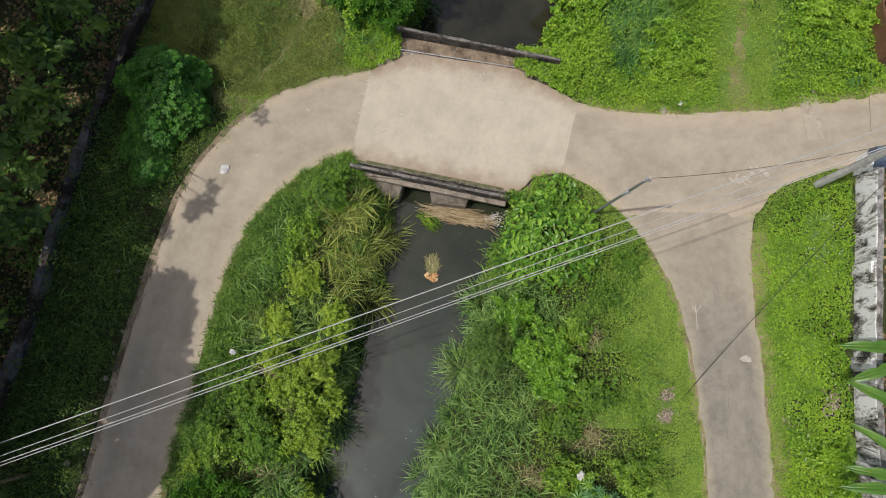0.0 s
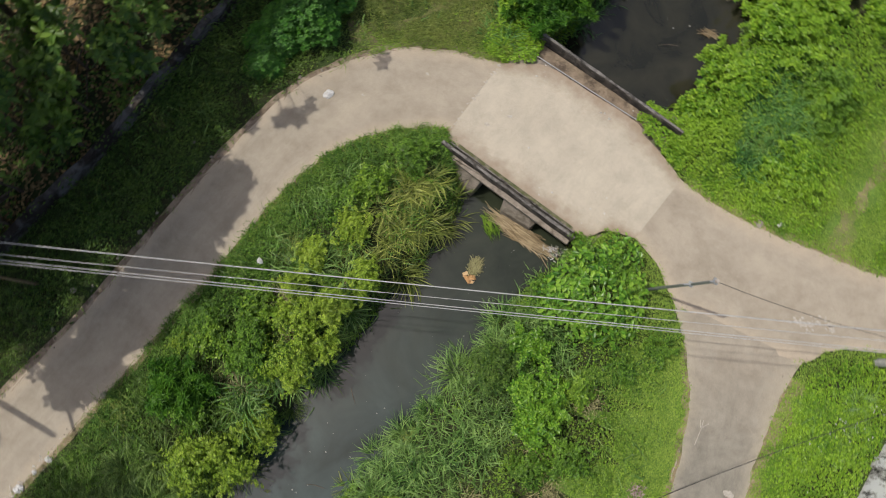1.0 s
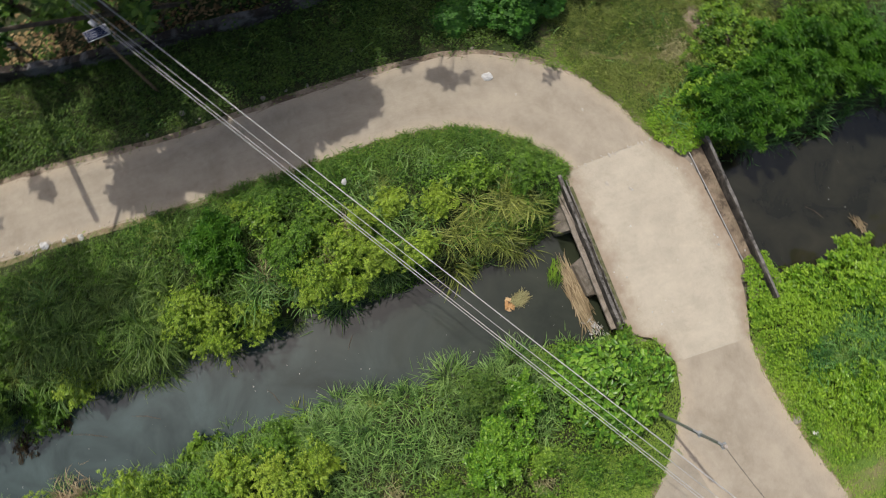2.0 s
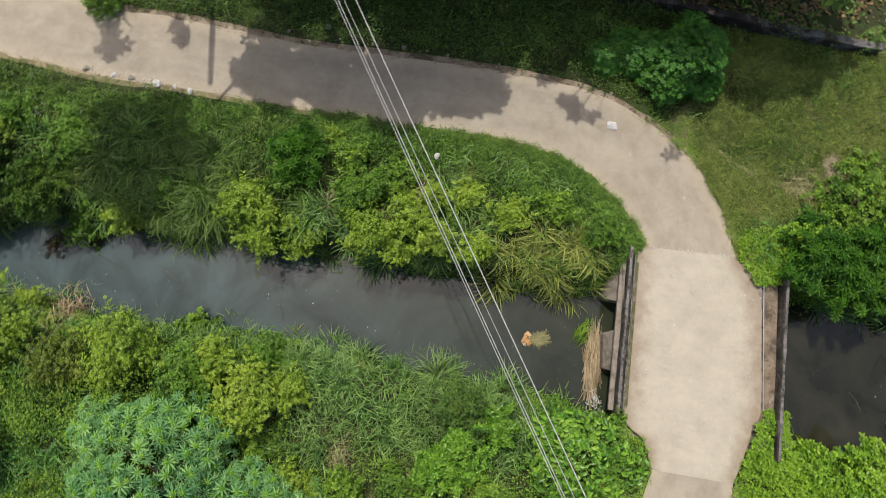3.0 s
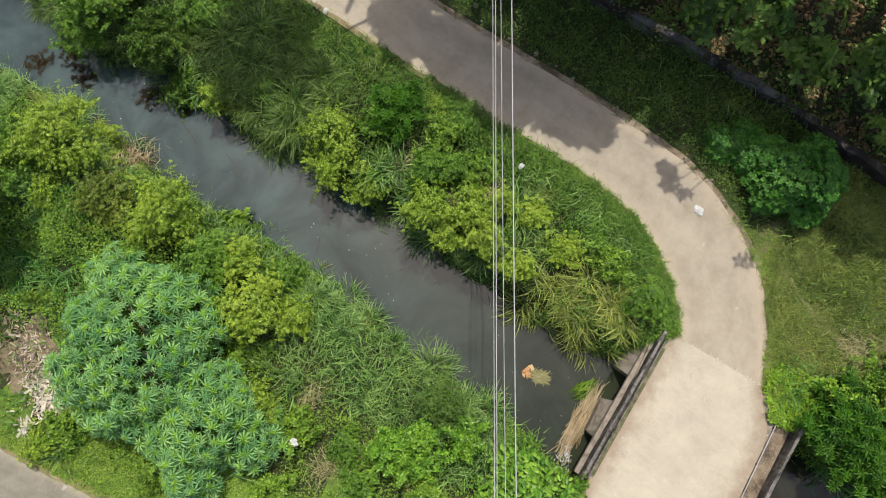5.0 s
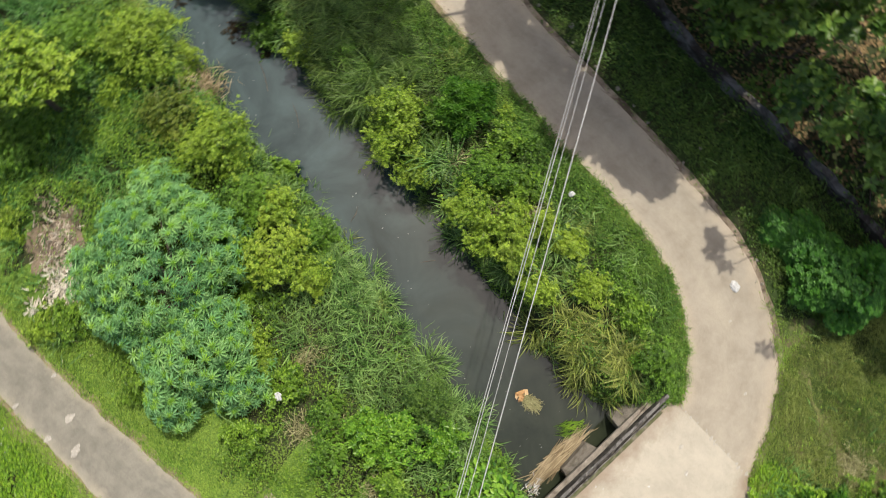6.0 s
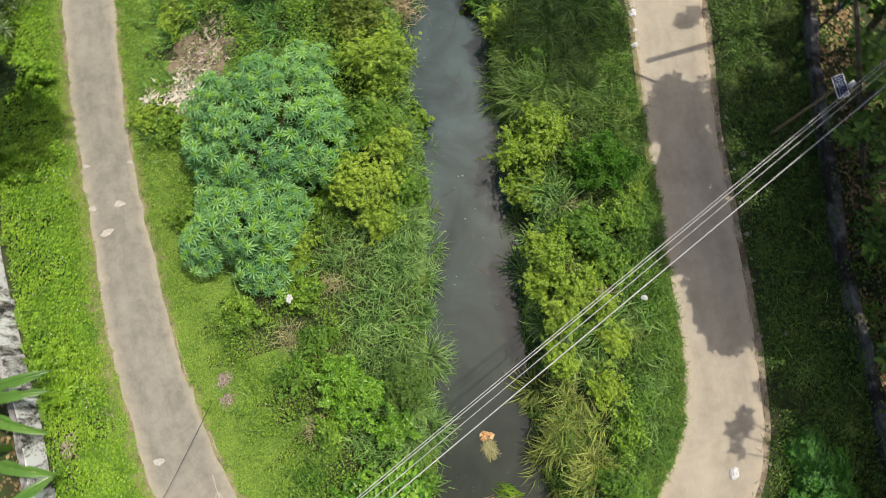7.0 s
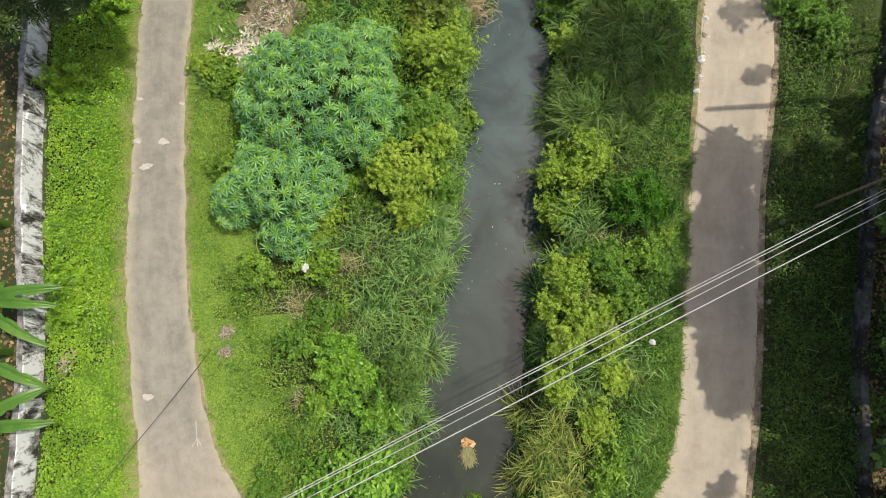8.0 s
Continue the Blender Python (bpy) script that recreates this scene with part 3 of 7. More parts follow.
def spots(n, x0, x1, y0, y1, keep):
    """Random plan points for which keep(x, y) gives a chance."""
    x, y = rng.uniform(x0, x1, n), rng.uniform(y0, y1, n)
    ok = rng.random(n) < keep(x, y)
    return x[ok], y[ok]


def tri(fs):
    return np.array(fs, np.int32)


LEAF = (np.array([(0, 0, 0), (0.42, 0.30, 0.05), (0.5, 0, -0.03), (0.42, -0.30, 0.05), (1, 0, -0.08)]), tri([(0, 2, 1), (0, 3, 2), (2, 4, 1), (3, 4, 2)]))
ROUND = (np.array([(0, 0, 0), (0.22, 0.2, 0.03), (0.55, 0.29, 0.05), (0.85, 0.16, 0.0), (1, 0, -0.1), (0.85, -0.16, 0.0), (0.55, -0.29, 0.05), (0.22, -0.2, 0.03), (0.5, 0, -0.04)]), tri([(0, 8, 1), (1, 8, 2), (2, 8, 3), (3, 8, 4), (4, 8, 5), (5, 8, 6), (6, 8, 7), (7, 8, 0)]))
SMALL = (np.array([(0, 0, 0), (0.45, 0.34, 0.10), (0.45, -0.34, 0.10), (1, 0, -0.10)]), tri([(0, 3, 1), (0, 2, 3)]))
SLIM = (np.array([(0, 0, 0), (0.45, 0.16, 0.06), (0.45, -0.16, 0.06), (1, 0, -0.14)]), tri([(0, 3, 1), (0, 2, 3)]))
NARROW = (np.array([(0, 0, 0), (0.45, 0.13, 0.03), (0.5, 0, -0.02), (0.45, -0.13, 0.03), (1, 0, -0.12)]), tri([(0, 2, 1), (0, 3, 2), (2, 4, 1), (3, 4, 2)]))


def blade(bend, width):
    """An arching blade: rises, then bends over along +x."""
    pts = []
    x = z = 0.0
    ang = radians(85)
    for k in range(4):
        w = width * (1, 0.95, 0.65, 0)[k]
        pts += [(x, w / 2, z), (x, -w / 2, z)] if k < 3 else [(x, 0, z)]
        x, z = x + math.cos(ang) / 3, z + math.sin(ang) / 3
        ang -= radians(bend)
    return np.array(pts), tri([(0, 1, 3), (0, 3, 2), (2, 3, 5), (2, 5, 4), (4, 5, 6)])


def arch(bend, width):
    """A long drooping blade in five joints, widest near its middle."""
    pts = []
    x = z = 0.0
    ang = radians(82)
    for k in range(6):
        w = width * (0.6, 0.95, 1.0, 0.85, 0.55, 0)[k]
        pts += [(x, w / 2, z), (x, -w / 2, z)] if k < 5 else [(x, 0, z)]
        x, z = x + math.cos(ang) / 5, z + math.sin(ang) / 5
        ang -= radians(bend)
    f = [q for k in range(4) for q in ((2 * k, 2 * k + 1, 2 * k + 3), (2 * k, 2 * k + 3, 2 * k + 2))] + [(8, 9, 10)]
    return np.array(pts), tri(f)


def short_blade(bend, width):
    """A short bent blade in two joints."""
    c, q = math.cos(radians(80)), math.sin(radians(80))
    x, z = 0.5 * c, 0.5 * q
    e = radians(80 - bend)
    return np.array([(0, width / 2, 0), (0, -width / 2, 0), (x, width * 0.42, z), (x, -width * 0.42, z), (x + 0.5 * math.cos(e), 0, z + 0.5 * math.sin(e))]), tri([(0, 1, 3), (0, 3, 2), (2, 3, 4)])


def star(lobes=7):
    """A palmate leaf lying flat, one island."""
    v, f = [(0, 0, 0)], []
    for k in range(lobes):
        a = (k - (lobes - 1) / 2) * math.tau * 0.86 / lobes
        ln = 1 - 0.35 * abs(k - (lobes - 1) / 2) / lobes * 2
        i = len(v)
        v += [(ln * 0.5 * math.cos(a + 0.23), ln * 0.5 * math.sin(a + 0.23), 0.02), (ln * math.cos(a), ln * math.sin(a), -0.20), (ln * 0.5 * math.cos(a - 0.23), ln * 0.5 * math.sin(a - 0.23), 0.02)]
        f += [(0, i + 2, i + 1), (0, i + 1, i)]
    return np.array(v), tri(f)


def fan(count, template, lift=0.25, gap=1.0):
    """Leaves set round a stalk's end; each stays its own island."""
    V, F = [], []
    for k in range(count):
        a = k * math.tau * gap / count
        c, s = math.cos(a), math.sin(a)
        v = template[0].copy()
        v = np.stack([v[:, 0] + 0.06, v[:, 1], v[:, 2] + lift * v[:, 0] - 0.45 * lift * v[:, 0] ** 2], 1)
        V.append(np.stack([v[:, 0] * c - v[:, 1] * s, v[:, 0] * s + v[:, 1] * c, v[:, 2]], 1))
        F.append(template[1] + k * len(v))
    return np.vstack(V), np.vstack(F)


def spray(pairs, leaf, droop=0.3):
    """A short twig's end with small leaves set alternately along it; each leaf its own island."""
    V, F = [], []
    for k in range(2 * pairs + 1):
        u = (k + 0.5) / (2 * pairs + 1)
        a = 0.0 if k == 2 * pairs else (0.95 if k % 2 else -0.95)
        c, s, v = math.cos(a), math.sin(a), SMALL[0] * leaf
        V.append(np.stack([v[:, 0] * c - v[:, 1] * s + 0.8 * u, v[:, 0] * s + v[:, 1] * c, v[:, 2] - droop * u * u], 1))
        F.append(SMALL[1] + 4 * k)
    return np.vstack(V), np.vstack(F)


def strew(template, P, N, S, spin=None, stretch=None):
    """Copies of a template at points P with up-directions N and sizes S, as corners and triangles."""
    tv, tf = template
    n = len(P)
    N = N / np.linalg.norm(N, axis=1, keepdims=True)
    a = rng.uniform(0, math.tau, n) if spin is None else spin
    T = np.stack([np.cos(a), np.sin(a), np.zeros(n)], 1)
    X = T - N * (T * N).sum(1, keepdims=True)
    X /= np.maximum(np.linalg.norm(X, axis=1, keepdims=True), 1e-6)
    Y = np.cross(N, X)
    S = np.broadcast_to(S, (n,))
    sz = S if stretch is None else S * stretch
    V = P[:, None] + S[:, None, None] * (tv[None, :, 0:1] * X[:, None] + tv[None, :, 1:2] * Y[:, None]) + sz[:, None, None] * tv[None, :, 2:3] * N[:, None]
    F = tf[None] + (np.arange(n) * len(tv))[:, None, None]
    return V.reshape(-1, 3), F.reshape(-1, 3)


def joined(*pieces):
    V, F, o = [], [], 0
    for v, f in pieces:
        V.append(v)
        F.append(f + o)
        o += len(v)
    return np.vstack(V), np.vstack(F)


def tilted(n, amount):
    """Up-directions leaning by up to about amount."""
    a = rng.uniform(0, math.tau, n)
    r = amount * np.sqrt(rng.random(n))
    return np.stack([r * np.cos(a), r * np.sin(a), np.ones(n)], 1)


def stuff(name, vf, mat, label, category):
    return tagged(new(name, mesh_np(name, *vf, mat)), label, category, kind="stuff")


# ---- ground cover ----
BARE = [(-4.9, 3.2, 0.3), (7.7, -14.2, 0.55), (-6.8, 13.1, 1.7), (-7.9, 11.7, 0.9), (-6.0, 14.3, 0.7), (-7.8, 0.65, 0.45), (-9.8, -13.2, 0.5), (-9.9, -15.5, 0.5), (-9.6, -11.6, 0.7), (6.6, -12.7, 0.6), (-4.3, 0.9, 0.8), (-5.2, 1.9, 0.8), (-5.0, -1.3, 0.5), (-3.4, 3.6, 0.5), (5.7, 4.6, 0.5), (-2.7, -2.0, 0.4)]


def bare(x, y):
    m = np.ones_like(x)
    for bx, by, br in BARE:
        m = np.minimum(m, np.clip((np.hypot(x - bx, y - by) - br * 0.6) / (br * 0.7), 0.06, 1))
    return m


def off_road(x, y, margin=0.06):
    return (road_distance(x, y) > margin) & ~((np.abs(x - 1.0) < 2.4) & (y > -12.3) & (y < -6.4))


def sedge_patch(x, y):
    """Where dark sedge crowds out the creepers beyond the main lane."""
    r = np.hypot((x + 5.6) / 1.7, (y + 13.5) / 2.2) + 0.9 * (value_noise(x, y, 0.9, 45) - 0.5)
    return np.clip(3.0 - 2.6 * r, 0, 1) * (y < -10.9)


def creep_chance(x, y):
    d, pw, b = road_distance(x, y), past_wall(x, y), bank_distance(x, y)
    c = np.zeros_like(x)
    wall_strip = (x < -11) & (y > -9) & (pw < -0.3 - 0.25 * value_noise(x, y, 0.6, 14))
    c = np.where(wall_strip, np.clip((d - 0.25) / 0.5, 0.05, 1), c)
    far_l = (x < -1.8) & (y < -10)
    c = np.where(far_l, np.clip((d - 0.1) / 0.4, 0, 1) * np.where((x < -8.9) & (x > -11.0), 0.04, np.where((x < -7.6) & (x > -11.4), 0.5, 1.0)), c)
    c = c * (1 - 0.85 * sedge_patch(x, y))
    far_r = (x > 2.6) & (y < -10.6)
    c = np.where(far_r, np.where(x < 5.2, 0.8, 0.012), c)
    mid_l = (x > -9.8) & (x < 1.5) & (y > -7.5) & (b > 0.1)
    c = np.where(mid_l, np.clip((d - 0.9) / 1.3, 0.10, 1) * np.clip(2.8 * value_noise(x, y, 0.9, 5) - 0.7, 0.04, 1), c)
    mid_r = (x > 1.5) & (x < 13) & (y > -7.5) & (b > 0.1) & (x < 10)
    c = np.where(mid_r, np.clip((d - 0.1) / 0.6, 0.15, 1) * np.clip(3.8 * value_noise(x, y, 0.7, 6) - 1.55, 0.03, 1) * np.clip((d - 0.7) / 0.9, 0.22, 1), c)
    c = np.where((x > 10) & (y > -9) & (pw < 0), (np.clip(0.9 * value_noise(x, y, 0.8, 12) - 0.1, 0.04, 1) + 0.3 * (y > 9)) * np.clip((d - 0.12) / 0.45, 0.04, 1), c)
    c = np.where((x > 2.2) & (x < 5.2) & (y > -6.2) & (y < -1.2), 0.3 * c, c)
    c = np.where((x > 5) & (x < 9.6) & (y > 6.5), 0.45 * c, c)
    c = np.where((x > -3.4) & (x < 1.8) & (y > -3) & (y < 5.5), 0.12 * c, np.where((x > -7.0) & (x <= -3.4) & (y > -3) & (y < 6), 0.5 * c, c))
    return c * off_road(x, y) * (pw < -0.05) * (b > 0.15) * bare(x, y)


def mound(x, y):
    """Height of the herb layer."""
    d = np.clip(road_distance(x, y), 0, 2.5)
    h = 0.03 + 0.24 * value_noise(x, y, 0.24, 20) + 0.46 * value_noise(x, y, 0.55, 21) ** 1.7 + 0.85 * value_noise(x, y, 1.4, 22) ** 2 * np.clip(d / 1.6, 0, 1)
    h = np.where((x < -10.5) & (y > -9), 0.5 * h, h)
    return h * np.clip(d / 0.5, 0.25, 1)


def build_creepers():
    x, y = spots(690000, -16.5, 14.5, -19, 19.5, creep_chance)
    b = bank_distance(x, y)
    P = np.stack([x, y, ground_z(x, y) + mound(x, y) * (0.35 + 0.7 * rng.random(len(x)))], 1)
    for x0, x1, y0, y1, k in ((-3.6, -1.25, -12.1, -10.2, 3600), (3.15, 4.9, -12.3, -10.5, 2400), (-2.6, -1.5, -7.0, -6.0, 600), (3.9, 4.9, -7.1, -6.3, 500)):
        u, v = rng.uniform(x0, x1, k), rng.uniform(y0, y1, k)
        clear = road_distance(u, v) > 0.04
        u, v = u[clear], v[clear]
        k = len(u)
        P = np.vstack([P, np.stack([u, v, 0.06 + 0.34 * value_noise(u, v, 0.4, 9) * rng.uniform(0.4, 1, k)], 1)])
    x, y = P[:, 0], P[:, 1]
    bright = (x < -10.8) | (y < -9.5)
    # DEEP leaves where bank and verge lie shaded: shade put into the colour
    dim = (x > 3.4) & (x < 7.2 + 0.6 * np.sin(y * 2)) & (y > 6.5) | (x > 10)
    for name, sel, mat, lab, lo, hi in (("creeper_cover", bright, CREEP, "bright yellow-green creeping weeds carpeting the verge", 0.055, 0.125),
                                        ("dark_herb_cover", ~bright & dim, DEEP, "dark green leafy weeds with the bank's shade in their colour", 0.04, 0.115),
                                        ("lane_bank_cover", ~bright & ~dim & (x > 3), MID, "mid-green leafy weeds between the lane and the canal", 0.04, 0.115),
                                        ("herb_cover", ~bright & ~dim & (x <= 3), HERB, "mixed green leafy weeds along the canal", 0.04, 0.115)):
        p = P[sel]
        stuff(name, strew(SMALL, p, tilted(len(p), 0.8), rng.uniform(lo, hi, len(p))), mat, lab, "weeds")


build_creepers()


def build_grass():
    def lawn(x, y):
        d, pw, b = road_distance(x, y), past_wall(x, y), bank_distance(x, y)
        c = np.clip(1.25 - d / np.where((x < -4) & (y > -7), 3.4, 2.0), 0.0, 1)
        c = np.where((x > 3) & (y < -9.5), np.where(np.abs(x - np.interp(y, [-14, -12, -10], [6.5, 6.9, 8.1])) < 0.35, 0.6, 1.0), c)
        c = np.where((x < -7.4) & (x > -11) & (y < -10), 1.0 - 0.3 * (np.abs(x + 9.75) < 0.22), c)
        c = np.where((x > 10) & (y > -10), 1.0, c)
        c = np.where((x > 2.5) & (x < 9.3) & (y > -7.6), np.clip(1.6 - d / 1.7, 0.0, 1), c)
        c = np.where((x < -2.4) & (x > -9.8) & (y > -7.0) & (y < 13), np.maximum(c, 0.6), c)
        c *= np.where(x > 9.3, np.clip((d - 0.14) / 0.6, 0.05, 1), np.clip((d + 0.08) / 0.25, 0.12, 1)) 
        c = np.where((x < -11) & (y > -9), np.clip(1.2 - d / 0.9, 0.05, 1), c)
        return c * off_road(x, y, -0.09) * (pw < -0.05) * (b > 0.2) * np.maximum(bare(x, y), 0.25) * (0.55 + 0.45 * value_noise(x, y, 0.5, 31))
    x, y = spots(440000, -16, 17, -19, 19, lawn)
    x2, y2 = spots(60000, 3, 13, -17, -8.8, lawn)
    x3, y3 = spots(90000, 2.5, 9.6, -7.5, 18, lambda u, v: lawn(u, v) * (road_distance(u, v) < 2.6))
    x, y = np.r_[x, x2, x3], np.r_[y, y2, y3]
    n = len(x)
    P = np.stack([x, y, ground_z(x, y) - 0.01], 1)
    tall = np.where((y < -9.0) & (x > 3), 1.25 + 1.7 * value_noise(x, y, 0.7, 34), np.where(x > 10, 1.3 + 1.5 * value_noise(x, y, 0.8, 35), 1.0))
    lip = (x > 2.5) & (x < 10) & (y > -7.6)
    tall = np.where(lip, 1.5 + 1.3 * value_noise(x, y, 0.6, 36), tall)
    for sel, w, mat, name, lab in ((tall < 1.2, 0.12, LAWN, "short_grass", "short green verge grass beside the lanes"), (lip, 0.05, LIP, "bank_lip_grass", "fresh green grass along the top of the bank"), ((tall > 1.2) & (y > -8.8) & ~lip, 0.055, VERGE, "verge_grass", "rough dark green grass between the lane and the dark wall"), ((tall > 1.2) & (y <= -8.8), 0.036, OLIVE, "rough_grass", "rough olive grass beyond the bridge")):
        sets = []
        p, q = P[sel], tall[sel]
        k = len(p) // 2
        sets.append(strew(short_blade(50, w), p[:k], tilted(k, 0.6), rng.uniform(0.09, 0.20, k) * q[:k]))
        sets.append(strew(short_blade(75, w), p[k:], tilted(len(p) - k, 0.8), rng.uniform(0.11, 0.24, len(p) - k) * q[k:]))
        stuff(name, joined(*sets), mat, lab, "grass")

    def clover(x, y):
        d, pw, b = road_distance(x, y), past_wall(x, y), bank_distance(x, y)
        c = np.clip(1.3 - d / 0.7, 0, 1)
        c = np.where((x > -10) & (x < -4.5) & (y > -7) & (y < 11), np.clip(1.6 - (d + 1.1 * (value_noise(x, y, 0.8, 92) - 0.5)) / 2.2, 0, 1), c)
        c = np.where((x > -11) & (x < -7.4) & (y < -10), 1.0 - 0.3 * (np.abs(x + 9.75) < 0.22), c)
        c *= np.where((x > 8.6) & (y > -9), 0.02, np.clip((d + 0.08) / 0.25, 0.12, 1))
        return c * off_road(x, y, -0.12) * (pw < -0.05) * (b > 0.3) * np.maximum(bare(x, y), 0.15) * (0.6 + 0.4 * value_noise(x, y, 0.35, 33))
    x, y = spots(1500000, -15.5, 15, -17, 18, clover)
    P = np.column_stack([x, y, ground_z(x, y) + 0.02 + 0.07 * rng.random(len(x))])
    stuff("lawn_cover", strew(SMALL, P, tilted(len(P), 0.45), rng.uniform(0.03, 0.068, len(P))), LAWN, "fine low lawn weeds beside the lanes", "grass")

    def bankside(x, y):
        d, pw, b = road_distance(x, y), past_wall(x, y), bank_distance(x, y)
        c = 0.75 * np.exp(-np.maximum(b - 0.1, 0) / 1.2) + 0.55 * value_noise(x, y, 1.3, 41) ** 2
        jx = x + 1.6 * (value_noise(x, y, 1.1, 91) - 0.5)
        c = np.where((jx > -3.4) & (x < 1.6) & (y > -3.4) & (y < 5.8), np.maximum(c, 0.95), c)
        c = np.where((x > 3.6) & (x < 9.3 + 0.2 * y * (y > 8) - 1.6 * (y > 8)) & (y > 6.5) & (y < 18), np.maximum(c, 0.42), c)
        c = np.where((x > 2.2) & (x < 5.0) & (y > -6.2) & (y < -1.4), 0.25 * c, c)
        c = np.where((x > 2.2) & (x < 6.0) & (y > -1.6) & (y < 6.5) & (b < 1.1), 0.3 * c, c)
        c = np.where((x < -3.0) & (y < -10.9), 3.6 * sedge_patch(x, y), c)
        c = np.where((x > 10) & (y > -11) & (y < 9), 0.1 * c, c)
        c = np.where((x > 5.5) & (y < -8.5), 0.12 * c, c)
        c = np.where((x < 0.6) & (x > -8.2) & (y > 11.8), np.maximum(c, 0.85), c)
        c = c * np.clip(2.6 * value_noise(x, y, 0.36, 43) - 0.55, 0.05, 1)
        c = np.where((jx > -2.6) & (x < 1.6) & (y > -3.4) & (y < 5.8), np.maximum(c, 0.55), c)
        return c * (d > 0.7) * off_road(x, y) * (pw < -0.2) * (b > -0.1) * bare(x, y) * np.where((x < -11), 0.06, np.where((jx < -5.6) & (y > -7) & (y < 10), 0.12, np.where((jx < -3.4) & (y > -7) & (y < 10), 0.5, 1))) * np.where((y < -9.5) & (x < -2.5), np.maximum(0.2, np.clip(3 * sedge_patch(x, y), 0, 1)), 1)
    x, y = spots(360000, -16, 16, -24, 24, bankside)
    n = len(x)
    P = np.stack([x, y, ground_z(x, y) - 0.02], 1)
    blue = (y < -9.5) | (x < 0.8) & (y > 11.5)
    # SEDGE darkens the lane-side bank grass, bank shade put into its colour
    dark = (x > 3.4) & (y > 0.5) | blue
    for sel, mat, name, lab in ((~dark, REED, "bank_grass", "long arching pale green grass on the canal banks"), (dark & ~blue, SEDGE, "bank_sedge", "dark green arching sedge on the canal bank"), (blue, BLADE, "blade_grass", "bluish green long-bladed grass among the creepers")):
        Q = P[sel]
        n = len(Q)
        cuts = [0, n // 3, 2 * n // 3, n]
        sets = [strew(blade(bd, w), Q[i:j], tilted(j - i, 0.6), rng.uniform(0.45, 1.0, j - i) * (0.7 + 0.6 * value_noise(Q[i:j, 0], Q[i:j, 1], 0.5, 44))) for (i, j), bd, w in zip(zip(cuts, cuts[1:]), (30, 42, 52), (0.048, 0.044, 0.038))]
        stuff(name, joined(*sets), mat, lab, "grass")


build_grass()


# ---- plants that stand alone ----
def tuft_mesh(name, n, size, mat, spread=0.3, wide=0.04, dome=0.0, slant=0.0, wild=0.75):
    """A clump of arching blades; dome raises its middle, slant leans the whole clump along +x."""
    a = rng.uniform(0, math.tau, n)
    r = spread * np.sqrt(rng.random(n))
    P = np.stack([r * np.cos(a), r * np.sin(a), dome * (1 - (r / spread) ** 2) - 0.03], 1)
    ln = rng.uniform(0.5, 1.0, n) * size
    k = n // 2
    N = np.stack([0.45 * np.cos(a) + slant, 0.45 * np.sin(a), np.ones(n)], 1) + rng.normal(0, 0.19 * wild, (n, 3))
    sp = np.arctan2(np.sin(a), np.cos(a) + 1.6 * slant) + rng.normal(0, wild, n)
    return mesh_np(name, *joined(strew(arch(20, wide), P[:k], N[:k], ln[:k], sp[:k]), strew(arch(29, wide), P[k:], N[k:], ln[k:], sp[k:])), mat)


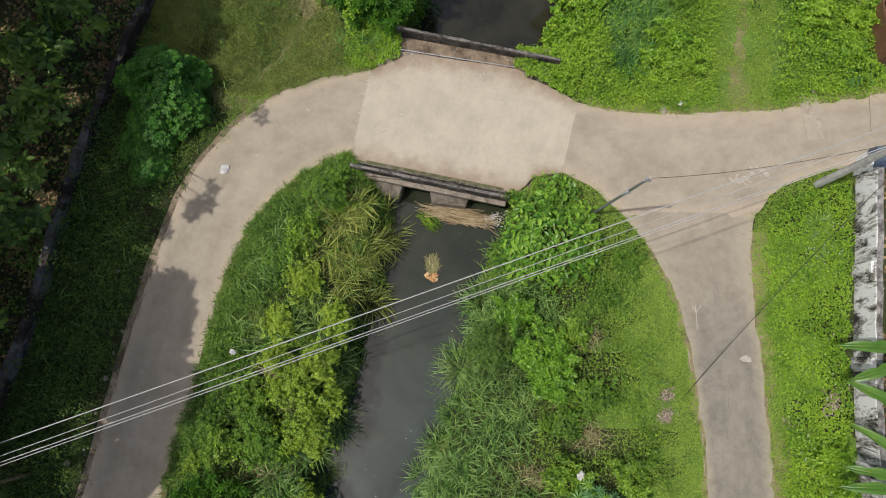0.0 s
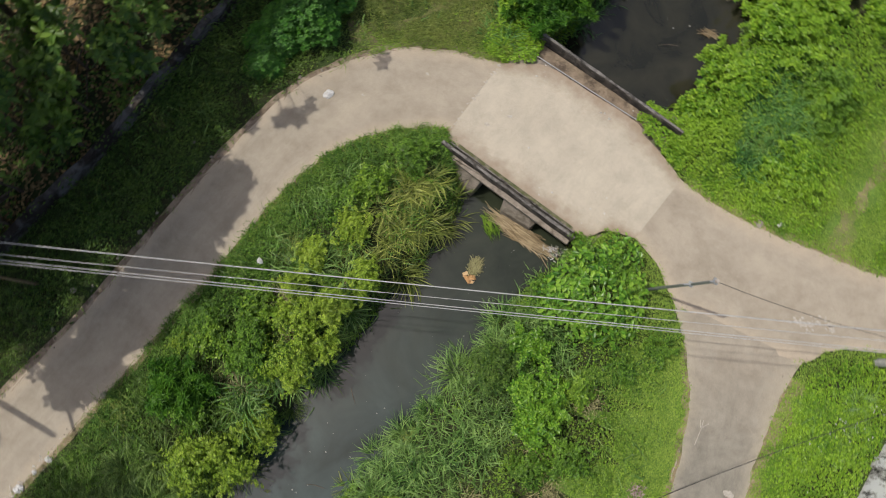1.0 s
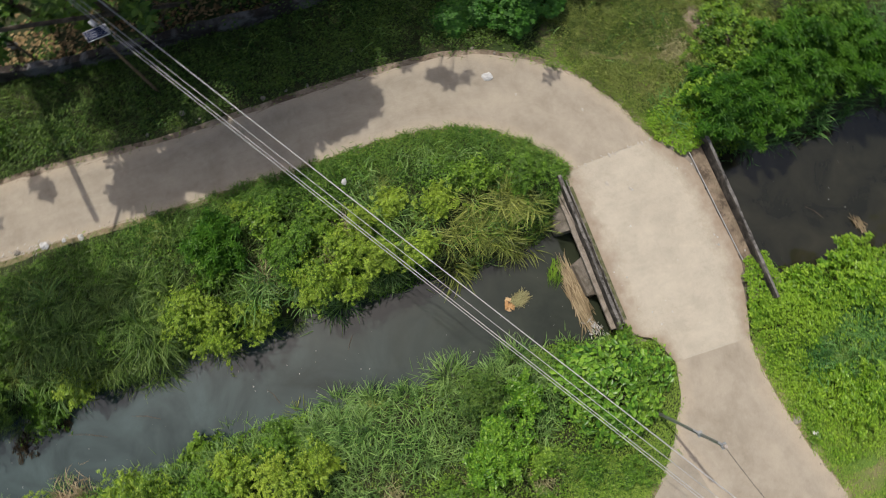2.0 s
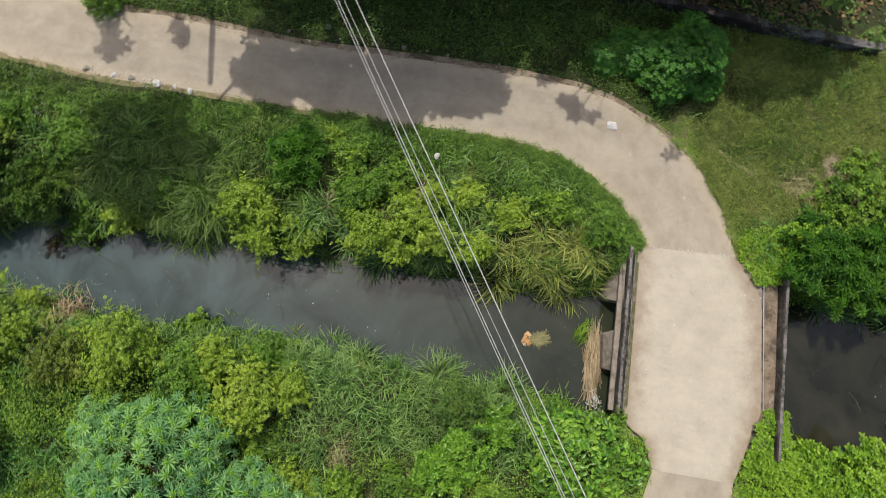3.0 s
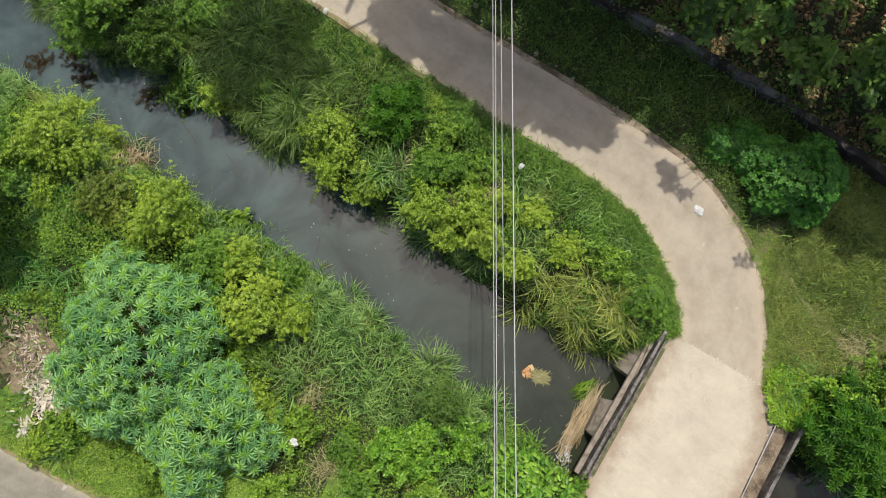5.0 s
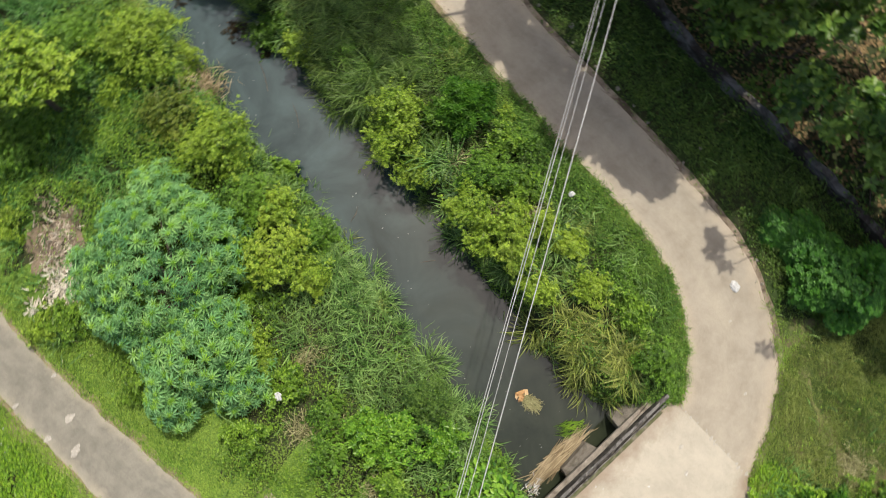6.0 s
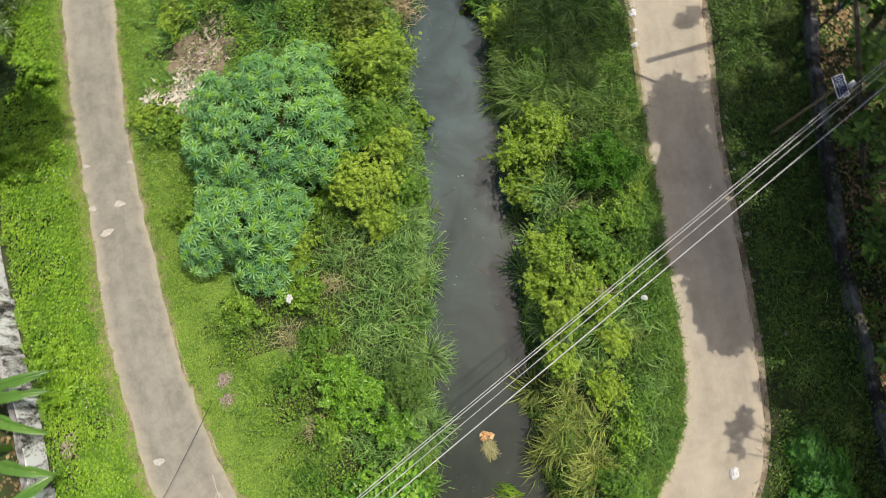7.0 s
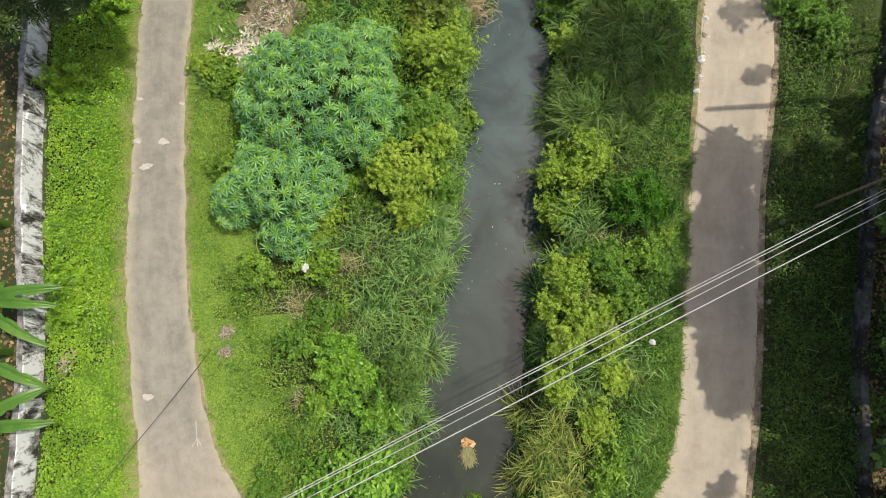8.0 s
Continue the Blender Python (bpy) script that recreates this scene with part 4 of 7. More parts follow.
def build_tufts():
    kinds = [tuft_mesh("grass_tuft", 170, 1.05, REED, 0.3, 0.024), tuft_mesh("grass_tuft", 190, 1.25, REED, 0.35, 0.022), tuft_mesh("grass_tuft", 150, 0.9, REED, 0.3, 0.026)]
    gold = [tuft_mesh("grass_tuft", 60, 1.2, STRAW, 0.30, 0.028, 0.1, 0.5), tuft_mesh("grass_tuft", 50, 1.05, STRAW, 0.26, 0.030, 0.1, 0.35)]
    # darker tufts for the lane-side bank; its shade is in their colour
    shade = [tuft_mesh("grass_tuft", 180, 1.25, SEDGE, 0.4, 0.020), tuft_mesh("grass_tuft", 160, 1.05, SEDGE, 0.35, 0.022)]
    for yy in np.arange(-5.6, 21, 0.70):
        for side in (-1, 1):
            if side < 0 and yy < -3.0:
                continue
            for row in range(2):
                y = yy + rng.uniform(-0.55, 0.55)
                x = float(np.interp(y, CANAL_Y, CANAL_X) + side * (np.interp(y, CANAL_Y, CANAL_W) + 0.1 + 0.75 * row + rng.uniform(-0.1, 0.35)))
                if rng.random() < (0.62 if side > 0 and -1.6 < y < 6.5 else 0.34):
                    continue
                golden = side > 0 and y < -1.6 or rng.random() < 0.08
                ob = new("grass_tuft", (gold if golden else shade if side > 0 and rng.random() < 0.85 else kinds)[int(rng.integers(2))])
                s = rng.uniform(0.5, 1.15)
                ob.matrix_world = pose(x, y, float(ground_z(np.array(x), np.array(y))), 0, 0, float(rng.uniform(0, 360))) @ Matrix.Scale(s, 4)
                tagged(ob, "yellowing clump of long drooping grass on the bank" if golden else "green clump of long arching grass on the bank", "grass", "grass clumps along the canal")

    sprays = [tuft_mesh("grass_tuft", 42, 1.25, STRAW, 0.20, 0.034, 0.25, 0.45), tuft_mesh("grass_tuft", 36, 1.05, STRAW, 0.18, 0.036, 0.2, 0.6), tuft_mesh("grass_tuft", 48, 1.4, STRAW, 0.25, 0.030, 0.25, 0.3)]
    r = np.random.default_rng(23)
    for k in range(30):
        x, y = 2.95 + 2.0 * r.random() ** 1.3, r.uniform(-5.7, -1.7)
        ob = new("grass_tuft", sprays[k % 3])
        ob.matrix_world = pose(x, y, float(ground_z(np.array(x), np.array(y))), 0, 0, 180 + r.normal(0, 70)) @ Matrix.Scale(r.uniform(0.7, 1.1), 4)
        tagged(ob, "yellowing clump of long drooping grass above the water", "grass", "grass clumps along the canal")
    green = [tuft_mesh("grass_tuft", 46, 1.3, REED, 0.22, 0.030, 0.3, 0.4), tuft_mesh("grass_tuft", 40, 1.1, REED, 0.18, 0.032, 0.2, 0.5)]
    for k in range(52):
        x, y = (r.uniform(3.0, 6.2), r.uniform(-1.8, 5.6)) if k < 40 else (r.uniform(4.6, 8.2), r.uniform(11.5, 17.5))
        ob = new("grass_tuft", green[k % 2])
        ob.matrix_world = pose(x, y, float(ground_z(np.array(x), np.array(y))), 0, 0, 190 + r.normal(0, 80)) @ Matrix.Scale(r.uniform(0.75, 1.15), 4)
        tagged(ob, "pale green clump of arching grass between bank shrubs", "grass", "grass clumps along the canal")
    clumps = [tuft_mesh("sedge_clump", 150, 1.25, FEATHER, 0.36, 0.024, 0.45, 0.45, 0.9), tuft_mesh("sedge_clump", 120, 1.05, FEATHER, 0.30, 0.026, 0.35, 0.6, 1.0), tuft_mesh("sedge_clump", 110, 0.85, FEATHER, 0.34, 0.026, 0.25, 0.3, 1.1)]
    for k in range(34):
        a, q = r.uniform(0, math.tau), math.sqrt(r.random())
        x, y = 6.4 + 2.1 * q * math.cos(a), 10.5 + 2.5 * q * math.sin(a)
        ob = new("sedge_clump", clumps[k % 3])
        ob.matrix_world = pose(x, y, float(ground_z(np.array(x), np.array(y))), 0, 0, 200 + r.normal(0, 60)) @ Matrix.Scale(r.uniform(0.75, 1.35), 4)
        tagged(ob, "green clump of fine drooping sedge on the bank", "grass", "sedge clumps on the bank")
    for x, y in ((-4.6, -12.2), (-5.4, -14.4), (-6.2, -13.0), (-4.2, -15.6), (-5.8, -16.6), (-7.2, -14.6), (-3.4, -17.6), (-6.8, -17.6), (-12.2, -12.6), (-11.6, -12.2), (-12.9, -6.4), (-13.4, -5.2), (-12.8, -4.4)):
        ob = new("grass_tuft", kinds[int(rng.integers(3))])
        ob.matrix_world = pose(x, y, float(ground_z(np.array(x), np.array(y))), 0, 0, float(rng.uniform(0, 360))) @ Matrix.Scale(rng.uniform(0.6, 0.95), 4)
        tagged(ob, "green clump of long grass on the verge", "grass", "grass clumps on the verges")


build_tufts()


def crown_points(lobes, n, upper=-0.2, rag=0.5):
    """Points and outward directions over a heap of round lobes (x, y, z, r), on its outer skin."""
    L = np.array(lobes, float)
    w = L[:, 3] ** 2
    k = rng.choice(len(L), n * 2, p=w / w.sum())
    z = rng.uniform(upper, 1, n * 2)
    a = rng.uniform(0, math.tau, n * 2)
    q = np.sqrt(1 - z * z)
    D = np.stack([q * np.cos(a), q * np.sin(a), z], 1)
    P0 = L[k, :3] + D * L[k, 3:4]
    rough = rag * (value_noise(P0[:, 0] * 3 + P0[:, 2] * 2, P0[:, 1] * 3 - P0[:, 2], 0.5, 51) - 0.5)
    P = L[k, :3] + D * L[k, 3:4] * (1 + rough[:, None] - 0.35 * rng.random((n * 2, 1)) ** 2 + 0.9 * rag * rng.random((n * 2, 1)) ** 5)
    deep = np.min(np.linalg.norm(P[:, None] - L[None, :, :3], axis=2) / L[None, :, 3] + 99 * (np.arange(len(L))[None] == k[:, None]), axis=1)
    ok = deep > 0.6
    return P[ok][:n], D[ok][:n]


def lobed(radius, height, count, seed, flat=0.75):
    """A heap of lobes for a crown of that radius, with its top at height."""
    r = np.random.default_rng(seed)
    out = [(0, 0, height - radius * flat * 0.5, radius * 0.5)]
    for i in range(count):
        a, d = i * 2.4 + r.uniform(-0.4, 0.4), radius * r.uniform(0.35, 0.9)
        s = radius * r.uniform(0.2, 0.4)
        out.append((d * math.cos(a), d * math.sin(a), height - s - radius * flat * (d / radius) ** 2 * r.uniform(0.5, 1.0), s))
    return [(a, b, max(c, 0.5 * d), d) for a, b, c, d in out]


def stem_mesh(lobes, base_r, mat=BARK, lean=(0, 0), split=0.42):
    """Trunk with one limb into each lobe."""
    bm = bmesh.new()
    top = max(l[2] for l in lobes)
    fork = Vector((lean[0] * (split - 0.02), lean[1] * (split - 0.02), max(0.25, top * split)))
    tube(bm, [(0, 0, -0.15), fork * 0.5 + Vector((0.02, -0.02, 0)), fork], [base_r, base_r * 0.8, base_r * 0.65], 7)
    for x, y, z, r in lobes:
        e = Vector((x, y, z))
        tube(bm, [fork, fork.lerp(e, 0.5) + Vector((0, 0, 0.12 * e.length)), e], [base_r * 0.45 * min(1, 2.2 * r), base_r * 0.3 * min(1, 2.2 * r), base_r * 0.12], 5)
    return bm


def shoots(P, D, count, length, per=6):
    """Leaf places along twigs that stick out of a crown's skin."""
    k = rng.integers(0, len(P), count)
    way = D[k] * 0.75 + np.array([0, 0, 0.45]) + rng.normal(0, 0.35, (count, 3))
    way /= np.linalg.norm(way, axis=1, keepdims=True)
    ln = length * rng.uniform(0.5, 1.2, count)
    out = [P[k] + way * (ln * j / per)[:, None] - np.array([0, 0, 1.0]) * (0.25 * ln * (j / per) ** 2)[:, None] + rng.normal(0, 0.015, (count, 3)) for j in range(1, per + 1)]
    return np.vstack(out), np.vstack([way] * per)


def shrub(name, at, radius, height, mat, template, leaf, n, label, category, seed, group="", z0=None, out=0.65, squash=(1, 1)):
    th = empty(name, (at[0], at[1], float(ground_z(np.array(at[0]), np.array(at[1]))) if z0 is None else z0), label, category, group)
    L = [(a * squash[0], b * squash[1], c, d) for a, b, c, d in lobed(radius, height, 10, seed)]
    part("trunk", stem_mesh(L, 0.03 + 0.018 * radius * height), BARK, th)
    P, D = crown_points(L, int(0.35 * n), rag=0.9)
    k = rng.integers(0, len(P), max(5, n // 16))
    each = np.repeat(k, 9)
    Pc = P[each] + rng.normal(0, 0.07 + 0.03 * radius, (len(each), 3)) * np.array([1, 1, 0.7])
    P2, D2 = shoots(P, D, max(4, n // 15), 0.38 + 0.22 * radius)
    P, D = np.vstack([P, Pc, P2]), np.vstack([D, D[each], D2])
    N = D * out + np.array([0, 0, 1.0]) * (1 - out) + rng.normal(0, 0.34, D.shape)
    part("crown", mesh_np("crown", *strew(template, P, N, rng.uniform(0.7, 1.2, len(P)) * leaf), mat), None, th)
    return th


FAN5 = fan(5, SMALL)
FAN4 = fan(4, SMALL, 0.1)
FAN7 = fan(7, SLIM, 0.2)
SPRIG = fan(6, SLIM, 0.5, 0.8)
SPRAY = spray(3, 0.42)
SPRAY2 = spray(2, 0.5)


def build_shrubs():
    # x, y, radius, height, kind
    star_tree_bank = [(-1.5, 6.6, 1.05, 2.1, "b"), (-2.4, 7.3, 0.8, 1.6, "m"), (-1.2, 5.3, 0.7, 1.2, "y"), (-1.0, 9.0, 1.0, 1.6, "m"), (0.0, 11.0, 1.25, 2.0, "y"), (-0.5, 13.3, 1.0, 1.5, "o"), (-0.3, 8.0, 0.8, 1.2, "y"), (0.0, 6.4, 0.65, 1.0, "m"), (-2.4, 11.0, 0.9, 1.2, "m"), (0.5, 16.2, 1.3, 1.9, "y"), (-1.5, 18.0, 1.4, 1.8, "m"), (-4.9, 17.0, 1.5, 1.3, "m"), (-7.0, 17.2, 1.3, 0.9, "h")]
    broad_bush_bank = [(-3.0, -0.6, 0.85, 1.5, "g"), (-3.6, 0.3, 0.7, 1.2, "g"), (-1.5, -0.5, 0.8, 1.4, "t"), (-4.3, -1.4, 0.6, 0.8, "h"), (-4.4, 3.4, 0.7, 0.8, "h"), (-2.2, -2.0, 0.55, 1.0, "g")]
    lane_bank_upper = [(4.6, 6.8, 1.05, 1.6, "y"), (4.3, 5.4, 0.8, 1.2, "y"), (5.4, 7.4, 0.8, 1.3, "y"), (7.2, 5.6, 0.95, 1.4, "f"), (6.4, 6.2, 0.6, 0.9, "m"), (4.9, 12.3, 0.7, 1.1, "y"), (4.8, 14.0, 0.9, 1.3, "m"), (5.5, 15.2, 1.0, 1.5, "d"), (7.4, 14.2, 0.8, 1.0, "m"), (6.0, 17.6, 1.3, 2.0, "m"), (6.9, 17.0, 1.0, 1.8, "y"), (4.9, 18.4, 1.2, 1.6, "m"), (14.6, 12.4, 0.9, 1.0, "m"), (13.6, 13.8, 1.0, 0.9, "m")]
    lane_bank_lower = [(4.3, 3.0, 0.8, 1.7, "y"), (5.0, 1.5, 0.7, 1.5, "y"), (4.2, 0.5, 0.65, 1.7, "y"), (5.7, 0.6, 0.5, 1.4, "y"), (3.9, 1.9, 0.5, 1.5, "y"), (6.2, 2.7, 0.5, 1.2, "m"), (3.9, -0.8, 0.55, 1.3, "y"), (5.6, 3.6, 0.7, 1.2, "m"), (6.6, 2.0, 0.7, 0.8, "h"), (5.9, -0.6, 0.5, 0.9, "y"), (5.2, -2.2, 0.55, 1.0, "y"), (5.7, -3.8, 0.7, 0.9, "h"), (4.9, -5.5, 0.6, 1.1, "m"), (7.2, 3.8, 0.7, 0.8, "h")]
    beyond_bridge = [(4.2, -13.2, 1.2, 1.2, "f"), (3.5, -14.6, 1.2, 1.5, "f"), (4.6, -16.0, 1.5, 1.8, "f"), (6.4, -14.8, 1.3, 1.1, "h"), (3.4, -18.4, 1.4, 1.8, "f"), (5.8, -18.4, 1.4, 1.4, "m"), (-3.2, -12.9, 0.9, 0.8, "c"), (-3.6, -14.6, 1.2, 1.0, "c"), (-4.4, -16.8, 1.3, 1.2, "c"), (-6.6, -15.6, 1.3, 1.0, "m"), (-3.5, -19.5, 1.2, 1.2, "c"), (-7.0, -12.4, 1.0, 0.6, "c")]
    rows = star_tree_bank + broad_bush_bank + lane_bank_upper + lane_bank_lower + beyond_bridge
    kinds = {"y": (YELLOW, SPRAY, 0.155, 860, "yellow-green small-leaved shrub", 0.6), "m": (MID, SPRAY2, 0.155, 860, "mid-green leafy shrub", 0.6), "d": (DEEP, SPRIG, 0.20, 560, "dark feathery shrub", 0.7), "g": (BROAD, FAN4, 0.13, 520, "glossy leafy shrub", 0.5), "t": (DEEP, SPRAY2, 0.12, 1000, "dark fine-leaved bush", 0.6), "b": (LIME, SPRAY, 0.15, 860, "bright yellow small-leaved shrub", 0.55), "o": (RUSSET, SPRAY, 0.15, 760, "olive-brown small-leaved shrub", 0.6),
             "h": (HERB, FAN4, 0.13, 400, "low green leafy weed clump", 0.5), "f": (FRESH, FAN7, 0.22, 380, "fresh green feathery shrub", 0.55), "c": (CREEP, FAN4, 0.15, 420, "bright creeper-covered mound", 0.45)}
    for i, (x, y, r, h, k) in enumerate(rows):
        mat, tp, lf, n, lab, out = kinds[k]
        where = "on the canal bank" if abs(float(bank_distance(np.array(x), np.array(y)))) < 2.2 else "among weeds by the lane"
        shrub("shrub", (x, y), r, h, mat, tp, lf, int(n * (r * r + 0.25)), lab + " " + where, "shrub", 100 + i, "shrubs along the canal", out=out)


build_shrubs()


def build_weeds():
    """Low weed clumps filling the banks, each its own plant on one of a few shapes."""
    made = []
    kinds = [(HERB, FAN4, 0.11, "low leafy green weed clump"), (MID, SPRAY2, 0.15, "darker green weed clump"), (YELLOW, SPRAY, 0.15, "yellow-green weed clump"), (CREEP, FAN4, 0.135, "bright green creeper mound")]
    for k, (mat, tp, lf, lab) in enumerate(kinds):
        for v in range(3):
            made.append(shrub("weed_clump", (-60.0 - 2 * v, -60.0 - 2 * k), 0.62, 0.75, mat, tp, lf, 280, lab + " on the canal bank", "weeds", 700 + 10 * k + v, "weed clumps on the banks", out=0.5))
    def chance(x, y):
        d, b = road_distance(x, y), bank_distance(x, y)
        return (d > 0.9) * (b > 0.35) * (past_wall(x, y) < -0.6) * np.where((x < -11) | (y < -9.5), 0.35, np.where(x < -6.5, 0.25, np.where((x > 9.5), 0.0, np.clip(4 * value_noise(x, y, 1.1, 63) - 1.3, 0, 1)))) * ~((x > 2.2) & (x < 4.8) & (y > -6.0) & (y < -1.4)) * ~((x > 5) & (y < -7.0)) * np.where((x > -3.4) & (x < 1.8) & (y > -3) & (y < 5.5), 0.2, np.where((x > 3.2) & (x < 8) & (y > -6), 0.35, 1.0)) * ~((np.abs(x + 9.9) < 1.5) & (y < -10)) * (sedge_patch(x, y) < 0.4) * off_road(x, y, 0.6) * bare(x, y)
    x, y = spots(560, -15, 14, -21, 20, chance)
    for a, c in zip(x, y):
        q = float(value_noise(np.array(a), np.array(c), 2.2, 61)) + rng.normal(0, 0.16)
        k = 1 if a > 9.5 or a > 3.4 and c > 7 else 3 if (a < -11 or c < -9.5) else 2 if q > (0.50 if 3.4 < a < 9 else 0.62) else 1 if q < (0.40 if 3.4 < a < 9 else 0.34) else 0
        ob = copy_thing(made[3 * k + int(rng.integers(3))], pose(a, c, float(ground_z(np.array(a), np.array(c))) - 0.04, 0, 0, float(rng.uniform(0, 360))))
        ob.scale = (rng.uniform(0.6, 1.25),) * 3
    for th in made:
        for o in (*th.children, th):
            bpy.data.objects.remove(o)


build_weeds()


def dome_crown(domes, dense, extra, rough):
    """Points and outward directions spread over a heap of domes (x, y, z, three radii), inner ones left out."""
    V = []
    for k, (cx, cy, cz, rx, ry, rz) in enumerate(domes):
        n = int(dense * rx * ry + extra)
        for layer, share in ((1.0, 1.0), (0.88, 0.8)):
            m = int(n * share)
            t = (np.arange(m) + 0.5) / m
            z = 1 - 1.0 * t
            a = np.arange(m) * 2.39996 + k + layer * 5
            q = np.sqrt(1 - z * z)
            D = np.stack([q * np.cos(a), q * np.sin(a), z], 1)
            lump = 1 + rough * (value_noise(D[:, 0] * rx + cx, D[:, 1] * ry + cy, 0.6, 52) - 0.5)
            V.append(np.hstack([np.array([cx, cy, cz]) + D * np.array([rx, ry, rz]) * (layer * lump)[:, None] + rng.normal(0, 0.05, (m, 3)), D, np.full((m, 1), k)]))
    V = np.vstack(V)
    deep = np.full(len(V), 9.0)
    for k, (cx, cy, cz, rx, ry, rz) in enumerate(domes):
        e = np.linalg.norm((V[:, :3] - (cx, cy, cz)) / (rx, ry, rz), axis=1)
        deep = np.minimum(deep, np.where(V[:, 6] == k, 9.0, e))
    V = V[deep > 0.84]
    return V[:, :3], V[:, 3:6]


def build_star_tree():
    """The big palmate-leaved tree: a wide crown dome, a lower front dome and side lobes, leaves spread over their skins."""
    at = Vector((-4.6, 7.6, -0.05))
    th = empty("palmate_tree", at, "wide blue-green tree with star-shaped palmate leaves", "tree")
    domes = [(-4.4, 9.15, 1.2, 2.5, 2.45, 2.2), (-5.6, 9.9, 1.4, 1.45, 1.45, 1.6), (-3.1, 10.3, 1.4, 1.55, 1.5, 1.7), (-2.9, 8.4, 1.2, 1.35, 1.4, 1.5),
             (-5.95, 6.2, 0.9, 1.8, 1.5, 1.7), (-4.7, 6.4, 0.9, 1.25, 1.4, 1.7), (-7.15, 5.8, 0.7, 1.0, 1.0, 1.3), (-5.55, 4.75, 0.4, 1.15, 1.15, 1.25), (-6.5, 7.0, 0.9, 0.9, 0.9, 1.3), (-2.3, 9.4, 1.3, 0.9, 0.9, 1.2), (-4.2, 11.2, 1.3, 1.0, 0.8, 1.3), (-6.6, 9.0, 1.0, 0.8, 0.8, 1.2)]
    P, D = dome_crown(domes, 13, 8, 0.55)
    P = P - np.array(at)
    part("trunk", stem_mesh([(a - at.x, b - at.y, c + 0.6 * f, 0.5) for a, b, c, _, _, f in domes], 0.16), BARK, th)
    up = D * 0.42 + np.array([0, 0, 0.75]) + rng.normal(0, 0.10, D.shape)
    up /= np.linalg.norm(up, axis=1, keepdims=True)
    outer = strew(star(8), P, up + rng.normal(0, 0.12, D.shape), rng.uniform(0.31, 0.43, len(P)))
    first, whorl = rng.uniform(0, math.tau, len(P)), [outer]
    for k in range(3):
        a = first + k * math.tau / 3 + rng.normal(0, 0.3, len(P))
        side = np.stack([np.cos(a), np.sin(a), np.zeros(len(P))], 1)
        side -= up * (side * up).sum(1, keepdims=True)
        whorl.append(strew(star(8), P + side * rng.uniform(0.18, 0.34, (len(P), 1)) - up * rng.uniform(0.10, 0.26, (len(P), 1)), up * 0.8 + side * 0.5 + rng.normal(0, 0.08, D.shape), rng.uniform(0.24, 0.34, len(P)), a))
    part("crown", mesh_np("crown", *joined(*whorl), STAR), None, th)
    tips = joined(strew(star(7), P + up * 0.04, up, rng.uniform(0.13, 0.22, len(P))), strew(star(7), P + up * 0.08, up + rng.normal(0, 0.15, D.shape), rng.uniform(0.08, 0.14, len(P))))
    part("young_leaves", mesh_np("young_leaves", *tips, YOUNG), None, th, "bright yellow-green young leaves at the branch tips")


build_star_tree()


def build_broad_bush():
    th = empty("broad_leaved_bush", (-3.25, -4.7, -0.1), "glossy broad-leaved climbing bush beside the bridge", "shrub")
    L = lobed(2.0, 1.4, 12, 77, 0.45)
    part("trunk", stem_mesh(L, 0.06), BARK, th)
    P, D = crown_points(L, 1500, 0.05)
    part("crown", mesh_np("crown", *strew(ROUND, P, D * 0.25 + np.array([0, 0, 0.8]) + rng.normal(0, 0.16, D.shape), rng.uniform(0.13, 0.25, len(P))), BROAD), None, th)
    P, D = crown_points(L, 1300, 0.05)
    part("undergrowth", mesh_np("undergrowth", *strew(LEAF, P * 0.95, D * 0.4 + np.array([0, 0, 0.6]), rng.uniform(0.08, 0.15, len(P))), HERB), None, th)


build_broad_bush()
PINNATE = fan(6, LEAF, 0.12)


def build_roadside_bush(domes, label):
    at = Vector((domes[0][0], domes[0][1], -0.05))
    th = empty("roadside_bush", at, label, "shrub")
    P, D = dome_crown(domes, 150, 60, 0.75)
    part("trunk", stem_mesh([(a - at.x, b - at.y, c + 0.5 * f, 0.4) for a, b, c, _, _, f in domes], 0.07), BARK, th)
    part("crown", mesh_np("crown", *strew(PINNATE, P - np.array(at), D * 0.5 + np.array([0, 0, 0.6]) + rng.normal(0, 0.2, D.shape), rng.uniform(0.11, 0.17, len(P))), VIVID), None, th)


build_roadside_bush([(11.35, -8.5, 0.7, 1.4, 1.35, 1.4), (10.7, -7.9, 0.5, 1.0, 1.0, 1.1), (12.0, -9.0, 0.6, 1.0, 1.0, 1.1), (10.8, -9.1, 0.6, 0.9, 0.9, 1.0), (11.7, -7.5, 0.5, 0.9, 0.9, 1.1), (11.5, -6.7, 0.3, 0.6, 0.6, 0.9)], "dense fresh green roadside bush near the dark wall")
build_roadside_bush([(11.9, -6.2, 0.2, 0.7, 0.7, 0.9), (11.5, -5.8, 0.1, 0.5, 0.5, 0.8), (11.9, -5.4, 0.1, 0.45, 0.45, 0.7)], "small fresh green bush beside the larger one")


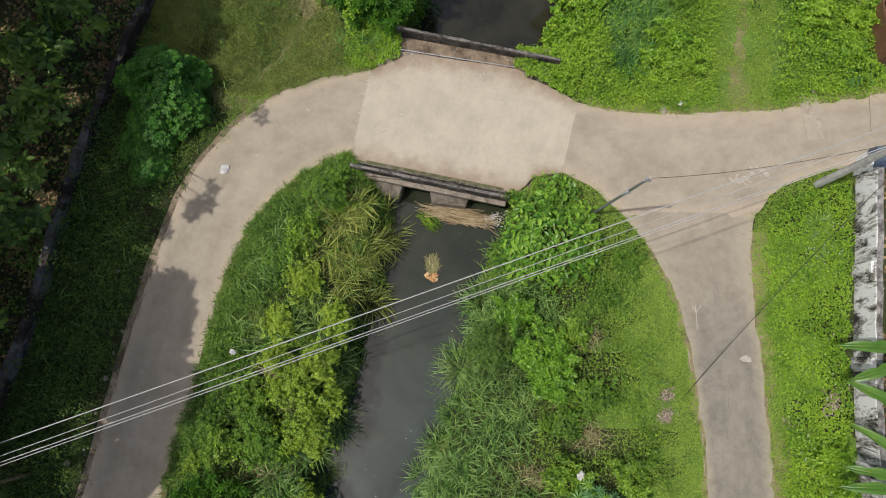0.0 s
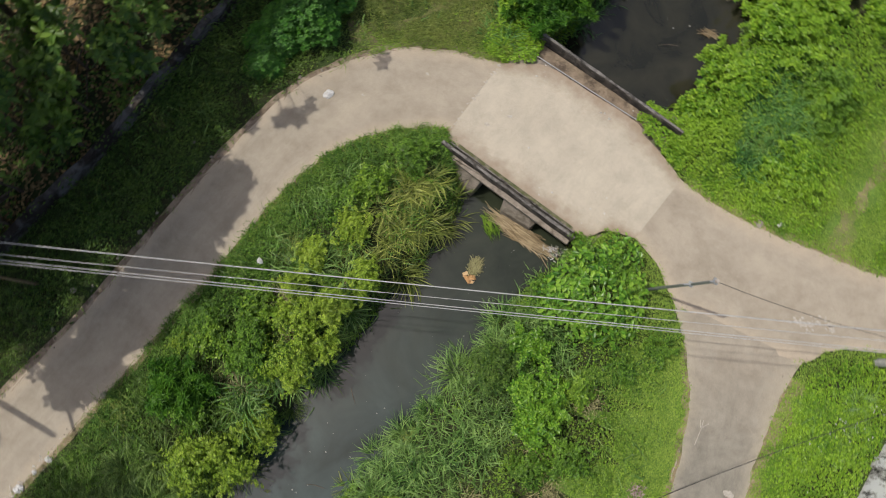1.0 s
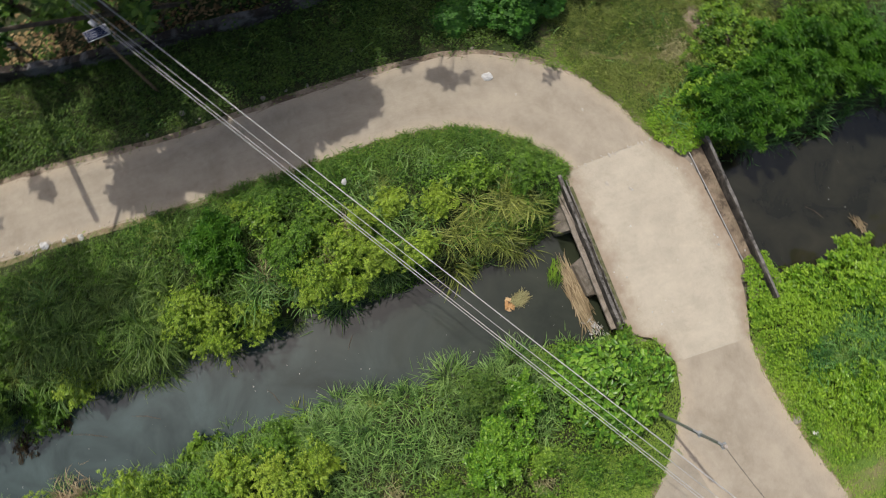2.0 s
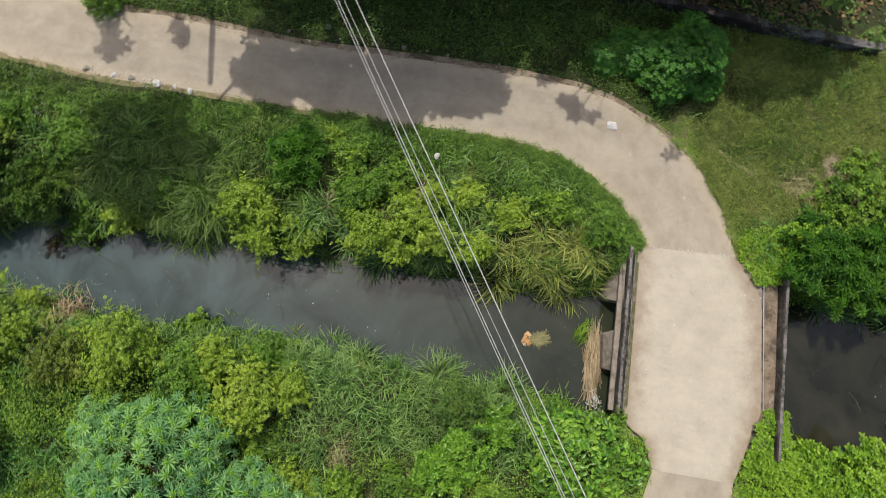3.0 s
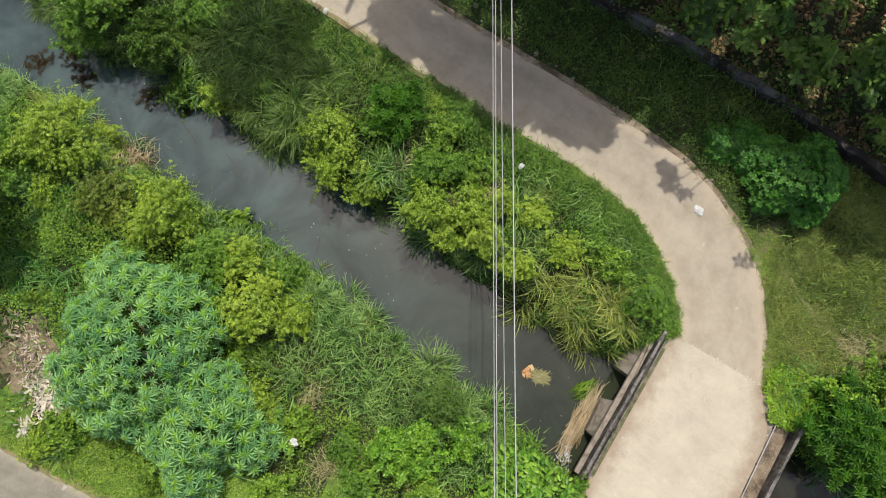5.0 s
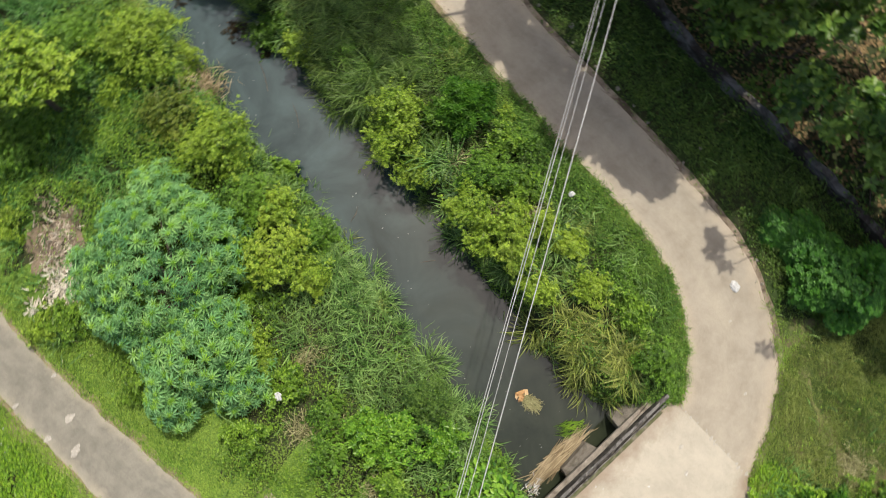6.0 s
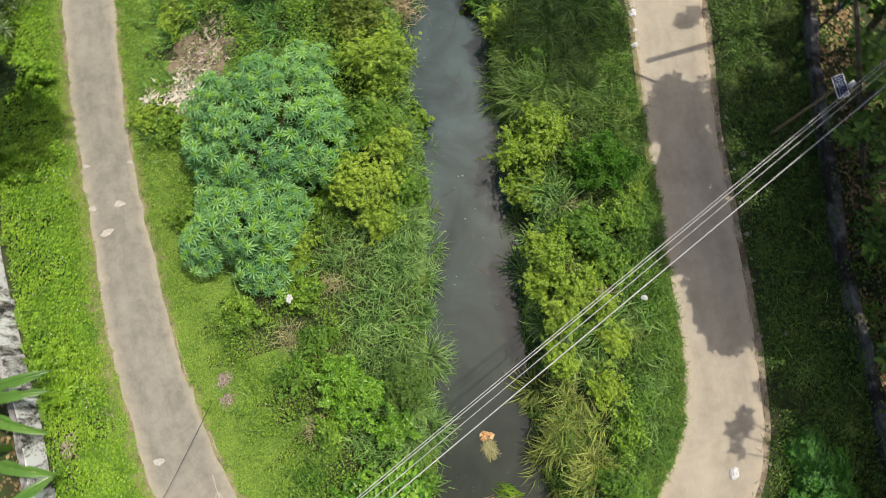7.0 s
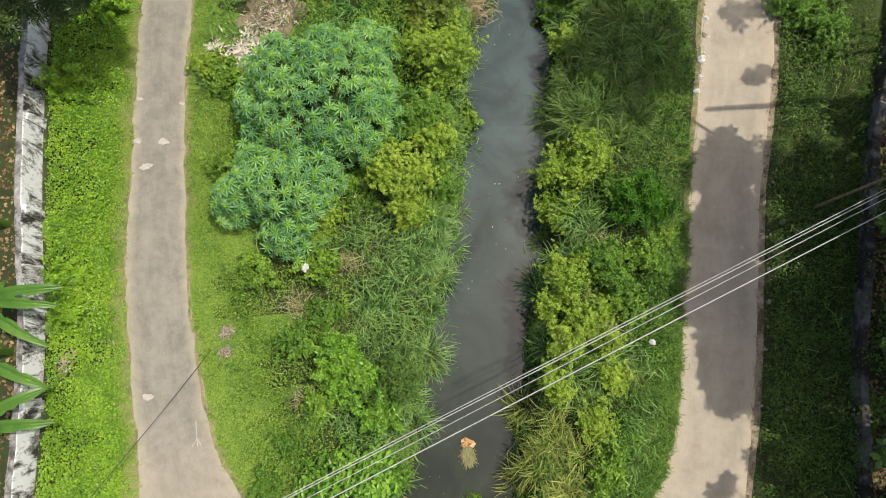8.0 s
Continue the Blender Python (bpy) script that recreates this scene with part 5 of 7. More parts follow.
def leafy_tree(name, at, height, radius, mat, template, leaf, n, label, seed, trunk=0.14, lean=(0, 0), flat=0.5, count=9, category="tree", group="", split=0.42, more=()):
    th = empty(name, (at[0], at[1], -0.05), label, category, group)
    L = [(a + lean[0], b + lean[1], c, d) for a, b, c, d in lobed(radius, height, count, seed, flat)] + [(a - at[0], b - at[1], c, d) for a, b, c, d in more]
    part("trunk", stem_mesh(L, trunk, BARK, lean, split), BARK, th)
    P, D = crown_points(L, n, -0.1)
    part("crown", mesh_np("crown", *strew(template, P, D * 0.45 + np.array([0, 0, 0.55]) + rng.normal(0, 0.28, D.shape), rng.uniform(0.7, 1.15, len(P)) * leaf), mat), None, th)
    return th


BIG5 = fan(5, ROUND, 0.15)
ROW_NEAR = [(14.6, -10.4, 2.8, 1.2), (14.9, -6.9, 2.6, 1.1), (15.1, -2.9, 2.8, 1.1), (15.4, 0.6, 2.8, 1.1), (15.9, 4.4, 2.8, 1.1), (16.6, 6.6, 3.4, 1.3), (17.0, 9.4, 3.4, 1.3), (15.4, -8.8, 3.0, 1.2), (15.6, -4.6, 3.0, 1.2), (16.2, -0.6, 3.2, 1.2), (16.4, 3.2, 3.0, 1.2), (14.4, -13.4, 3.4, 1.4)]
ROW_BACK = [(19.4, -11.4, 4.6, 1.8), (20.6, -6.4, 5, 2.0), (17.4, -6.2, 4.0, 1.6), (17.2, -11.6, 4.2, 1.6), (18.0, 1.2, 3.6, 1.5), (17.8, 7.4, 4.0, 1.6), (16.9, 1.4, 4.4, 1.7), (16.9, 5.0, 4.0, 1.5), (18.6, -8.8, 5.0, 2.0), (19.2, -0.4, 5.2, 2.0), (18.9, 3.9, 5.2, 2.0), (18.4, -14.0, 5.0, 2.2), (18.9, -2.7, 4.4, 1.6), (18.5, -4.6, 4.0, 1.5), (17.3, -1.9, 3.4, 1.3)]
for _i, (_x, _y, _h, _r) in enumerate(ROW_NEAR + ROW_BACK):
    leafy_tree("plantation_tree", (_x, _y), _h, _r, TEAK, BIG5, 0.34, int(52 * _r), "young plantation tree with large drooping leaves behind the wall", 300 + _i, 0.07, group="plantation trees behind the dark wall", count=6)
# unseen tall trees placed behind the plantation to shade the lane; two reach long limbs towards it
# limb-end lobes placed to drop small leaf shadows on the lane
REACH = {7: [(14.1, -2.75, 10.2, 0.28), (13.75, -3.2, 10.1, 0.24), (13.4, -3.75, 10.0, 0.20)], 9: [(12.3, -6.6, 10.3, 0.17)]}
for _i, (_x, _y, _h, _r) in enumerate([(14.6, 1.4, 11.0, 1.7), (14.5, 3.6, 11.4, 1.8), (14.4, 6.0, 11.2, 1.8), (15.0, 8.4, 11.2, 1.6), (18.6, 3.0, 12.6, 2.6), (19.2, 7.4, 12.4, 2.6), (18.8, -1.6, 12.4, 1.2), (17.6, -5.0, 12.0, 2.1), (17.2, -9.4, 12.2, 1.7), (16.2, -6.6, 11.4, 1.5), (16.7, -8.9, 11.6, 1.7), (16.9, -10.7, 11.8, 1.6), (16.5, -7.3, 12.8, 1.5), (16.6, -11.8, 11.4, 1.7), (19.9, -8.3, 12.0, 1.7), (21.6, -4.6, 13, 1.0), (20.8, -10.6, 12.4, 2.4), (23.6, -11.4, 13, 2.4), (22.6, 1.2, 13.4, 2.6), (16.0, 15.1, 11.0, 0.65), (16.5, 12.5, 11.0, 0.42), (16.8, 0.1, 11.6, 1.2), (15.3, -9.8, 11.2, 1.3), (16.7, -1.9, 11.4, 1.2), (18.3, 0.2, 11.6, 0.9)]):
    leafy_tree("shade_tree", (_x + 3.2, _y), _h, _r, TEAK, fan(5, LEAF, 0.15), 0.36, max(16, int(110 * _r * _r - 46 * (_r < 1))) + 8 * len(REACH.get(_i, ())), "unseen tall broad-leaved tree behind the plantation, set for its shade", 400 + _i, 0.09 if _r < 1 else 0.16, (-3.2, 0.0), group="tall trees behind the plantation", count=9, split=0.8, more=REACH.get(_i, ()))
# one more unseen tree, added so that its crown shades the upstream bank
leafy_tree("shade_tree", (16.9, 3.4), 12.2, 2.2, TEAK, fan(5, LEAF, 0.15), 0.36, 620, "unseen tall tree leaning over the lane, added to shade the bank", 431, 0.09, (-5.3, 9.6), group="tall trees behind the plantation", count=9, split=0.86)
leafy_tree("mango_tree", (-16.4, 14.4), 5.4, 2.0, MANGO, fan(9, NARROW, 0.1), 0.30, 820, "dark mango tree with long drooping leaves over the wall", 611, 0.16, (2.3, -1.9))
# second crown kept out of view, added to shade the creepers by the wall
leafy_tree("mango_tree", (-12.8, 18.4), 8.2, 2.0, MANGO, fan(9, NARROW, 0.1), 0.30, 980, "unseen tall mango-leaved tree, added to shade the verge", 613, 0.15, (0.8, -5.5), split=0.7)
leafy_tree("round_tree", (-3.3, 16.8), 4.2, 1.8, YELLOW, FAN5, 0.14, 1300, "round bright yellow-green tree on the bank", 617, 0.14, (0.3, 0.0), 0.7)


def build_banana(at, angles, height, seed):
    r = np.random.default_rng(seed)
    th = empty("banana_plant", (at[0], at[1], -0.05), "banana plant with long torn green leaves behind the white wall", "banana plant", "banana plants behind the white wall")
    bm = bmesh.new()
    tube(bm, [(0, 0, -0.1), (0.03, 0, height * 0.5), (0.0, 0.02, height)], [0.14, 0.11, 0.06], 9)
    part("trunk", bm, BANANA, th)
    for ang in angles:
        ln, a = r.uniform(2.7, 3.2) if abs(ang) < 45 else r.uniform(1.9, 2.5), radians(ang)
        bm = bmesh.new()
        rows = []
        for i in range(15):
            t = i / 14
            w = 0.21 * math.sin(math.pi * min(1, t * 0.93 + 0.07)) ** 0.55
            d = 0.25 + ln * t * 0.95
            z = height + 0.55 * math.sin(t * 2.1) - 0.55 * t * t
            tear = [1 - 0.35 * (r.random() < 0.25) for _ in (0, 1)]
            rows.append([bm.verts.new((d * math.cos(a) - s * math.sin(a), d * math.sin(a) + s * math.cos(a), z + lift)) for s, lift in ((w * tear[0], 0.06), (w * 0.5, 0.05), (0.015, 0), (-0.015, 0), (-w * 0.5, 0.05), (-w * tear[1], 0.06))])
        for p, q in zip(rows, rows[1:]):
            for k in range(5):
                bm.faces.new((p[k], p[k + 1], q[k + 1], q[k]))
        lf = part("leaf", bm, BANANA, th)
        bm = bmesh.new()
        tube(bm, [((0.02 + (0.25 + ln * t * 0.95) * (t > 0)) * math.cos(a), (0.02 + (0.25 + ln * t * 0.95) * (t > 0)) * math.sin(a), height + 0.55 * math.sin(t * 2.1) - 0.55 * t * t - 0.01) for t in (0, 0.01, 0.25, 0.5, 0.75, 1)], [0.035, 0.03, 0.025, 0.02, 0.014, 0.006], 6)
        part("midrib", bm, STRAW, lf, "pale midrib")


build_banana((-15.7, 2.0), (8, -4, -30, 150, 215), 2.1, 1)
build_banana((-15.6, 0.3), (-24, 70, 170, 250), 2.0, 2)
build_banana((-15.5, -2.2), (4, 28, 200, 290), 1.9, 3)
build_banana((-16.2, 5.0), (100, 240), 1.8, 4)


# ---- boundary walls ----
def wall_paint():
    """White limewash, blackened by mould in downward streaks and blotches."""
    m, nt, ln, b = nodes_of("mouldy_limewash")
    geo = nt.new("ShaderNodeNewGeometry").outputs["Position"]
    mp = nt.new("ShaderNodeMapping")
    mp.inputs["Scale"].default_value = (1.0, 1.0, 0.35)
    ln.new(geo, mp.inputs["Vector"])
    big = tex_noise(nt, ln, 1.5, 9, 0.8, mp.outputs[0], 0.5)
    c = ramp(nt, ln, big, [(0.465, (0.84, 0.85, 0.86)), (0.515, (0.36, 0.35, 0.33)), (0.57, (0.032, 0.032, 0.030))])
    c = mixed(nt, ln, ramp(nt, ln, tex_noise(nt, ln, 7, 5, 0.75, mp.outputs[0]), [(0.58, (0, 0, 0)), (0.70, (0.7, 0.7, 0.7))]), c, (0.10, 0.095, 0.085))
    ln.new(c, b.inputs["Base Color"])
    b.inputs["Roughness"].default_value = 0.9
    bumped(nt, ln, b, tex_noise(nt, ln, 30, 4, 0.7, geo), 0.5)
    return m


LIMEWASH = wall_paint()
COPING = speckled("weathered_coping", (0.11, 0.105, 0.10), (0.44, 0.435, 0.42), 3.0, 0.95, 30, 0.7, (0.07, 0.065, 0.055), 0.7)
BLACKWALL = speckled("blackened_render", (0.014, 0.010, 0.007), (0.060, 0.048, 0.038), 2.4, 0.95, 25, 0.8, (0.17, 0.165, 0.16), 0.30)


def wall_along(name, pts, n, thick, height, mat, label, top_mat=None, uneven=0.03):
    """A wall swept along a plan line, with a slightly uneven top."""
    line = smooth_line(pts, n)
    tan = np.gradient(line, axis=0)
    nor = np.stack([-tan[:, 1], tan[:, 0]], 1)
    nor /= np.linalg.norm(nor, axis=1, keepdims=True)
    top = height + uneven * np.array([noise.noise(Vector((p[0] * 1.7, p[1] * 1.7, 5))) * 2 for p in line])
    prof = [(-thick / 2, -0.3, 0), (-thick / 2, 0.97, 1), (-thick / 2 + 0.02, 1.0, 1), (thick / 2 - 0.02, 1.0, 1), (thick / 2, 0.97, 1), (thick / 2, -0.3, 0)]
    V = np.vstack([np.column_stack([line + nor * s, top * k if up else np.full(n, k)]) for s, k, up in prof])
    i = np.arange(n - 1)
    F = np.vstack([np.stack([i + a * n, i + 1 + a * n, i + 1 + (a + 1) * n, i + (a + 1) * n], 1) for a in range(5)])
    caps = np.array([[a * n + e for a in order] for e, order in ((0, (0, 1, 4, 5)), (0, (1, 2, 3, 4)), (n - 1, (5, 4, 1, 0)), (n - 1, (4, 3, 2, 1)))])
    me = mesh_np(name, V, np.vstack([F, caps]), [mat] + ([top_mat] if top_mat else []))
    bm = bmesh.new()
    bm.from_mesh(me)
    bmesh.ops.recalc_face_normals(bm, faces=bm.faces)
    if top_mat:
        for f in bm.faces:
            if abs(f.normal.z) > 0.7:
                f.material_index = 1
    bm.to_mesh(me)
    bm.free()
    return tagged(new(name, me), label, "wall", kind="structure")


wall_along("wall_plantation", WALL_R, 180, 0.30, 0.62, BLACKWALL, "low wall blackened by damp in front of the plantation", None, 0.09)
wl = wall_along("wall_white", WALL_L, 180, 0.26, 1.25, LIMEWASH, "white limewashed wall streaked with black mould", COPING, 0.04)


def build_buttresses():
    line = smooth_line(WALL_L, 400)
    for yy in (-8.6, -4.9, -1.6, 1.9, 5.3, 8.9, 12.5):
        p = line[np.argmin(np.abs(line[:, 1] - yy))]
        bm = bmesh.new()
        box(bm, (0.26, 0.42, 1.4), (p[0] + 0.10, yy, 0.42), 0.03)
        part("buttress", bm, LIMEWASH, wl, "stepped limewashed buttress")


build_buttresses()


def build_tarp():
    """A faded blue sheet folded over the end of the white wall."""
    bm = bmesh.new()
    rows = []
    for k in range(11):
        y = -9.2 + 0.075 * k
        rows.append([bm.verts.new((-14.36 + a + 0.03 * noise.noise(Vector((a * 9, y * 6, 1))), y, z + 0.03 * noise.noise(Vector((a * 7, y * 7, 4))))) for a, z in ((-0.19, 0.75), (-0.17, 1.15), (-0.15, 1.33), (0.0, 1.35), (0.15, 1.33), (0.17, 1.15), (0.20, 0.85))])
    for p, q in zip(rows, rows[1:]):
        for k in range(6):
            bm.faces.new((p[k], p[k + 1], q[k + 1], q[k]))
    bmesh.ops.solidify(bm, geom=bm.faces[:], thickness=0.008)
    me = bpy.data.meshes.new("plastic_tarp")
    bm.to_mesh(me)
    bm.free()
    me.materials.append(speckled("faded_blue_sheet", (0.13, 0.19, 0.28), (0.26, 0.34, 0.45), 4, 0.5, 30, 0.3))
    tagged(new("plastic_tarp", me), "faded blue plastic sheet folded over the wall's end", "tarp")


build_tarp()

# ---- poles, lamp and cables ----
CONCRETE = speckled("pole_concrete", (0.338, 0.338, 0.325), (0.572, 0.572, 0.546), 5.0, 0.85, 50, 0.4)
CABLE = speckled("grey_cable", (0.40, 0.40, 0.39), (0.54, 0.54, 0.53), 8.0, 0.5, 60, 0.0)
BLACKCABLE = speckled("black_cable", (0.015, 0.015, 0.015), (0.035, 0.035, 0.035), 8.0, 0.5, 60, 0.0)
CERAMIC = speckled("insulator_ceramic", (0.35, 0.30, 0.25), (0.5, 0.45, 0.4), 9, 0.3, 50, 0)


def utility_pole(at, height, lean, label, arms=True):
    th = empty("utility_pole", (at[0], at[1], -0.1), label, "pole", "concrete utility poles")
    bm = bmesh.new()
    tube(bm, [(lean[0] * k, lean[1] * k, height * k) for k in (0, 0.25, 0.5, 0.75, 1)], [0.15, 0.135, 0.125, 0.115, 0.10], 8)
    part("shaft", bm, CONCRETE, th)
    if arms:
        for k in (0.86, 0.90, 0.94, 0.98):
            c = Vector((lean[0] * k, lean[1] * k, height * k))
            bm = bmesh.new()
            box(bm, (0.06, 0.34, 0.08), c + Vector((0, 0.12, 0)), 0.008)
            br = part("bracket", bm, STEEL, th)
            bm = bmesh.new()
            tube(bm, [c + Vector((0, 0.28, -0.06)), c + Vector((0, 0.28, 0.0)), c + Vector((0, 0.28, 0.06))], [0.035, 0.05, 0.03], 8)
            part("insulator", bm, CERAMIC, br)
    return th


utility_pole((-12.83, -7.98), 7.6, (0, 0), "grey concrete utility pole on the weedy verge by the white wall")
utility_pole((20.4, 8.2), 7.6, (0, 0), "grey concrete utility pole among the plantation trees")
# stand-in caster, out of view, for the bar of shadow across the lane
utility_pole((17.9, 9.9), 12.6, (-2.6, 1.45), "unseen leaning pole, added to throw a bar of shadow on the lane", False)


def cable(name, a, b, sag, radius, mat, label, n=40):
    bm = bmesh.new()
    a, b = Vector(a), Vector(b)
    tube(bm, [a.lerp(b, i / n) - Vector((0, 0, 4 * sag * (i / n) * (1 - i / n))) for i in range(n + 1)], radius, 6)
    me = bpy.data.meshes.new(name)
    for f in bm.faces:
        f.smooth = True
    bm.to_mesh(me)
    bm.free()
    me.materials.append(mat)
    return tagged(new(name, me), label, "cable", "overhead cables")


cable("overhead_cable", (-12.75, -8.42, 6.75), (20.4, 8.13, 6.75), 0.45, 0.0155, CABLE, "thick pale overhead cable strung between the poles")
cable("overhead_cable", (-12.75, -8.15, 6.75), (20.4, 8.52, 6.75), 0.43, 0.009, CABLE, "thin pale overhead cable strung between the poles")
cable("overhead_cable", (-12.75, -7.86, 6.75), (20.4, 8.64, 6.75), 0.43, 0.011, CABLE, "pale overhead cable strung between the poles")
cable("overhead_cable", (-12.75, -7.80, 6.70), (20.4, 8.74, 6.70), 0.36, 0.010, CABLE, "pale overhead cable strung between the poles")
cable("drop_cable", (-12.75, -8.1, 6.9), (-8.3, 0.45, 0.02), 0.5, 0.012, BLACKCABLE, "slack black stay cable running down to the grass")
cable("drop_cable", (-5.0, -5.62, 5.9), (-12.7, -8.0, 4.7), 0.75, 0.008, BLACKCABLE, "thin dark cable hanging between the poles")


def build_steel_pole():
    th = empty("steel_pole", (-4.7, -5.9, -0.1), "slim galvanised steel pole rising from the broad-leaved bush", "pole")
    top = Vector((-0.32, 0.28, 6.05))
    bm = bmesh.new()
    tube(bm, [(0, 0, 0), top * 0.5, top], [0.055, 0.05, 0.045], 10)
    part("shaft", bm, STEEL, th)
    for k in (0.70, 0.985):
        bm = bmesh.new()
        box(bm, (0.16, 0.16, 0.07), top * k, 0.015)
        cl = part("clamp", bm, STEEL, th)
        bm = bmesh.new()
        box(bm, (0.30 if k < 0.9 else 0.18, 0.05, 0.06), top * k + Vector((0.08, 0.06, 0.05)), 0.01, (0, 0, 35))
        part("bolt_arm", bm, STEEL, cl)
    bm = bmesh.new()
    tube(bm, [top, top + Vector((0, 0, 0.06))], [0.06, 0.05], 10)
    part("cap", bm, CERAMIC, th, "pale end cap")


build_steel_pole()


def panel_cells():
    m, nt, ln, b = nodes_of("solar_cells")
    pos = nt.new("ShaderNodeTexCoord").outputs["Object"]
    b.inputs["Roughness"].default_value = 0.18
    ln.new(ramp(nt, ln, tex_noise(nt, ln, 9, 2, 0.5, pos), [(0.3, (0.012, 0.018, 0.05)), (0.7, (0.03, 0.045, 0.11))]), b.inputs["Base Color"])
    return m


WHITEMETAL = speckled("white_metal", (0.55, 0.56, 0.57), (0.72, 0.73, 0.74), 6, 0.45, 60, 0.0)


def build_solar_lamp():
    th = empty("solar_street_lamp", (13.85, 5.62, -0.05), "solar street lamp with a small framed panel on a slim pole", "street lamp")
    bm = bmesh.new()
    tube(bm, [(0, 0, 0), (0, 0, 2.2), (0, 0, 4.4)], [0.055, 0.05, 0.045], 10)
    part("pole", bm, speckled("rusty_steel", (0.16, 0.10, 0.05), (0.34, 0.25, 0.15), 5, 0.7, 40, 0.3), th, "tan rusted pole")
    cells, frm = panel_cells(), WHITEMETAL
    tilt = pose(0, -0.02, 4.55, 12, 0, 8)
    bm = bmesh.new()
    box(bm, (0.40, 0.72, 0.03), (0, 0, 0), 0.004)
    bm.transform(tilt)
    pn = part("panel", bm, frm, th, "white framed solar panel")
    for i in range(4):
        for j in range(9):
            bm = bmesh.new()
            box(bm, (0.082, 0.068, 0.006), (-0.135 + 0.09 * i, -0.304 + 0.076 * j, 0.018), 0)
            bm.transform(tilt)
            part("cell", bm, cells, pn)
    bm = bmesh.new()
    box(bm, (0.5, 0.05, 0.05), (0.20, -0.12, 4.42), 0.01, (0, 0, 25))
    part("arm", bm, STEEL, th)
    bm = bmesh.new()
    box(bm, (0.26, 0.14, 0.06), (0.48, 0.02, 4.40), 0.02, (0, 0, 25))
    part("lamp_head", bm, WHITEMETAL, th)


build_solar_lamp()

# ---- bridge fittings and what the canal carries ----
def build_rail():
    th = empty("pipe_rail", (0.93, -11.31, 0.09), "thin galvanised pipe lying along the bridge edge", "pipe")
    bm = bmesh.new()
    tube(bm, [(2.25, -0.10, 0), (0, 0.01, 0), (-2.25, 0.10, 0)], 0.021, 8)
    part("pipe", bm, STEEL, th)
    for x in (2.1, 0.7, -0.8, -2.1):
        bm = bmesh.new()
        box(bm, (0.07, 0.07, 0.12), (x, -0.045 * x, -0.05), 0.008)
        part("foot", bm, MOSSY, th)


build_rail()


def straw(name, n, at, rx, ry, turn, z, lo, hi, mat, label, category, thick=0.014, kind="stuff", spread=0.38):
    """A mat of lying stalks."""
    bm = bmesh.new()
    r = np.random.default_rng(len(name) + n)
    for _ in range(n):
        a, q = r.uniform(0, math.tau), math.sqrt(r.random())
        x, y = q * rx * math.cos(a), q * ry * math.sin(a)
        b, ln = radians(turn) + r.normal(0, spread), r.uniform(lo, hi)
        d = Vector((math.cos(b), math.sin(b), r.uniform(-0.08, 0.08))) * ln / 2
        c = Vector((at[0] + x * math.cos(radians(turn)) - y * math.sin(radians(turn)), at[1] + x * math.sin(radians(turn)) + y * math.cos(radians(turn)), z + r.uniform(0.0, 0.10)))
        t = r.uniform(0.6, 1.3) * thick
        tube(bm, [c - d, c + Vector((0, 0, r.uniform(-0.02, 0.03))), c + d], [t, t, t * 0.5], 4)
    me = bpy.data.meshes.new(name)
    bm.to_mesh(me)
    bm.free()
    me.materials.append(mat)
    return tagged(new(name, me), label, category, kind=kind)


PALESTALK = leafy("pale_dead_grass", (0.18, 0.17, 0.07), (0.36, 0.35, 0.16), (0.52, 0.49, 0.27), 0.8, 0.1)
DRYSTALK = leafy("dry_stalk", (0.14, 0.10, 0.05), (0.36, 0.27, 0.15), (0.60, 0.50, 0.33), 0.8, 0.1)
straw("stalk_raft", 260, (0.15, -5.55), 1.2, 0.30, -4, WATER_Z + 0.02, 0.5, 1.5, DRYSTALK, "raft of dead reed stalks caught against the bridge pier", "debris", spread=0.22)
straw("stalk_raft_weed", 60, (1.25, -5.25), 0.5, 0.35, 140, WATER_Z + 0.01, 0.2, 0.6, HERB, "green weed caught beside the stalk raft", "debris")


def dead_patch(x, y, r, mat=PALESTALK, label="patch of dead straw-coloured grass among the weeds"):
    """Straw-coloured blades standing thinly among the green ones."""
    n = int(420 * r)
    u, v = x + rng.normal(0, 0.55 * r, n), y + rng.normal(0, 0.55 * r, n)
    P = np.stack([u, v, ground_z(u, v)], 1)
    h = n // 2
    stuff("dead_grass_patch", joined(strew(arch(20, 0.030), P[:h], tilted(h, 0.7), rng.uniform(0.3, 0.75, h)), strew(arch(30, 0.026), P[h:], tilted(n - h, 0.9), rng.uniform(0.3, 0.8, n - h))), mat, label, "grass")


for _x, _y, _r in ((-4.3, 0.9, 0.55), (-5.2, 1.9, 0.5), (-4.9, -1.4, 0.4), (-3.4, 3.6, 0.4), (5.7, 4.6, 0.5), (5.9, 1.2, 0.55), (5.3, 2.3, 0.4), (7.0, -12.8, 0.6), (-0.6, 14.6, 0.45), (4.5, -0.2, 0.35), (-4.4, 12.6, 0.5)):
    dead_patch(_x, _y, _r)
for _x, _y, _r in ((8.75, 7.7, 0.6), (9.3, -10.9, 0.8), (10.4, -11.6, 0.9), (8.7, -11.5, 0.6), (11.4, -11.0, 0.7), (9.9, -12.6, 0.7), (7.9, 13.6, 0.7), (6.1, 13.6, 0.9), (6.6, 15.2, 0.6), (8.2, 12.4, 0.6), (6.3, 3.2, 0.6), (5.2, -1.4, 0.6), (6.9, -0.6, 0.5), (-0.3, 3.2, 0.5), (4.9, 4.0, 0.5)):
    dead_patch(_x, _y, _r, OLIVE, "patch of yellowish olive grass among the weeds")


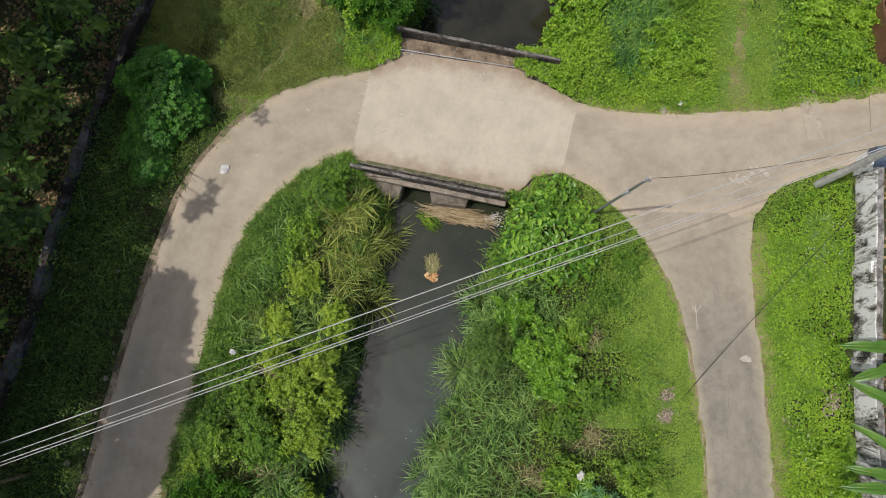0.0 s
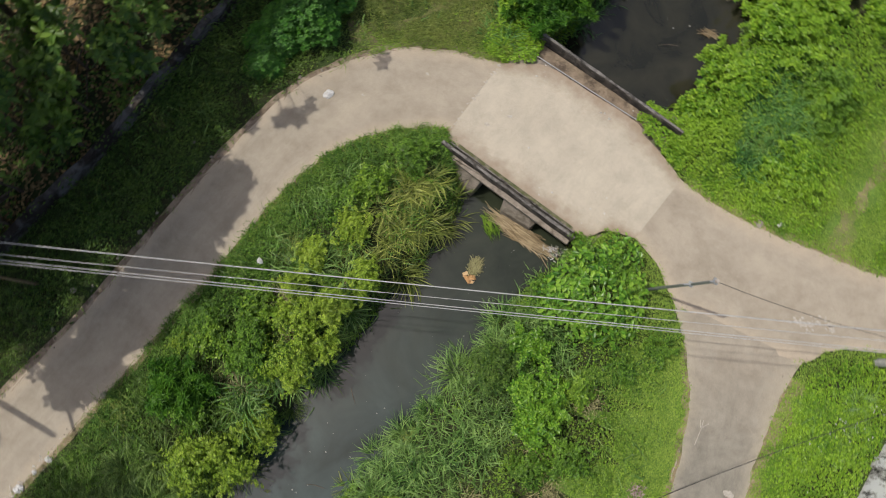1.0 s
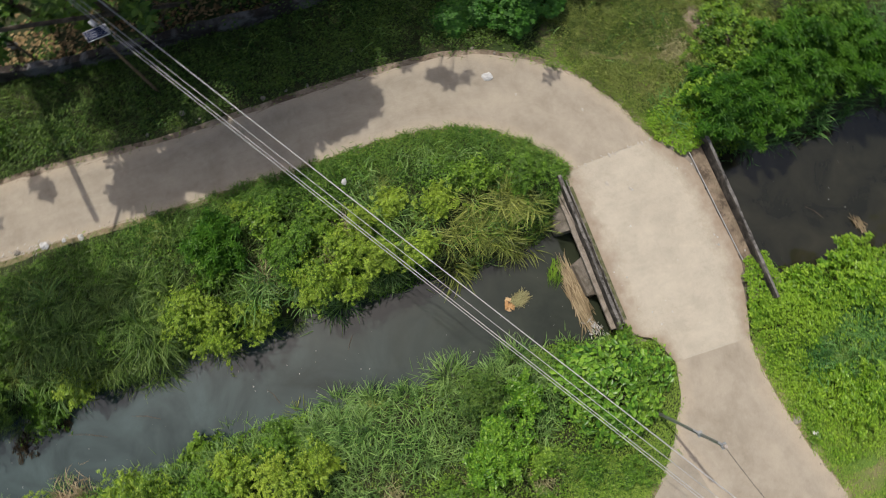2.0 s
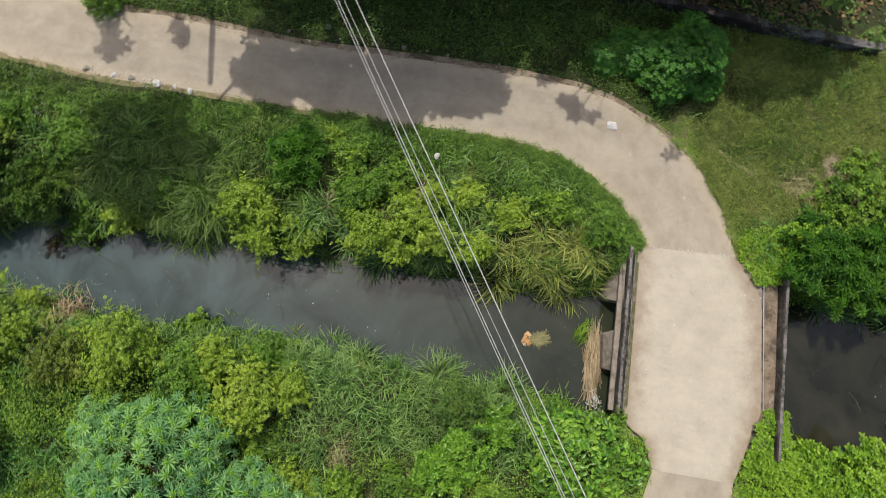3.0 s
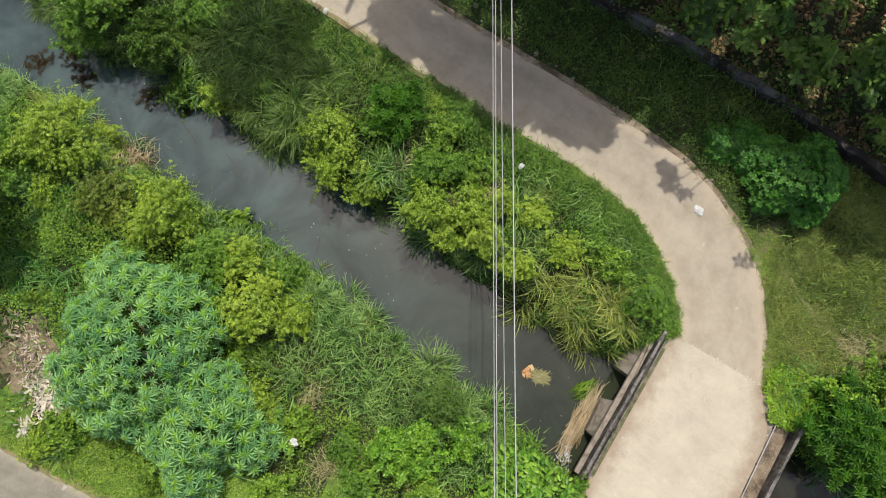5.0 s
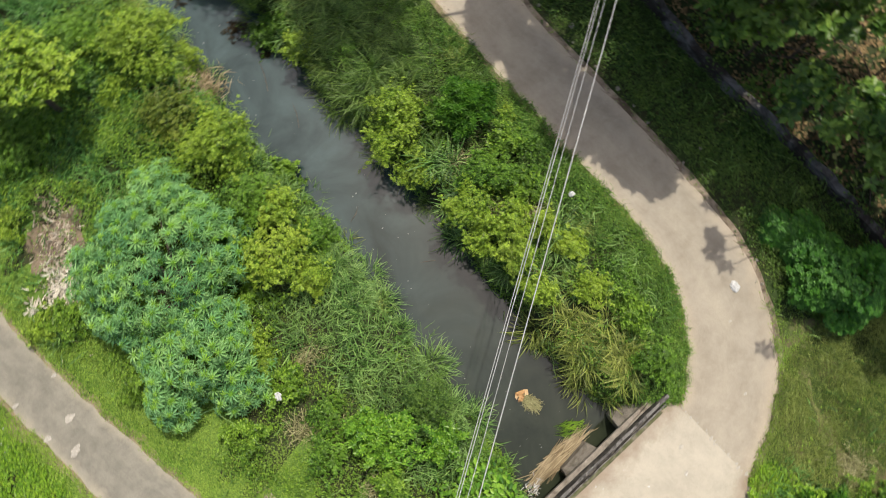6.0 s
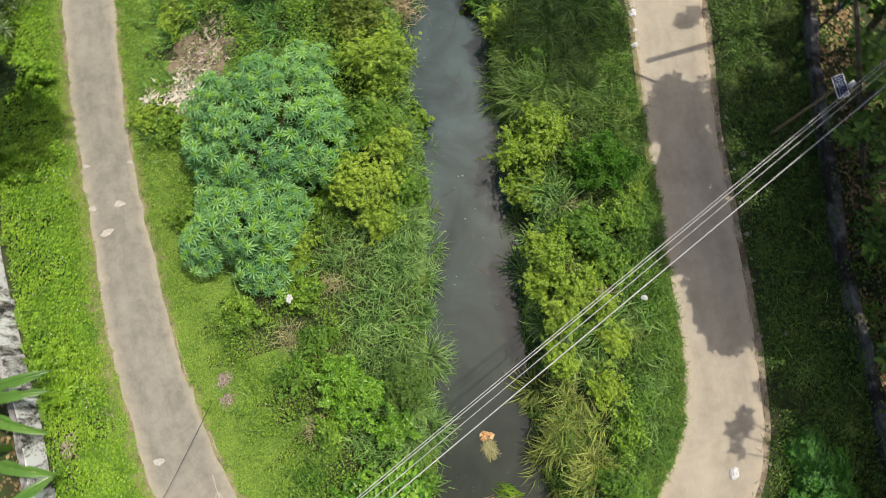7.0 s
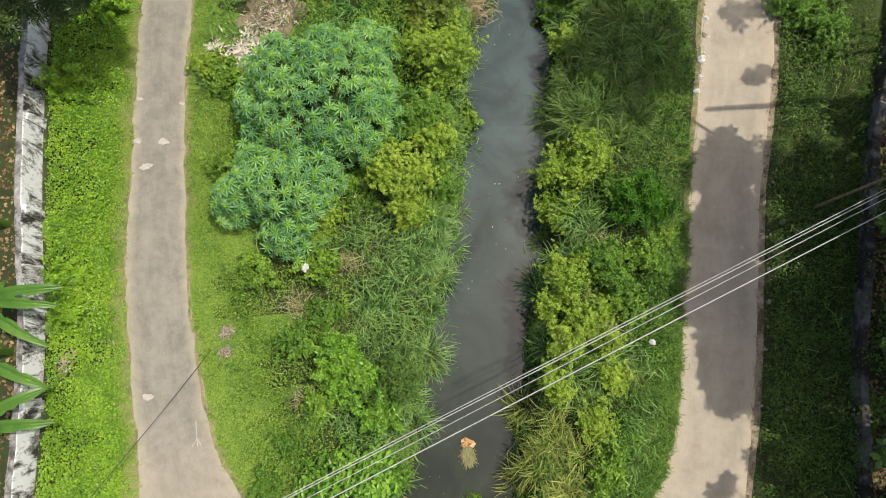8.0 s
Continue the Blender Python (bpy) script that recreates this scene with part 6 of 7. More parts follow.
def build_float():
    th = empty("floating_debris", (0.95, -3.4, WATER_Z), "orange foam slab with dead grass floating in the canal", "debris")
    foam = speckled("orange_foam", (0.40, 0.20, 0.06), (0.66, 0.42, 0.20), 9, 0.9, 40, 0.7, (0.26, 0.13, 0.05), 0.8)
    pale = speckled("broken_foam", (0.48, 0.30, 0.13), (0.74, 0.55, 0.32), 9, 0.9, 40, 0.6)
    for name, mat, size, at, turn in (("foam_slab", foam, (0.36, 0.11, 0.09), (0.02, 0.34, 0.03), -24), ("foam_slab", foam, (0.20, 0.15, 0.08), (-0.08, 0.22, 0.03), 30), ("foam_chunk", pale, (0.15, 0.10, 0.08), (0.14, 0.24, 0.04), 55), ("foam_chunk", pale, (0.10, 0.08, 0.07), (-0.17, 0.36, 0.03), 10)):
        bm = bmesh.new()
        box(bm, size, at, 0.02, (0, 0, turn))
        for q in bm.verts:
            q.co += Vector((noise.noise(q.co * 13), noise.noise(q.co * 13 + Vector((2, 7, 4))), 0.4 * noise.noise(q.co * 9))) * 0.07
        part(name, bm, mat, th)
    gr = straw("dead_grass", 190, (0, -0.10), 0.26, 0.17, 100, 0.0, 0.12, 0.42, PALESTALK, "matted dead grass", "", 0.008, spread=0.5)
    gr.parent = th
    for key in ("kind", "category"):
        if key in gr:
            del gr[key]
    return th


build_float().scale = (1.25, 1.25, 1.1)


def build_water_bits():
    """Brown sprigs imitating dark shrub reflections on the water by the shaded bank, and scum specks."""
    brown = leafy("reflection_brown", (0.012, 0.010, 0.005), (0.045, 0.033, 0.014), (0.085, 0.060, 0.026), 0.5, 0.05)
    for x, y, r in ((3.3, 18.2, 0.42), (3.05, 20.2, 0.5), (4.0, 19.1, 0.6), (3.8, 15.4, 0.45), (4.1, 13.9, 0.3)):
        n = int(130 * r)
        a, q = rng.uniform(0, math.tau, n), 1.25 * r * rng.random(n)
        P = np.stack([x + q * np.cos(a), y + q * np.sin(a), np.full(n, WATER_Z + 0.004) + 0.05 * rng.random(n)], 1)
        stuff("sunk_weed", strew(SPRIG, P, tilted(n, 0.5), rng.uniform(0.06, 0.15, n)), brown, "brown sprigs standing in for dark shrub reflections on the canal", "water weed")
    n = 90
    y = rng.uniform(-20, 17, n)
    x = np.interp(y, CANAL_Y, CANAL_X) + rng.uniform(-0.8, 0.8, n) * np.interp(y, CANAL_Y, CANAL_W)
    keep = (y < -12.6) | (y > -5.0)
    P = np.stack([x, y, np.full(n, WATER_Z + 0.004)], 1)[keep]
    stuff("water_specks", strew((np.array([(1, 0, 0), (-0.5, 0.8, 0), (-0.5, -0.8, 0), (0.1, 0, 0.5)]), tri([(0, 1, 3), (1, 2, 3), (2, 0, 3)])), P, tilted(len(P), 0.1), 0.008 + 0.03 * rng.random(len(P)) ** 3), WHITESCUM, "pale scraps and foam floating on the canal", "litter")
    for x, y, ln, a in ((3.2, 13.2, 1.5, 62), (2.9, 11.0, 1.1, 60), (1.6, 6.4, 0.7, 20), (2.2, 3.0, 0.6, 140), (-0.9, -15.4, 0.8, 30)):
        bm = bmesh.new()
        c, s = math.cos(radians(a)) * ln / 2, math.sin(radians(a)) * ln / 2
        tube(bm, [(-c, -s, 0), (0.05, -0.03, 0.01), (c, s, 0)], [0.012, 0.014, 0.006], 5)
        me = bpy.data.meshes.new("floating_stick")
        bm.to_mesh(me)
        bm.free()
        me.materials.append(BARK)
        ob = new("floating_stick", me)
        ob.location = (x, y, WATER_Z + 0.004)
        tagged(ob, "thin dark stick floating on the murky canal", "stick", "sticks floating on the canal")
    # brown reeds on the bank
    n = 260
    u, v = 1.2 + rng.normal(0, 0.4, n), 14.3 + rng.normal(0, 0.35, n)
    P = np.stack([u, v, np.maximum(ground_z(u, v), WATER_Z)], 1)
    stuff("brown_reeds", strew(arch(24, 0.03), P, tilted(n, 0.8), rng.uniform(0.5, 1.0, n)), DRYSTALK, "clump of dead brown reeds leaning over the water", "grass")


WHITESCUM = speckled("scum_scrap", (0.45, 0.44, 0.40), (0.66, 0.65, 0.60), 6, 0.6, 30, 0.2)
build_water_bits()

WHITE = speckled("dirty_white_plastic", (0.42, 0.42, 0.40), (0.68, 0.68, 0.66), 6, 0.6, 30, 0.3)
STONE = speckled("pale_stone", (0.20, 0.18, 0.145), (0.40, 0.36, 0.30), 6, 0.9, 30, 0.6)


def lump(name, at, size, mat, label, category, seed, flat=0.5, group=""):
    """A crumpled or broken lump lying on the ground."""
    bm = bmesh.new()
    bmesh.ops.create_icosphere(bm, subdivisions=3, radius=1)
    for v in bm.verts:
        k = 1 + 0.45 * noise.noise(v.co * 1.3 + Vector((seed * 3.1, 0, 0))) + 0.25 * noise.noise(v.co * 3.7 + Vector((0, seed * 1.7, 0)))
        v.co = Vector((v.co.x * size * k, v.co.y * size * k * 0.8, max(-0.3, v.co.z) * size * flat * k))
    bm.transform(pose(0, 0, 0, 0, 0, seed * 77 % 360))
    me = bpy.data.meshes.new(name)
    bmesh.ops.recalc_face_normals(bm, faces=bm.faces)
    bm.to_mesh(me)
    bm.free()
    me.materials.append(mat)
    ob = new(name, me)
    ob.location = (at[0], at[1], at[2] if len(at) > 2 else 0.04 + 0.25 * size * flat)
    return tagged(ob, label, category, group)


lump("plastic_sheet", (9.01, -5.93), 0.2, WHITE, "crumpled white plastic sheet on the lane", "litter", 1, 0.35)
lump("cloth_scrap", (-6.99, -10.2), 0.16, STONE, "faded crumpled scrap on the lane's grassy edge", "litter", 4, 0.35)
lump("paper_scrap", (-7.6, -10.5, 0.12), 0.11, WHITE, "white crumpled paper in the verge grass", "litter", 5, 0.5)
lump("paper_scrap", (-12.55, -11.55, 0.12), 0.08, STONE, "pale crumpled paper in the verge grass", "litter", 6, 0.5)
lump("plastic_bag", (7.3, 0.62, 0.85), 0.11, WHITE, "white plastic bag caught in bank weeds", "litter", 2, 0.6)
lump("plastic_bag", (-4.88, 3.23, 0.95), 0.15, WHITE, "white plastic bag lying among weeds", "litter", 3, 0.6)
for _i, (_x, _y, _s) in enumerate([(10.0, 11.5, 0.16), (10.5, 14.3, 0.14), (9.75, 10.2, 0.12), (9.45, 7.45, 0.14), (9.9, 10.8, 0.08), (10.2, 12.5, 0.12), (10.3, 13.2, 0.1), (9.0, 16.4, 0.2)]):
    lump("litter_lump", (_x, _y), _s, WHITE if _i % 2 == 0 else STONE, "pale lump of dumped litter at the lane edge", "litter", 10 + _i, 0.5, "litter lumps along the lane")
for _i, (_x, _y, _s) in enumerate([(11.85, 2.1, 0.16), (12.6, 5.1, 0.2), (10.3, -5.9, 0.12), (12.2, -1.7, 0.13), (11.75, 1.2, 0.1), (11.6, 0.4, 0.12), (11.95, 3.3, 0.1), (12.35, 6.6, 0.14), (11.3, -1.6, 0.1), (9.75, -6.6, 0.1), (12.1, 4.6, 0.09), (11.4, -2.4, 0.09)]):
    lump("stone", (_x, _y), 0.6 * _s, STONE, "rough pale stone at the lane's dirt edge", "stone", 30 + _i, 0.6, "stones along the lane")


def flat_patch(name, at, size, mat, label, seed, z=0.058, category="patch", group=""):
    """A thin irregular skim of cement or paint."""
    bm = bmesh.new()
    ring = [Vector((math.cos(a), math.sin(a), 0)) for a in np.linspace(0, math.tau, 28, endpoint=False)]
    pts = [Vector((p.x * 1.25, p.y * 0.8, 0)) * size * (1 + 0.6 * noise.noise(p * 1.2 + Vector((seed, 0, 0))) + 0.14 * noise.noise(p * 3.5 + Vector((0, seed, 0)))) for p in ring]
    lo, hi = [bm.verts.new(p) for p in pts], [bm.verts.new(p * 0.93 + Vector((0, 0, 0.006))) for p in pts]
    bm.faces.new(hi)
    for i in range(28):
        bm.faces.new((lo[i], lo[(i + 1) % 28], hi[(i + 1) % 28], hi[i]))
    me = bpy.data.meshes.new(name)
    bm.to_mesh(me)
    bm.free()
    me.materials.append(mat)
    ob = new(name, me)
    ob.location = (at[0], at[1], z - 0.012 + 0.0007 * (seed % 23))
    return tagged(ob, label, category, group)


CEMENT = speckled("spilt_cement", (0.36, 0.33, 0.28), (0.52, 0.48, 0.41), 7, 0.9, 40, 0.3)
for _i, (_x, _y, _s) in enumerate([(-11.2, 7.2, 0.17), (-10.5, -1.3, 0.15), (-10.0, 9.7, 0.08), (-11.65, 9.9, 0.1), (-11.6, 8.2, 0.12), (-10.6, 8.2, 0.16), (2.8, -8.8, 0.07), (3.35, -8.1, 0.08), (6.3, -8.6, 0.06), (-2.0, -8.2, 0.05), (7.9, -6.6, 0.05)]):
    flat_patch("cement_patch", (_x, _y), _s, CEMENT, "pale spilt cement patch on the lane", 60 + _i, group="cement patches on the lanes")


_r = np.random.default_rng(41)
for _i in range(34):
    _u, _v = _r.normal(0, 0.45), _r.normal(0, 0.20)
    flat_patch("cement_splash", (-10.25 + _u + 0.3 * _v, -7.95 + 0.25 * _u + _v), 0.025 + 0.10 * _r.random() ** 2.5, CEMENT, "pale splash of spilt cement on the lane", 90 + _i, group="cement splashes at the junction")


def build_scratch():
    """A forked pale scrape on the lane."""
    bm = bmesh.new()
    for p in ([(-8.72, -2.35), (-8.68, -2.7), (-8.62, -3.0)], [(-8.68, -2.75), (-8.82, -2.98)], [(-8.66, -2.72), (-8.52, -2.95)], [(-8.72, -2.35), (-8.75, -2.1)]):
        tube(bm, [(x, y, 0.045) for x, y in p], 0.018, 5)
    me = bpy.data.meshes.new("scrape")
    bm.to_mesh(me)
    bm.free()
    me.materials.append(CEMENT)
    tagged(new("scrape", me), "forked pale cement scrape on the lane", "patch")


build_scratch()


def build_rubbish():
    """Heap of dry wood and husks at the lawn's end, and pinkish scraps on the lawn."""
    def shards(name, n, cx, cy, sx, sy, lo, hi, mat, label, z=0.0):
        u, v = rng.normal(0, sx, n), rng.normal(0, sy, n)
        x, y = cx + u * 0.75 + v * (0.6 if cx < 0 else 0.18), cy + u * -0.25 + v
        P = np.stack([x, y, z + 0.04 + 0.22 * rng.random(n) * np.exp(-(u / sx) ** 2 - (v / sy) ** 2)], 1)
        quad = (np.array([(-0.5, -0.08, 0), (0.5, -0.06, 0.03), (0.45, 0.08, 0.0), (-0.5, 0.07, 0.05), (-0.5, -0.08, -0.03), (0.5, -0.06, 0.0), (0.45, 0.08, -0.03), (-0.5, 0.07, 0.02)]), tri([(0, 1, 2), (0, 2, 3), (4, 6, 5), (4, 7, 6), (0, 4, 1), (1, 4, 5), (2, 6, 3), (3, 6, 7), (0, 3, 4), (4, 3, 7), (1, 5, 2), (2, 5, 6)]))
        stuff(name, strew(quad, P, tilted(n, 0.7), rng.uniform(lo, hi, n)), mat, label, "rubbish")
    flat_patch("bare_earth", (-6.8, 13.3), 1.05, DIRT, "bare brown earth under the rubbish heap", 91, 0.04)
    shards("rubbish_heap", 640, -6.9, 13.0, 0.55, 1.05, 0.07, 0.36, leafy("dry_wood_scrap", (0.09, 0.06, 0.04), (0.36, 0.28, 0.20), (0.70, 0.62, 0.50), 0.9, 0.05), "heap of dry wood scraps and husks dumped on the grass")
    shards("husk_scatter", 210, -7.7, 11.9, 0.45, 0.75, 0.16, 0.62, leafy("pale_husk", (0.30, 0.25, 0.18), (0.60, 0.54, 0.43), (0.80, 0.76, 0.66), 0.8, 0.1), "pale dry husks and leaf sheaths scattered on the grass")
    shards("husk_scatter", 34, -8.9, 11.9, 0.25, 0.3, 0.12, 0.5, bpy.data.materials["pale_husk"], "pale husks lying apart from the heap")
    shards("lane_scraps", 70, 10.1, 11.6, 0.16, 1.3, 0.04, 0.16, WHITESCUM, "pale paper and plastic scraps along the lane edge", 0.0)
    shards("bank_rubbish", 60, 8.7, 16.1, 0.22, 0.3, 0.06, 0.2, leafy("faded_litter", (0.18, 0.13, 0.12), (0.5, 0.46, 0.45), (0.72, 0.72, 0.72), 0.6, 0.1), "dumped faded litter lying in the bank weeds", 0.2)
    flat_patch("bare_earth", (7.7, -14.2), 0.5, REDDIRT, "bare reddish earth among the rough grass", 92, 0.045)
    pink = leafy("pinkish_scrap", (0.14, 0.09, 0.08), (0.36, 0.25, 0.22), (0.55, 0.45, 0.42), 0.9, 0.05)
    shards("scrap_patch", 130, -7.8, 1.0, 0.15, 0.15, 0.05, 0.16, pink, "pinkish scraps lying on the lawn", 0.07)
    shards("scrap_patch", 110, -7.8, 0.3, 0.15, 0.13, 0.05, 0.16, pink, "pinkish scraps lying on the lawn beside the cable", 0.07)
    shards("wall_litter", 90, -13.5, -0.1, 0.28, 0.2, 0.06, 0.2, pink, "pale rubbish scraps in the creepers near the white wall", 0.15)
    shards("lane_litter", 40, -12.1, 0.7, 0.2, 0.08, 0.05, 0.14, pink, "pale scraps at the grey lane's edge", 0.03)
    shards("bridge_litter", 60, -1.3, -5.6, 0.22, 0.16, 0.06, 0.2, leafy("mixed_litter", (0.25, 0.22, 0.20), (0.6, 0.6, 0.6), (0.75, 0.75, 0.75), 0.6, 0.1), "mixed bright litter washed up beside the pier", -1.4)


build_rubbish()
straw("bank_driftwood", 60, (-2.3, -19.2), 0.9, 0.45, 60, WATER_Z + 0.25, 0.3, 1.0, DRYSTALK, "washed-up stalks and sticks below the far bank", "debris")
straw("stalk_raft_small", 26, (-2.0, -16.7), 0.3, 0.14, 15, WATER_Z + 0.02, 0.25, 0.7, DRYSTALK, "small raft of dead stalks floating near the bank", "debris")
for _i, (_x, _y, _z, _s) in enumerate([(-1.9, -20.0, -1.2, 0.17), (-2.2, -19.4, -1.2, 0.12), (-2.7, -19.5, -0.9, 0.15), (-1.7, -18.9, -1.42, 0.07), (-2.5, -18.7, -1.2, 0.09)]):
    lump("bank_litter", (_x, _y, _z), _s, STONE, "dirty plastic litter washed up on the far bank", "litter", 50 + _i, 0.5, "litter on the far bank")
_r = np.random.default_rng(77)
_q = np.column_stack([_r.uniform(-2.6, 4.0, 46), np.where(_r.random(46) < 0.5, _r.normal(-11.0, 0.22, 46), np.where(_r.random(46) < 0.6, _r.normal(-7.0, 0.2, 46), _r.uniform(-10.5, -7.2, 46))), np.full(46, 0.062)])
stuff("deck_specks", strew((np.array([(1, 0, 0), (-0.5, 0.8, 0), (-0.5, -0.8, 0), (0.1, 0, 0.7)]), tri([(0, 1, 3), (1, 2, 3), (2, 0, 3)])), _q, tilted(46, 0.3), 0.012 + 0.05 * _r.random(46) ** 2), WHITE, "scattered white scraps on the bridge deck", "litter")


def build_crumbs():
    """Small stones and crumbs along lane edges, dry leaf litter beneath the plantation."""
    e = EDGE_PTS[(EDGE_PTS[:, 1] > -14) & (EDGE_PTS[:, 1] < 18) & (np.abs(EDGE_PTS[:, 0]) < 16)]
    k = rng.integers(0, len(e), 2600)
    P = np.column_stack([e[k] + rng.normal(0, 0.11, (2600, 2)), np.full(2600, 0.035)])
    ok = ~((np.abs(P[:, 0] - 0.7) < 3.9) & (P[:, 1] > -11.5) & (P[:, 1] < -6.4))
    P = P[ok]
    peb = (np.array([(1, 0, 0), (-0.5, 0.8, 0), (-0.5, -0.8, 0), (0.1, 0, 0.7)]), tri([(0, 1, 3), (1, 2, 3), (2, 0, 3)]))
    stuff("edge_gravel", strew(peb, P, tilted(len(P), 0.3), 0.010 + 0.038 * rng.random(len(P)) ** 4), STONE, "crumbs and small stones along the lane edges", "gravel")
    x, y = spots(60000, 11.5, 25, -20, 20, lambda x, y: (past_wall(x, y) > 0.2) * np.clip(2.2 * value_noise(x, y, 0.9, 71) - 0.45, 0.06, 1) * 0.8)
    P = np.column_stack([x, y, ground_z(x, y) + 0.02 + 0.05 * rng.random(len(x))])
    stuff("leaf_litter", strew(SMALL, P, tilted(len(P), 0.5), rng.uniform(0.10, 0.24, len(P))), DRY, "brown dry leaf litter under the plantation trees", "leaf litter")
    x, y = spots(30000, 11.8, 23, -18, 14, lambda x, y: (past_wall(x, y) > 0.15) * np.clip(2.4 * value_noise(x, y, 0.8, 72) - 0.9, 0, 1))
    P = np.column_stack([x, y, ground_z(x, y) + 0.05 + 0.30 * rng.random(len(x))])
    stuff("understory_weeds", strew(LEAF, P, tilted(len(P), 0.8), rng.uniform(0.09, 0.24, len(P))), TEAK, "dark leafy weeds growing under the plantation trees", "weeds")
    x, y = spots(9000, 11.8, 19, -16, 12, lambda x, y: (past_wall(x, y) > -0.45) * (past_wall(x, y) < 0.35) * np.clip(2.6 * value_noise(x, y, 0.7, 73) - 0.9, 0, 1))
    e = np.abs(past_wall(x, y))
    P = np.column_stack([x, y, np.where(e < 0.16, 0.66, 0.58 - 0.8 * (e - 0.16)) + 0.10 * rng.random(len(x))])
    stuff("wall_creeper", strew(LEAF, P, tilted(len(P), 0.9), rng.uniform(0.07, 0.17, len(P))), DEEP, "dark creepers draped over the low plantation wall", "weeds")
    x, y = spots(7000, -20, -14, -9, 18, lambda x, y: (past_wall(x, y) > 0.3) * 0.8)
    P = np.column_stack([x, y, ground_z(x, y) + 0.02])
    stuff("yard_litter", strew(SMALL, P, tilted(len(P), 0.5), rng.uniform(0.10, 0.22, len(P))), DRY, "brown dry leaf litter in the yard behind the white wall", "leaf litter")
    bm = bmesh.new()
    r = np.random.default_rng(8)
    for _ in range(70):
        a, ln = r.uniform(0, math.tau), r.uniform(0.6, 2.2)
        c = Vector((r.uniform(14.5, 20), r.uniform(-13, 8), r.uniform(0.1, 0.5)))
        if past_wall(np.array(c.x), np.array(c.y)) < 1.2:
            continue
        d = Vector((math.cos(a), math.sin(a), r.uniform(-0.05, 0.15))) * ln / 2
        tube(bm, [c - d, c + Vector((r.uniform(-0.1, 0.1), r.uniform(-0.1, 0.1), 0)), c + d], [0.03, 0.022, 0.01], 5)
    me = bpy.data.meshes.new("fallen_branches")
    bm.to_mesh(me)
    bm.free()
    me.materials.append(BARK)
    tagged(new("fallen_branches", me), "dead branches lying under the plantation trees", "branches", kind="stuff")


build_crumbs()


def build_flowers():
    """Tiny pale flowers and bits among the creepers by the white wall."""
    x, y = spots(420, -14.0, -11.9, -7, 10, lambda u, v: np.clip(3 * value_noise(u, v, 0.9, 81) - 1.2, 0, 1) * off_road(u, v, 0.5) * (past_wall(u, v) < -0.3))
    P = np.column_stack([x, y, ground_z(x, y) + 1.05 * mound(x, y) + 0.05])
    stuff("creeper_flowers", strew(fan(5, SMALL, 0.2), P, tilted(len(P), 0.4), rng.uniform(0.016, 0.034, len(P))), WHITE, "tiny pale flowers scattered among the creepers", "flowers")


build_flowers()


BROWNSHEET = speckled("brown_sheet", (0.11, 0.055, 0.03), (0.19, 0.10, 0.055), 2, 0.6, 30, 0.2)


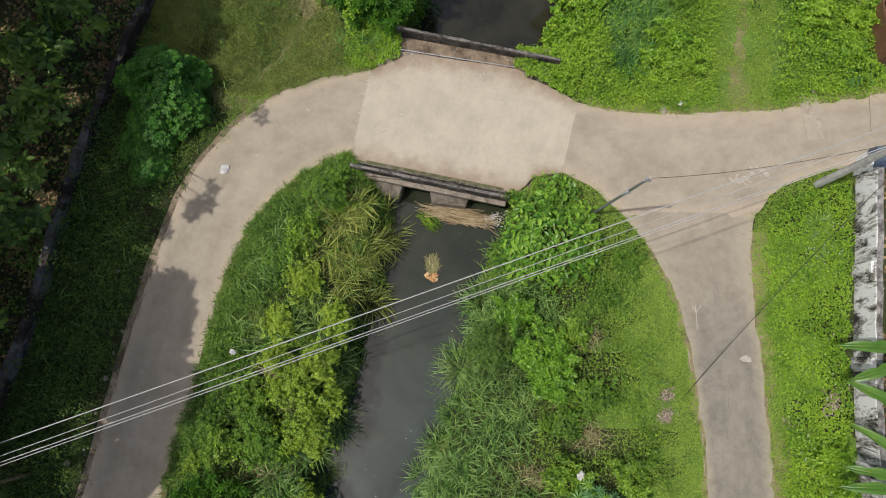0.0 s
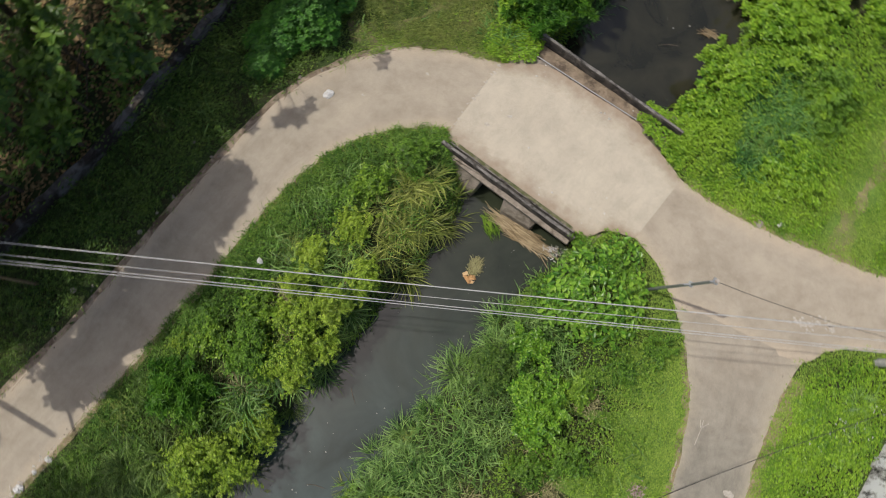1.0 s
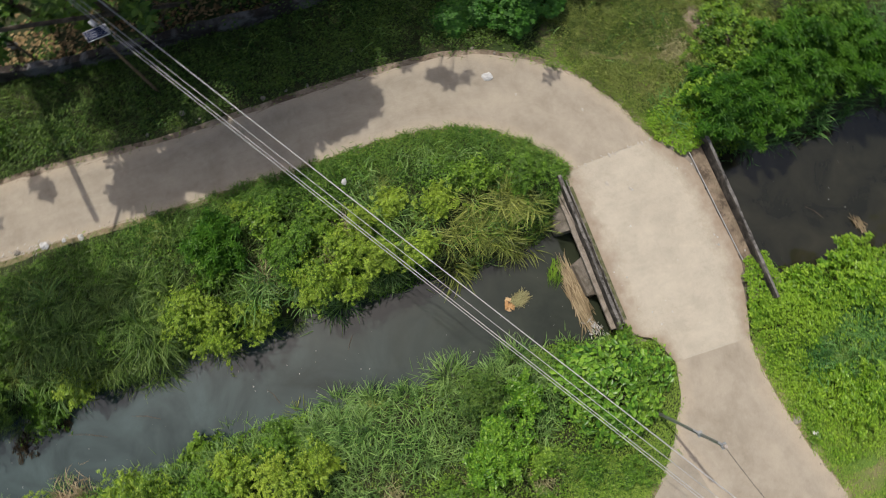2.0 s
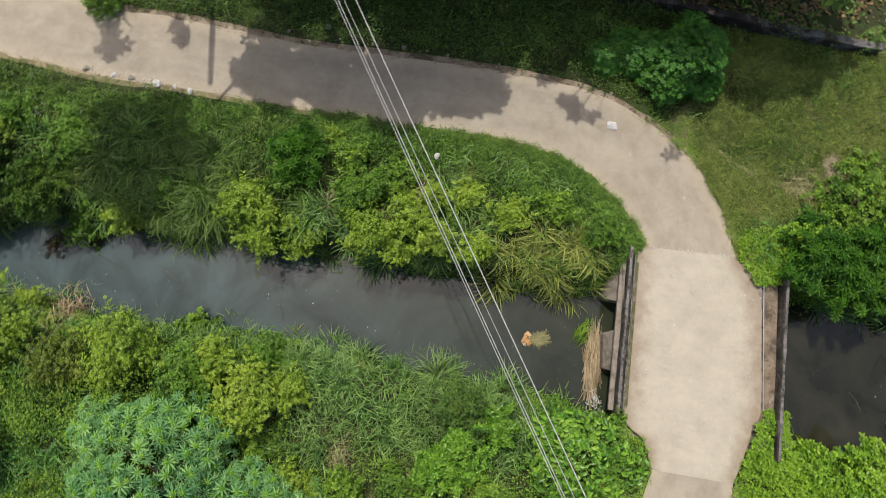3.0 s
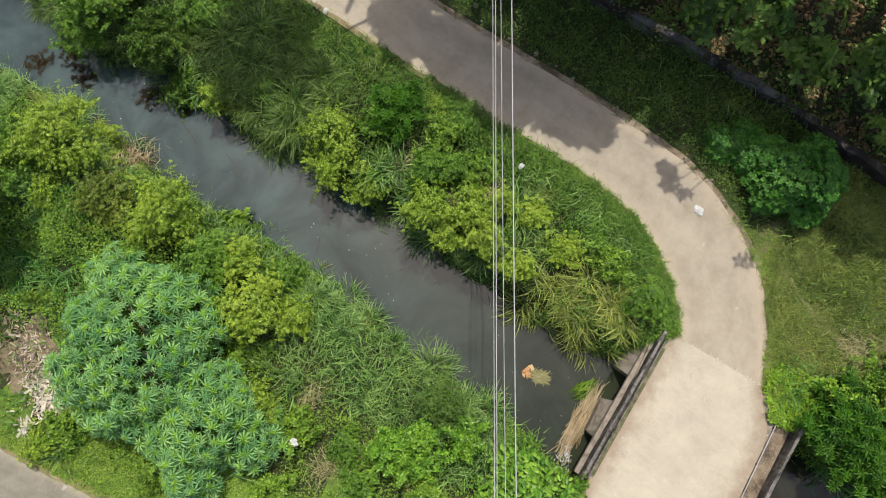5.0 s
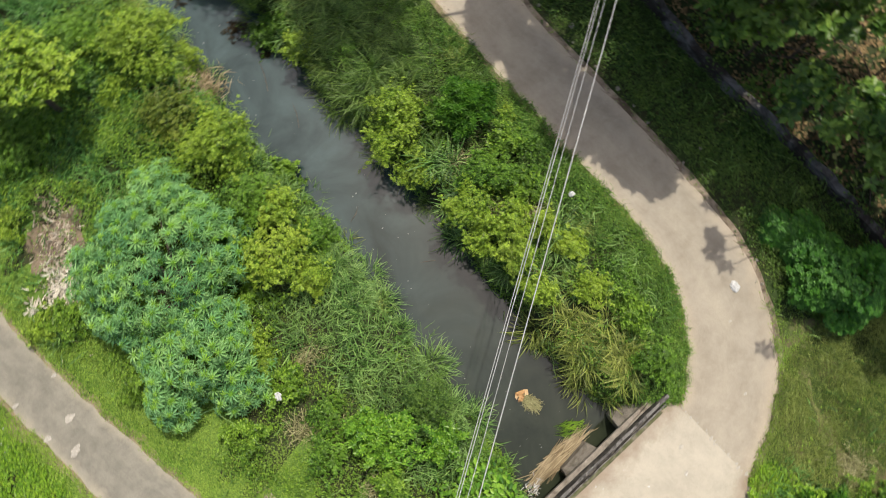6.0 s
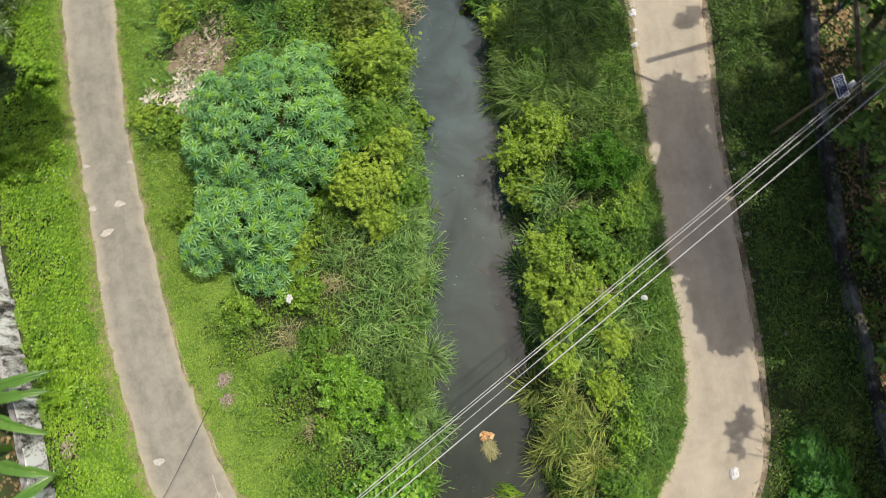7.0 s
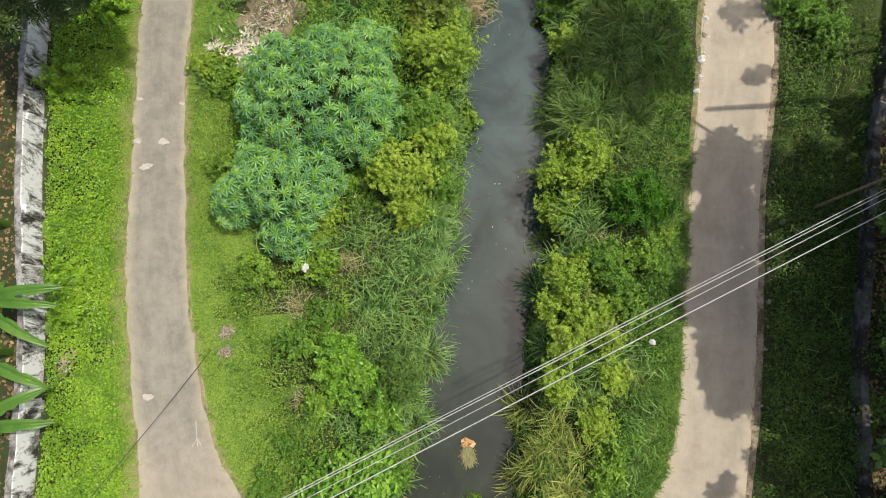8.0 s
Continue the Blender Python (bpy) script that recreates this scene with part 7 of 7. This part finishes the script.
def build_shed():
    """Brown sheet-metal roof corner beyond the main lane."""
    th = empty("shed", (-16.35, -14.25, 0), "low shed with a brown sheet-metal roof", "shed")
    bm = bmesh.new()
    n = 40
    rows = []
    for i in range(n + 1):
        u = -1.1 + 2.2 * i / n
        zz = 0.03 * math.sin(i * math.tau / 4)
        rows.append([bm.verts.new((v, u, 1.58 + 0.16 * v + zz + t)) for v, t in ((-2.0, 0), (2.0, 0), (2.0, -0.02), (-2.0, -0.02))])
    for p, q in zip(rows, rows[1:]):
        for k in range(4):
            bm.faces.new((p[k], p[(k + 1) % 4], q[(k + 1) % 4], q[k]))
    bm.transform(pose(0, 0, 0, 0, 0, 14))
    part("roof", bm, BROWNSHEET, th, "brown painted sheet roof")
    for sx, sy, lx, ly in ((0, -1.0, 3.6, 0.1), (0, 1.0, 3.6, 0.1), (-1.8, 0, 0.1, 1.9), (1.8, 0, 0.1, 1.9)):
        bm = bmesh.new()
        box(bm, (lx, ly, 1.3), (sx, sy, 0.63), 0.01, (0, 0, 0))
        bm.transform(pose(0, 0, 0, 0, 0, 14))
        part("wall", bm, BROWNSHEET, th)
    cn = empty("water_tank_slab", (-14.5, -15.85, 0), "pale concrete slab beside the shed", "slab")
    bm = bmesh.new()
    box(bm, (1.3, 1.3, 0.5), (0, 0, 0.2), 0.02, (0, 0, 14))
    part("block", bm, PALE, cn)


build_shed()
_t = new("strap_leaf_clump", tuft_mesh("strap_leaf_clump", 110, 1.25, BLADE, 0.2, 0.06))
_t.location = (-14.0, -12.75, 0)
tagged(_t, "clump of long strap leaves beside the shed", "grass")


def build_lane_marks():
    """A pale trench repair and a dark joint across the main lane."""
    for name, mat, size, at, turn, lab in (("trench_repair", speckled("old_repair", (0.36, 0.315, 0.245), (0.47, 0.42, 0.335), 3, 0.9, 40, 0.6, (0.33, 0.285, 0.22), 0.8), (0.62, 1.75, 0.02), (-12.55, -10.55, 0.042), 12, "pale concrete trench repair across the lane"),
                                           ("lane_joint", GRIME, (0.016, 2.2, 0.012), (-14.7, -11.2, 0.045), 2, "dark joint across the concrete lane")):
        bm = bmesh.new()
        box(bm, size, (0, 0, 0), 0.004)
        for v in bm.verts:
            v.co += Vector((noise.noise(v.co * 4) * 0.06, 0, 0))
        me = bpy.data.meshes.new(name)
        bm.to_mesh(me)
        bm.free()
        me.materials.append(mat)
        ob = new(name, me)
        ob.matrix_world = pose(*at, 0, 0, turn)
        tagged(ob, lab, "patch")


build_lane_marks()


def build_seam():
    """Chipped mortar along the joint between the lane and the bridge deck."""
    r = np.random.default_rng(52)
    for k in range(26):
        t = r.random()
        x, y = 4.19 + 0.2 * t, -10.35 + 3.05 * t
        flat_patch("seam_chip", (x + r.normal(0, 0.03), y), 0.02 + 0.05 * r.random() ** 2, CEMENT, "pale mortar chip along the deck joint", 140 + k, 0.066, group="mortar chips along the deck joint")


build_seam()
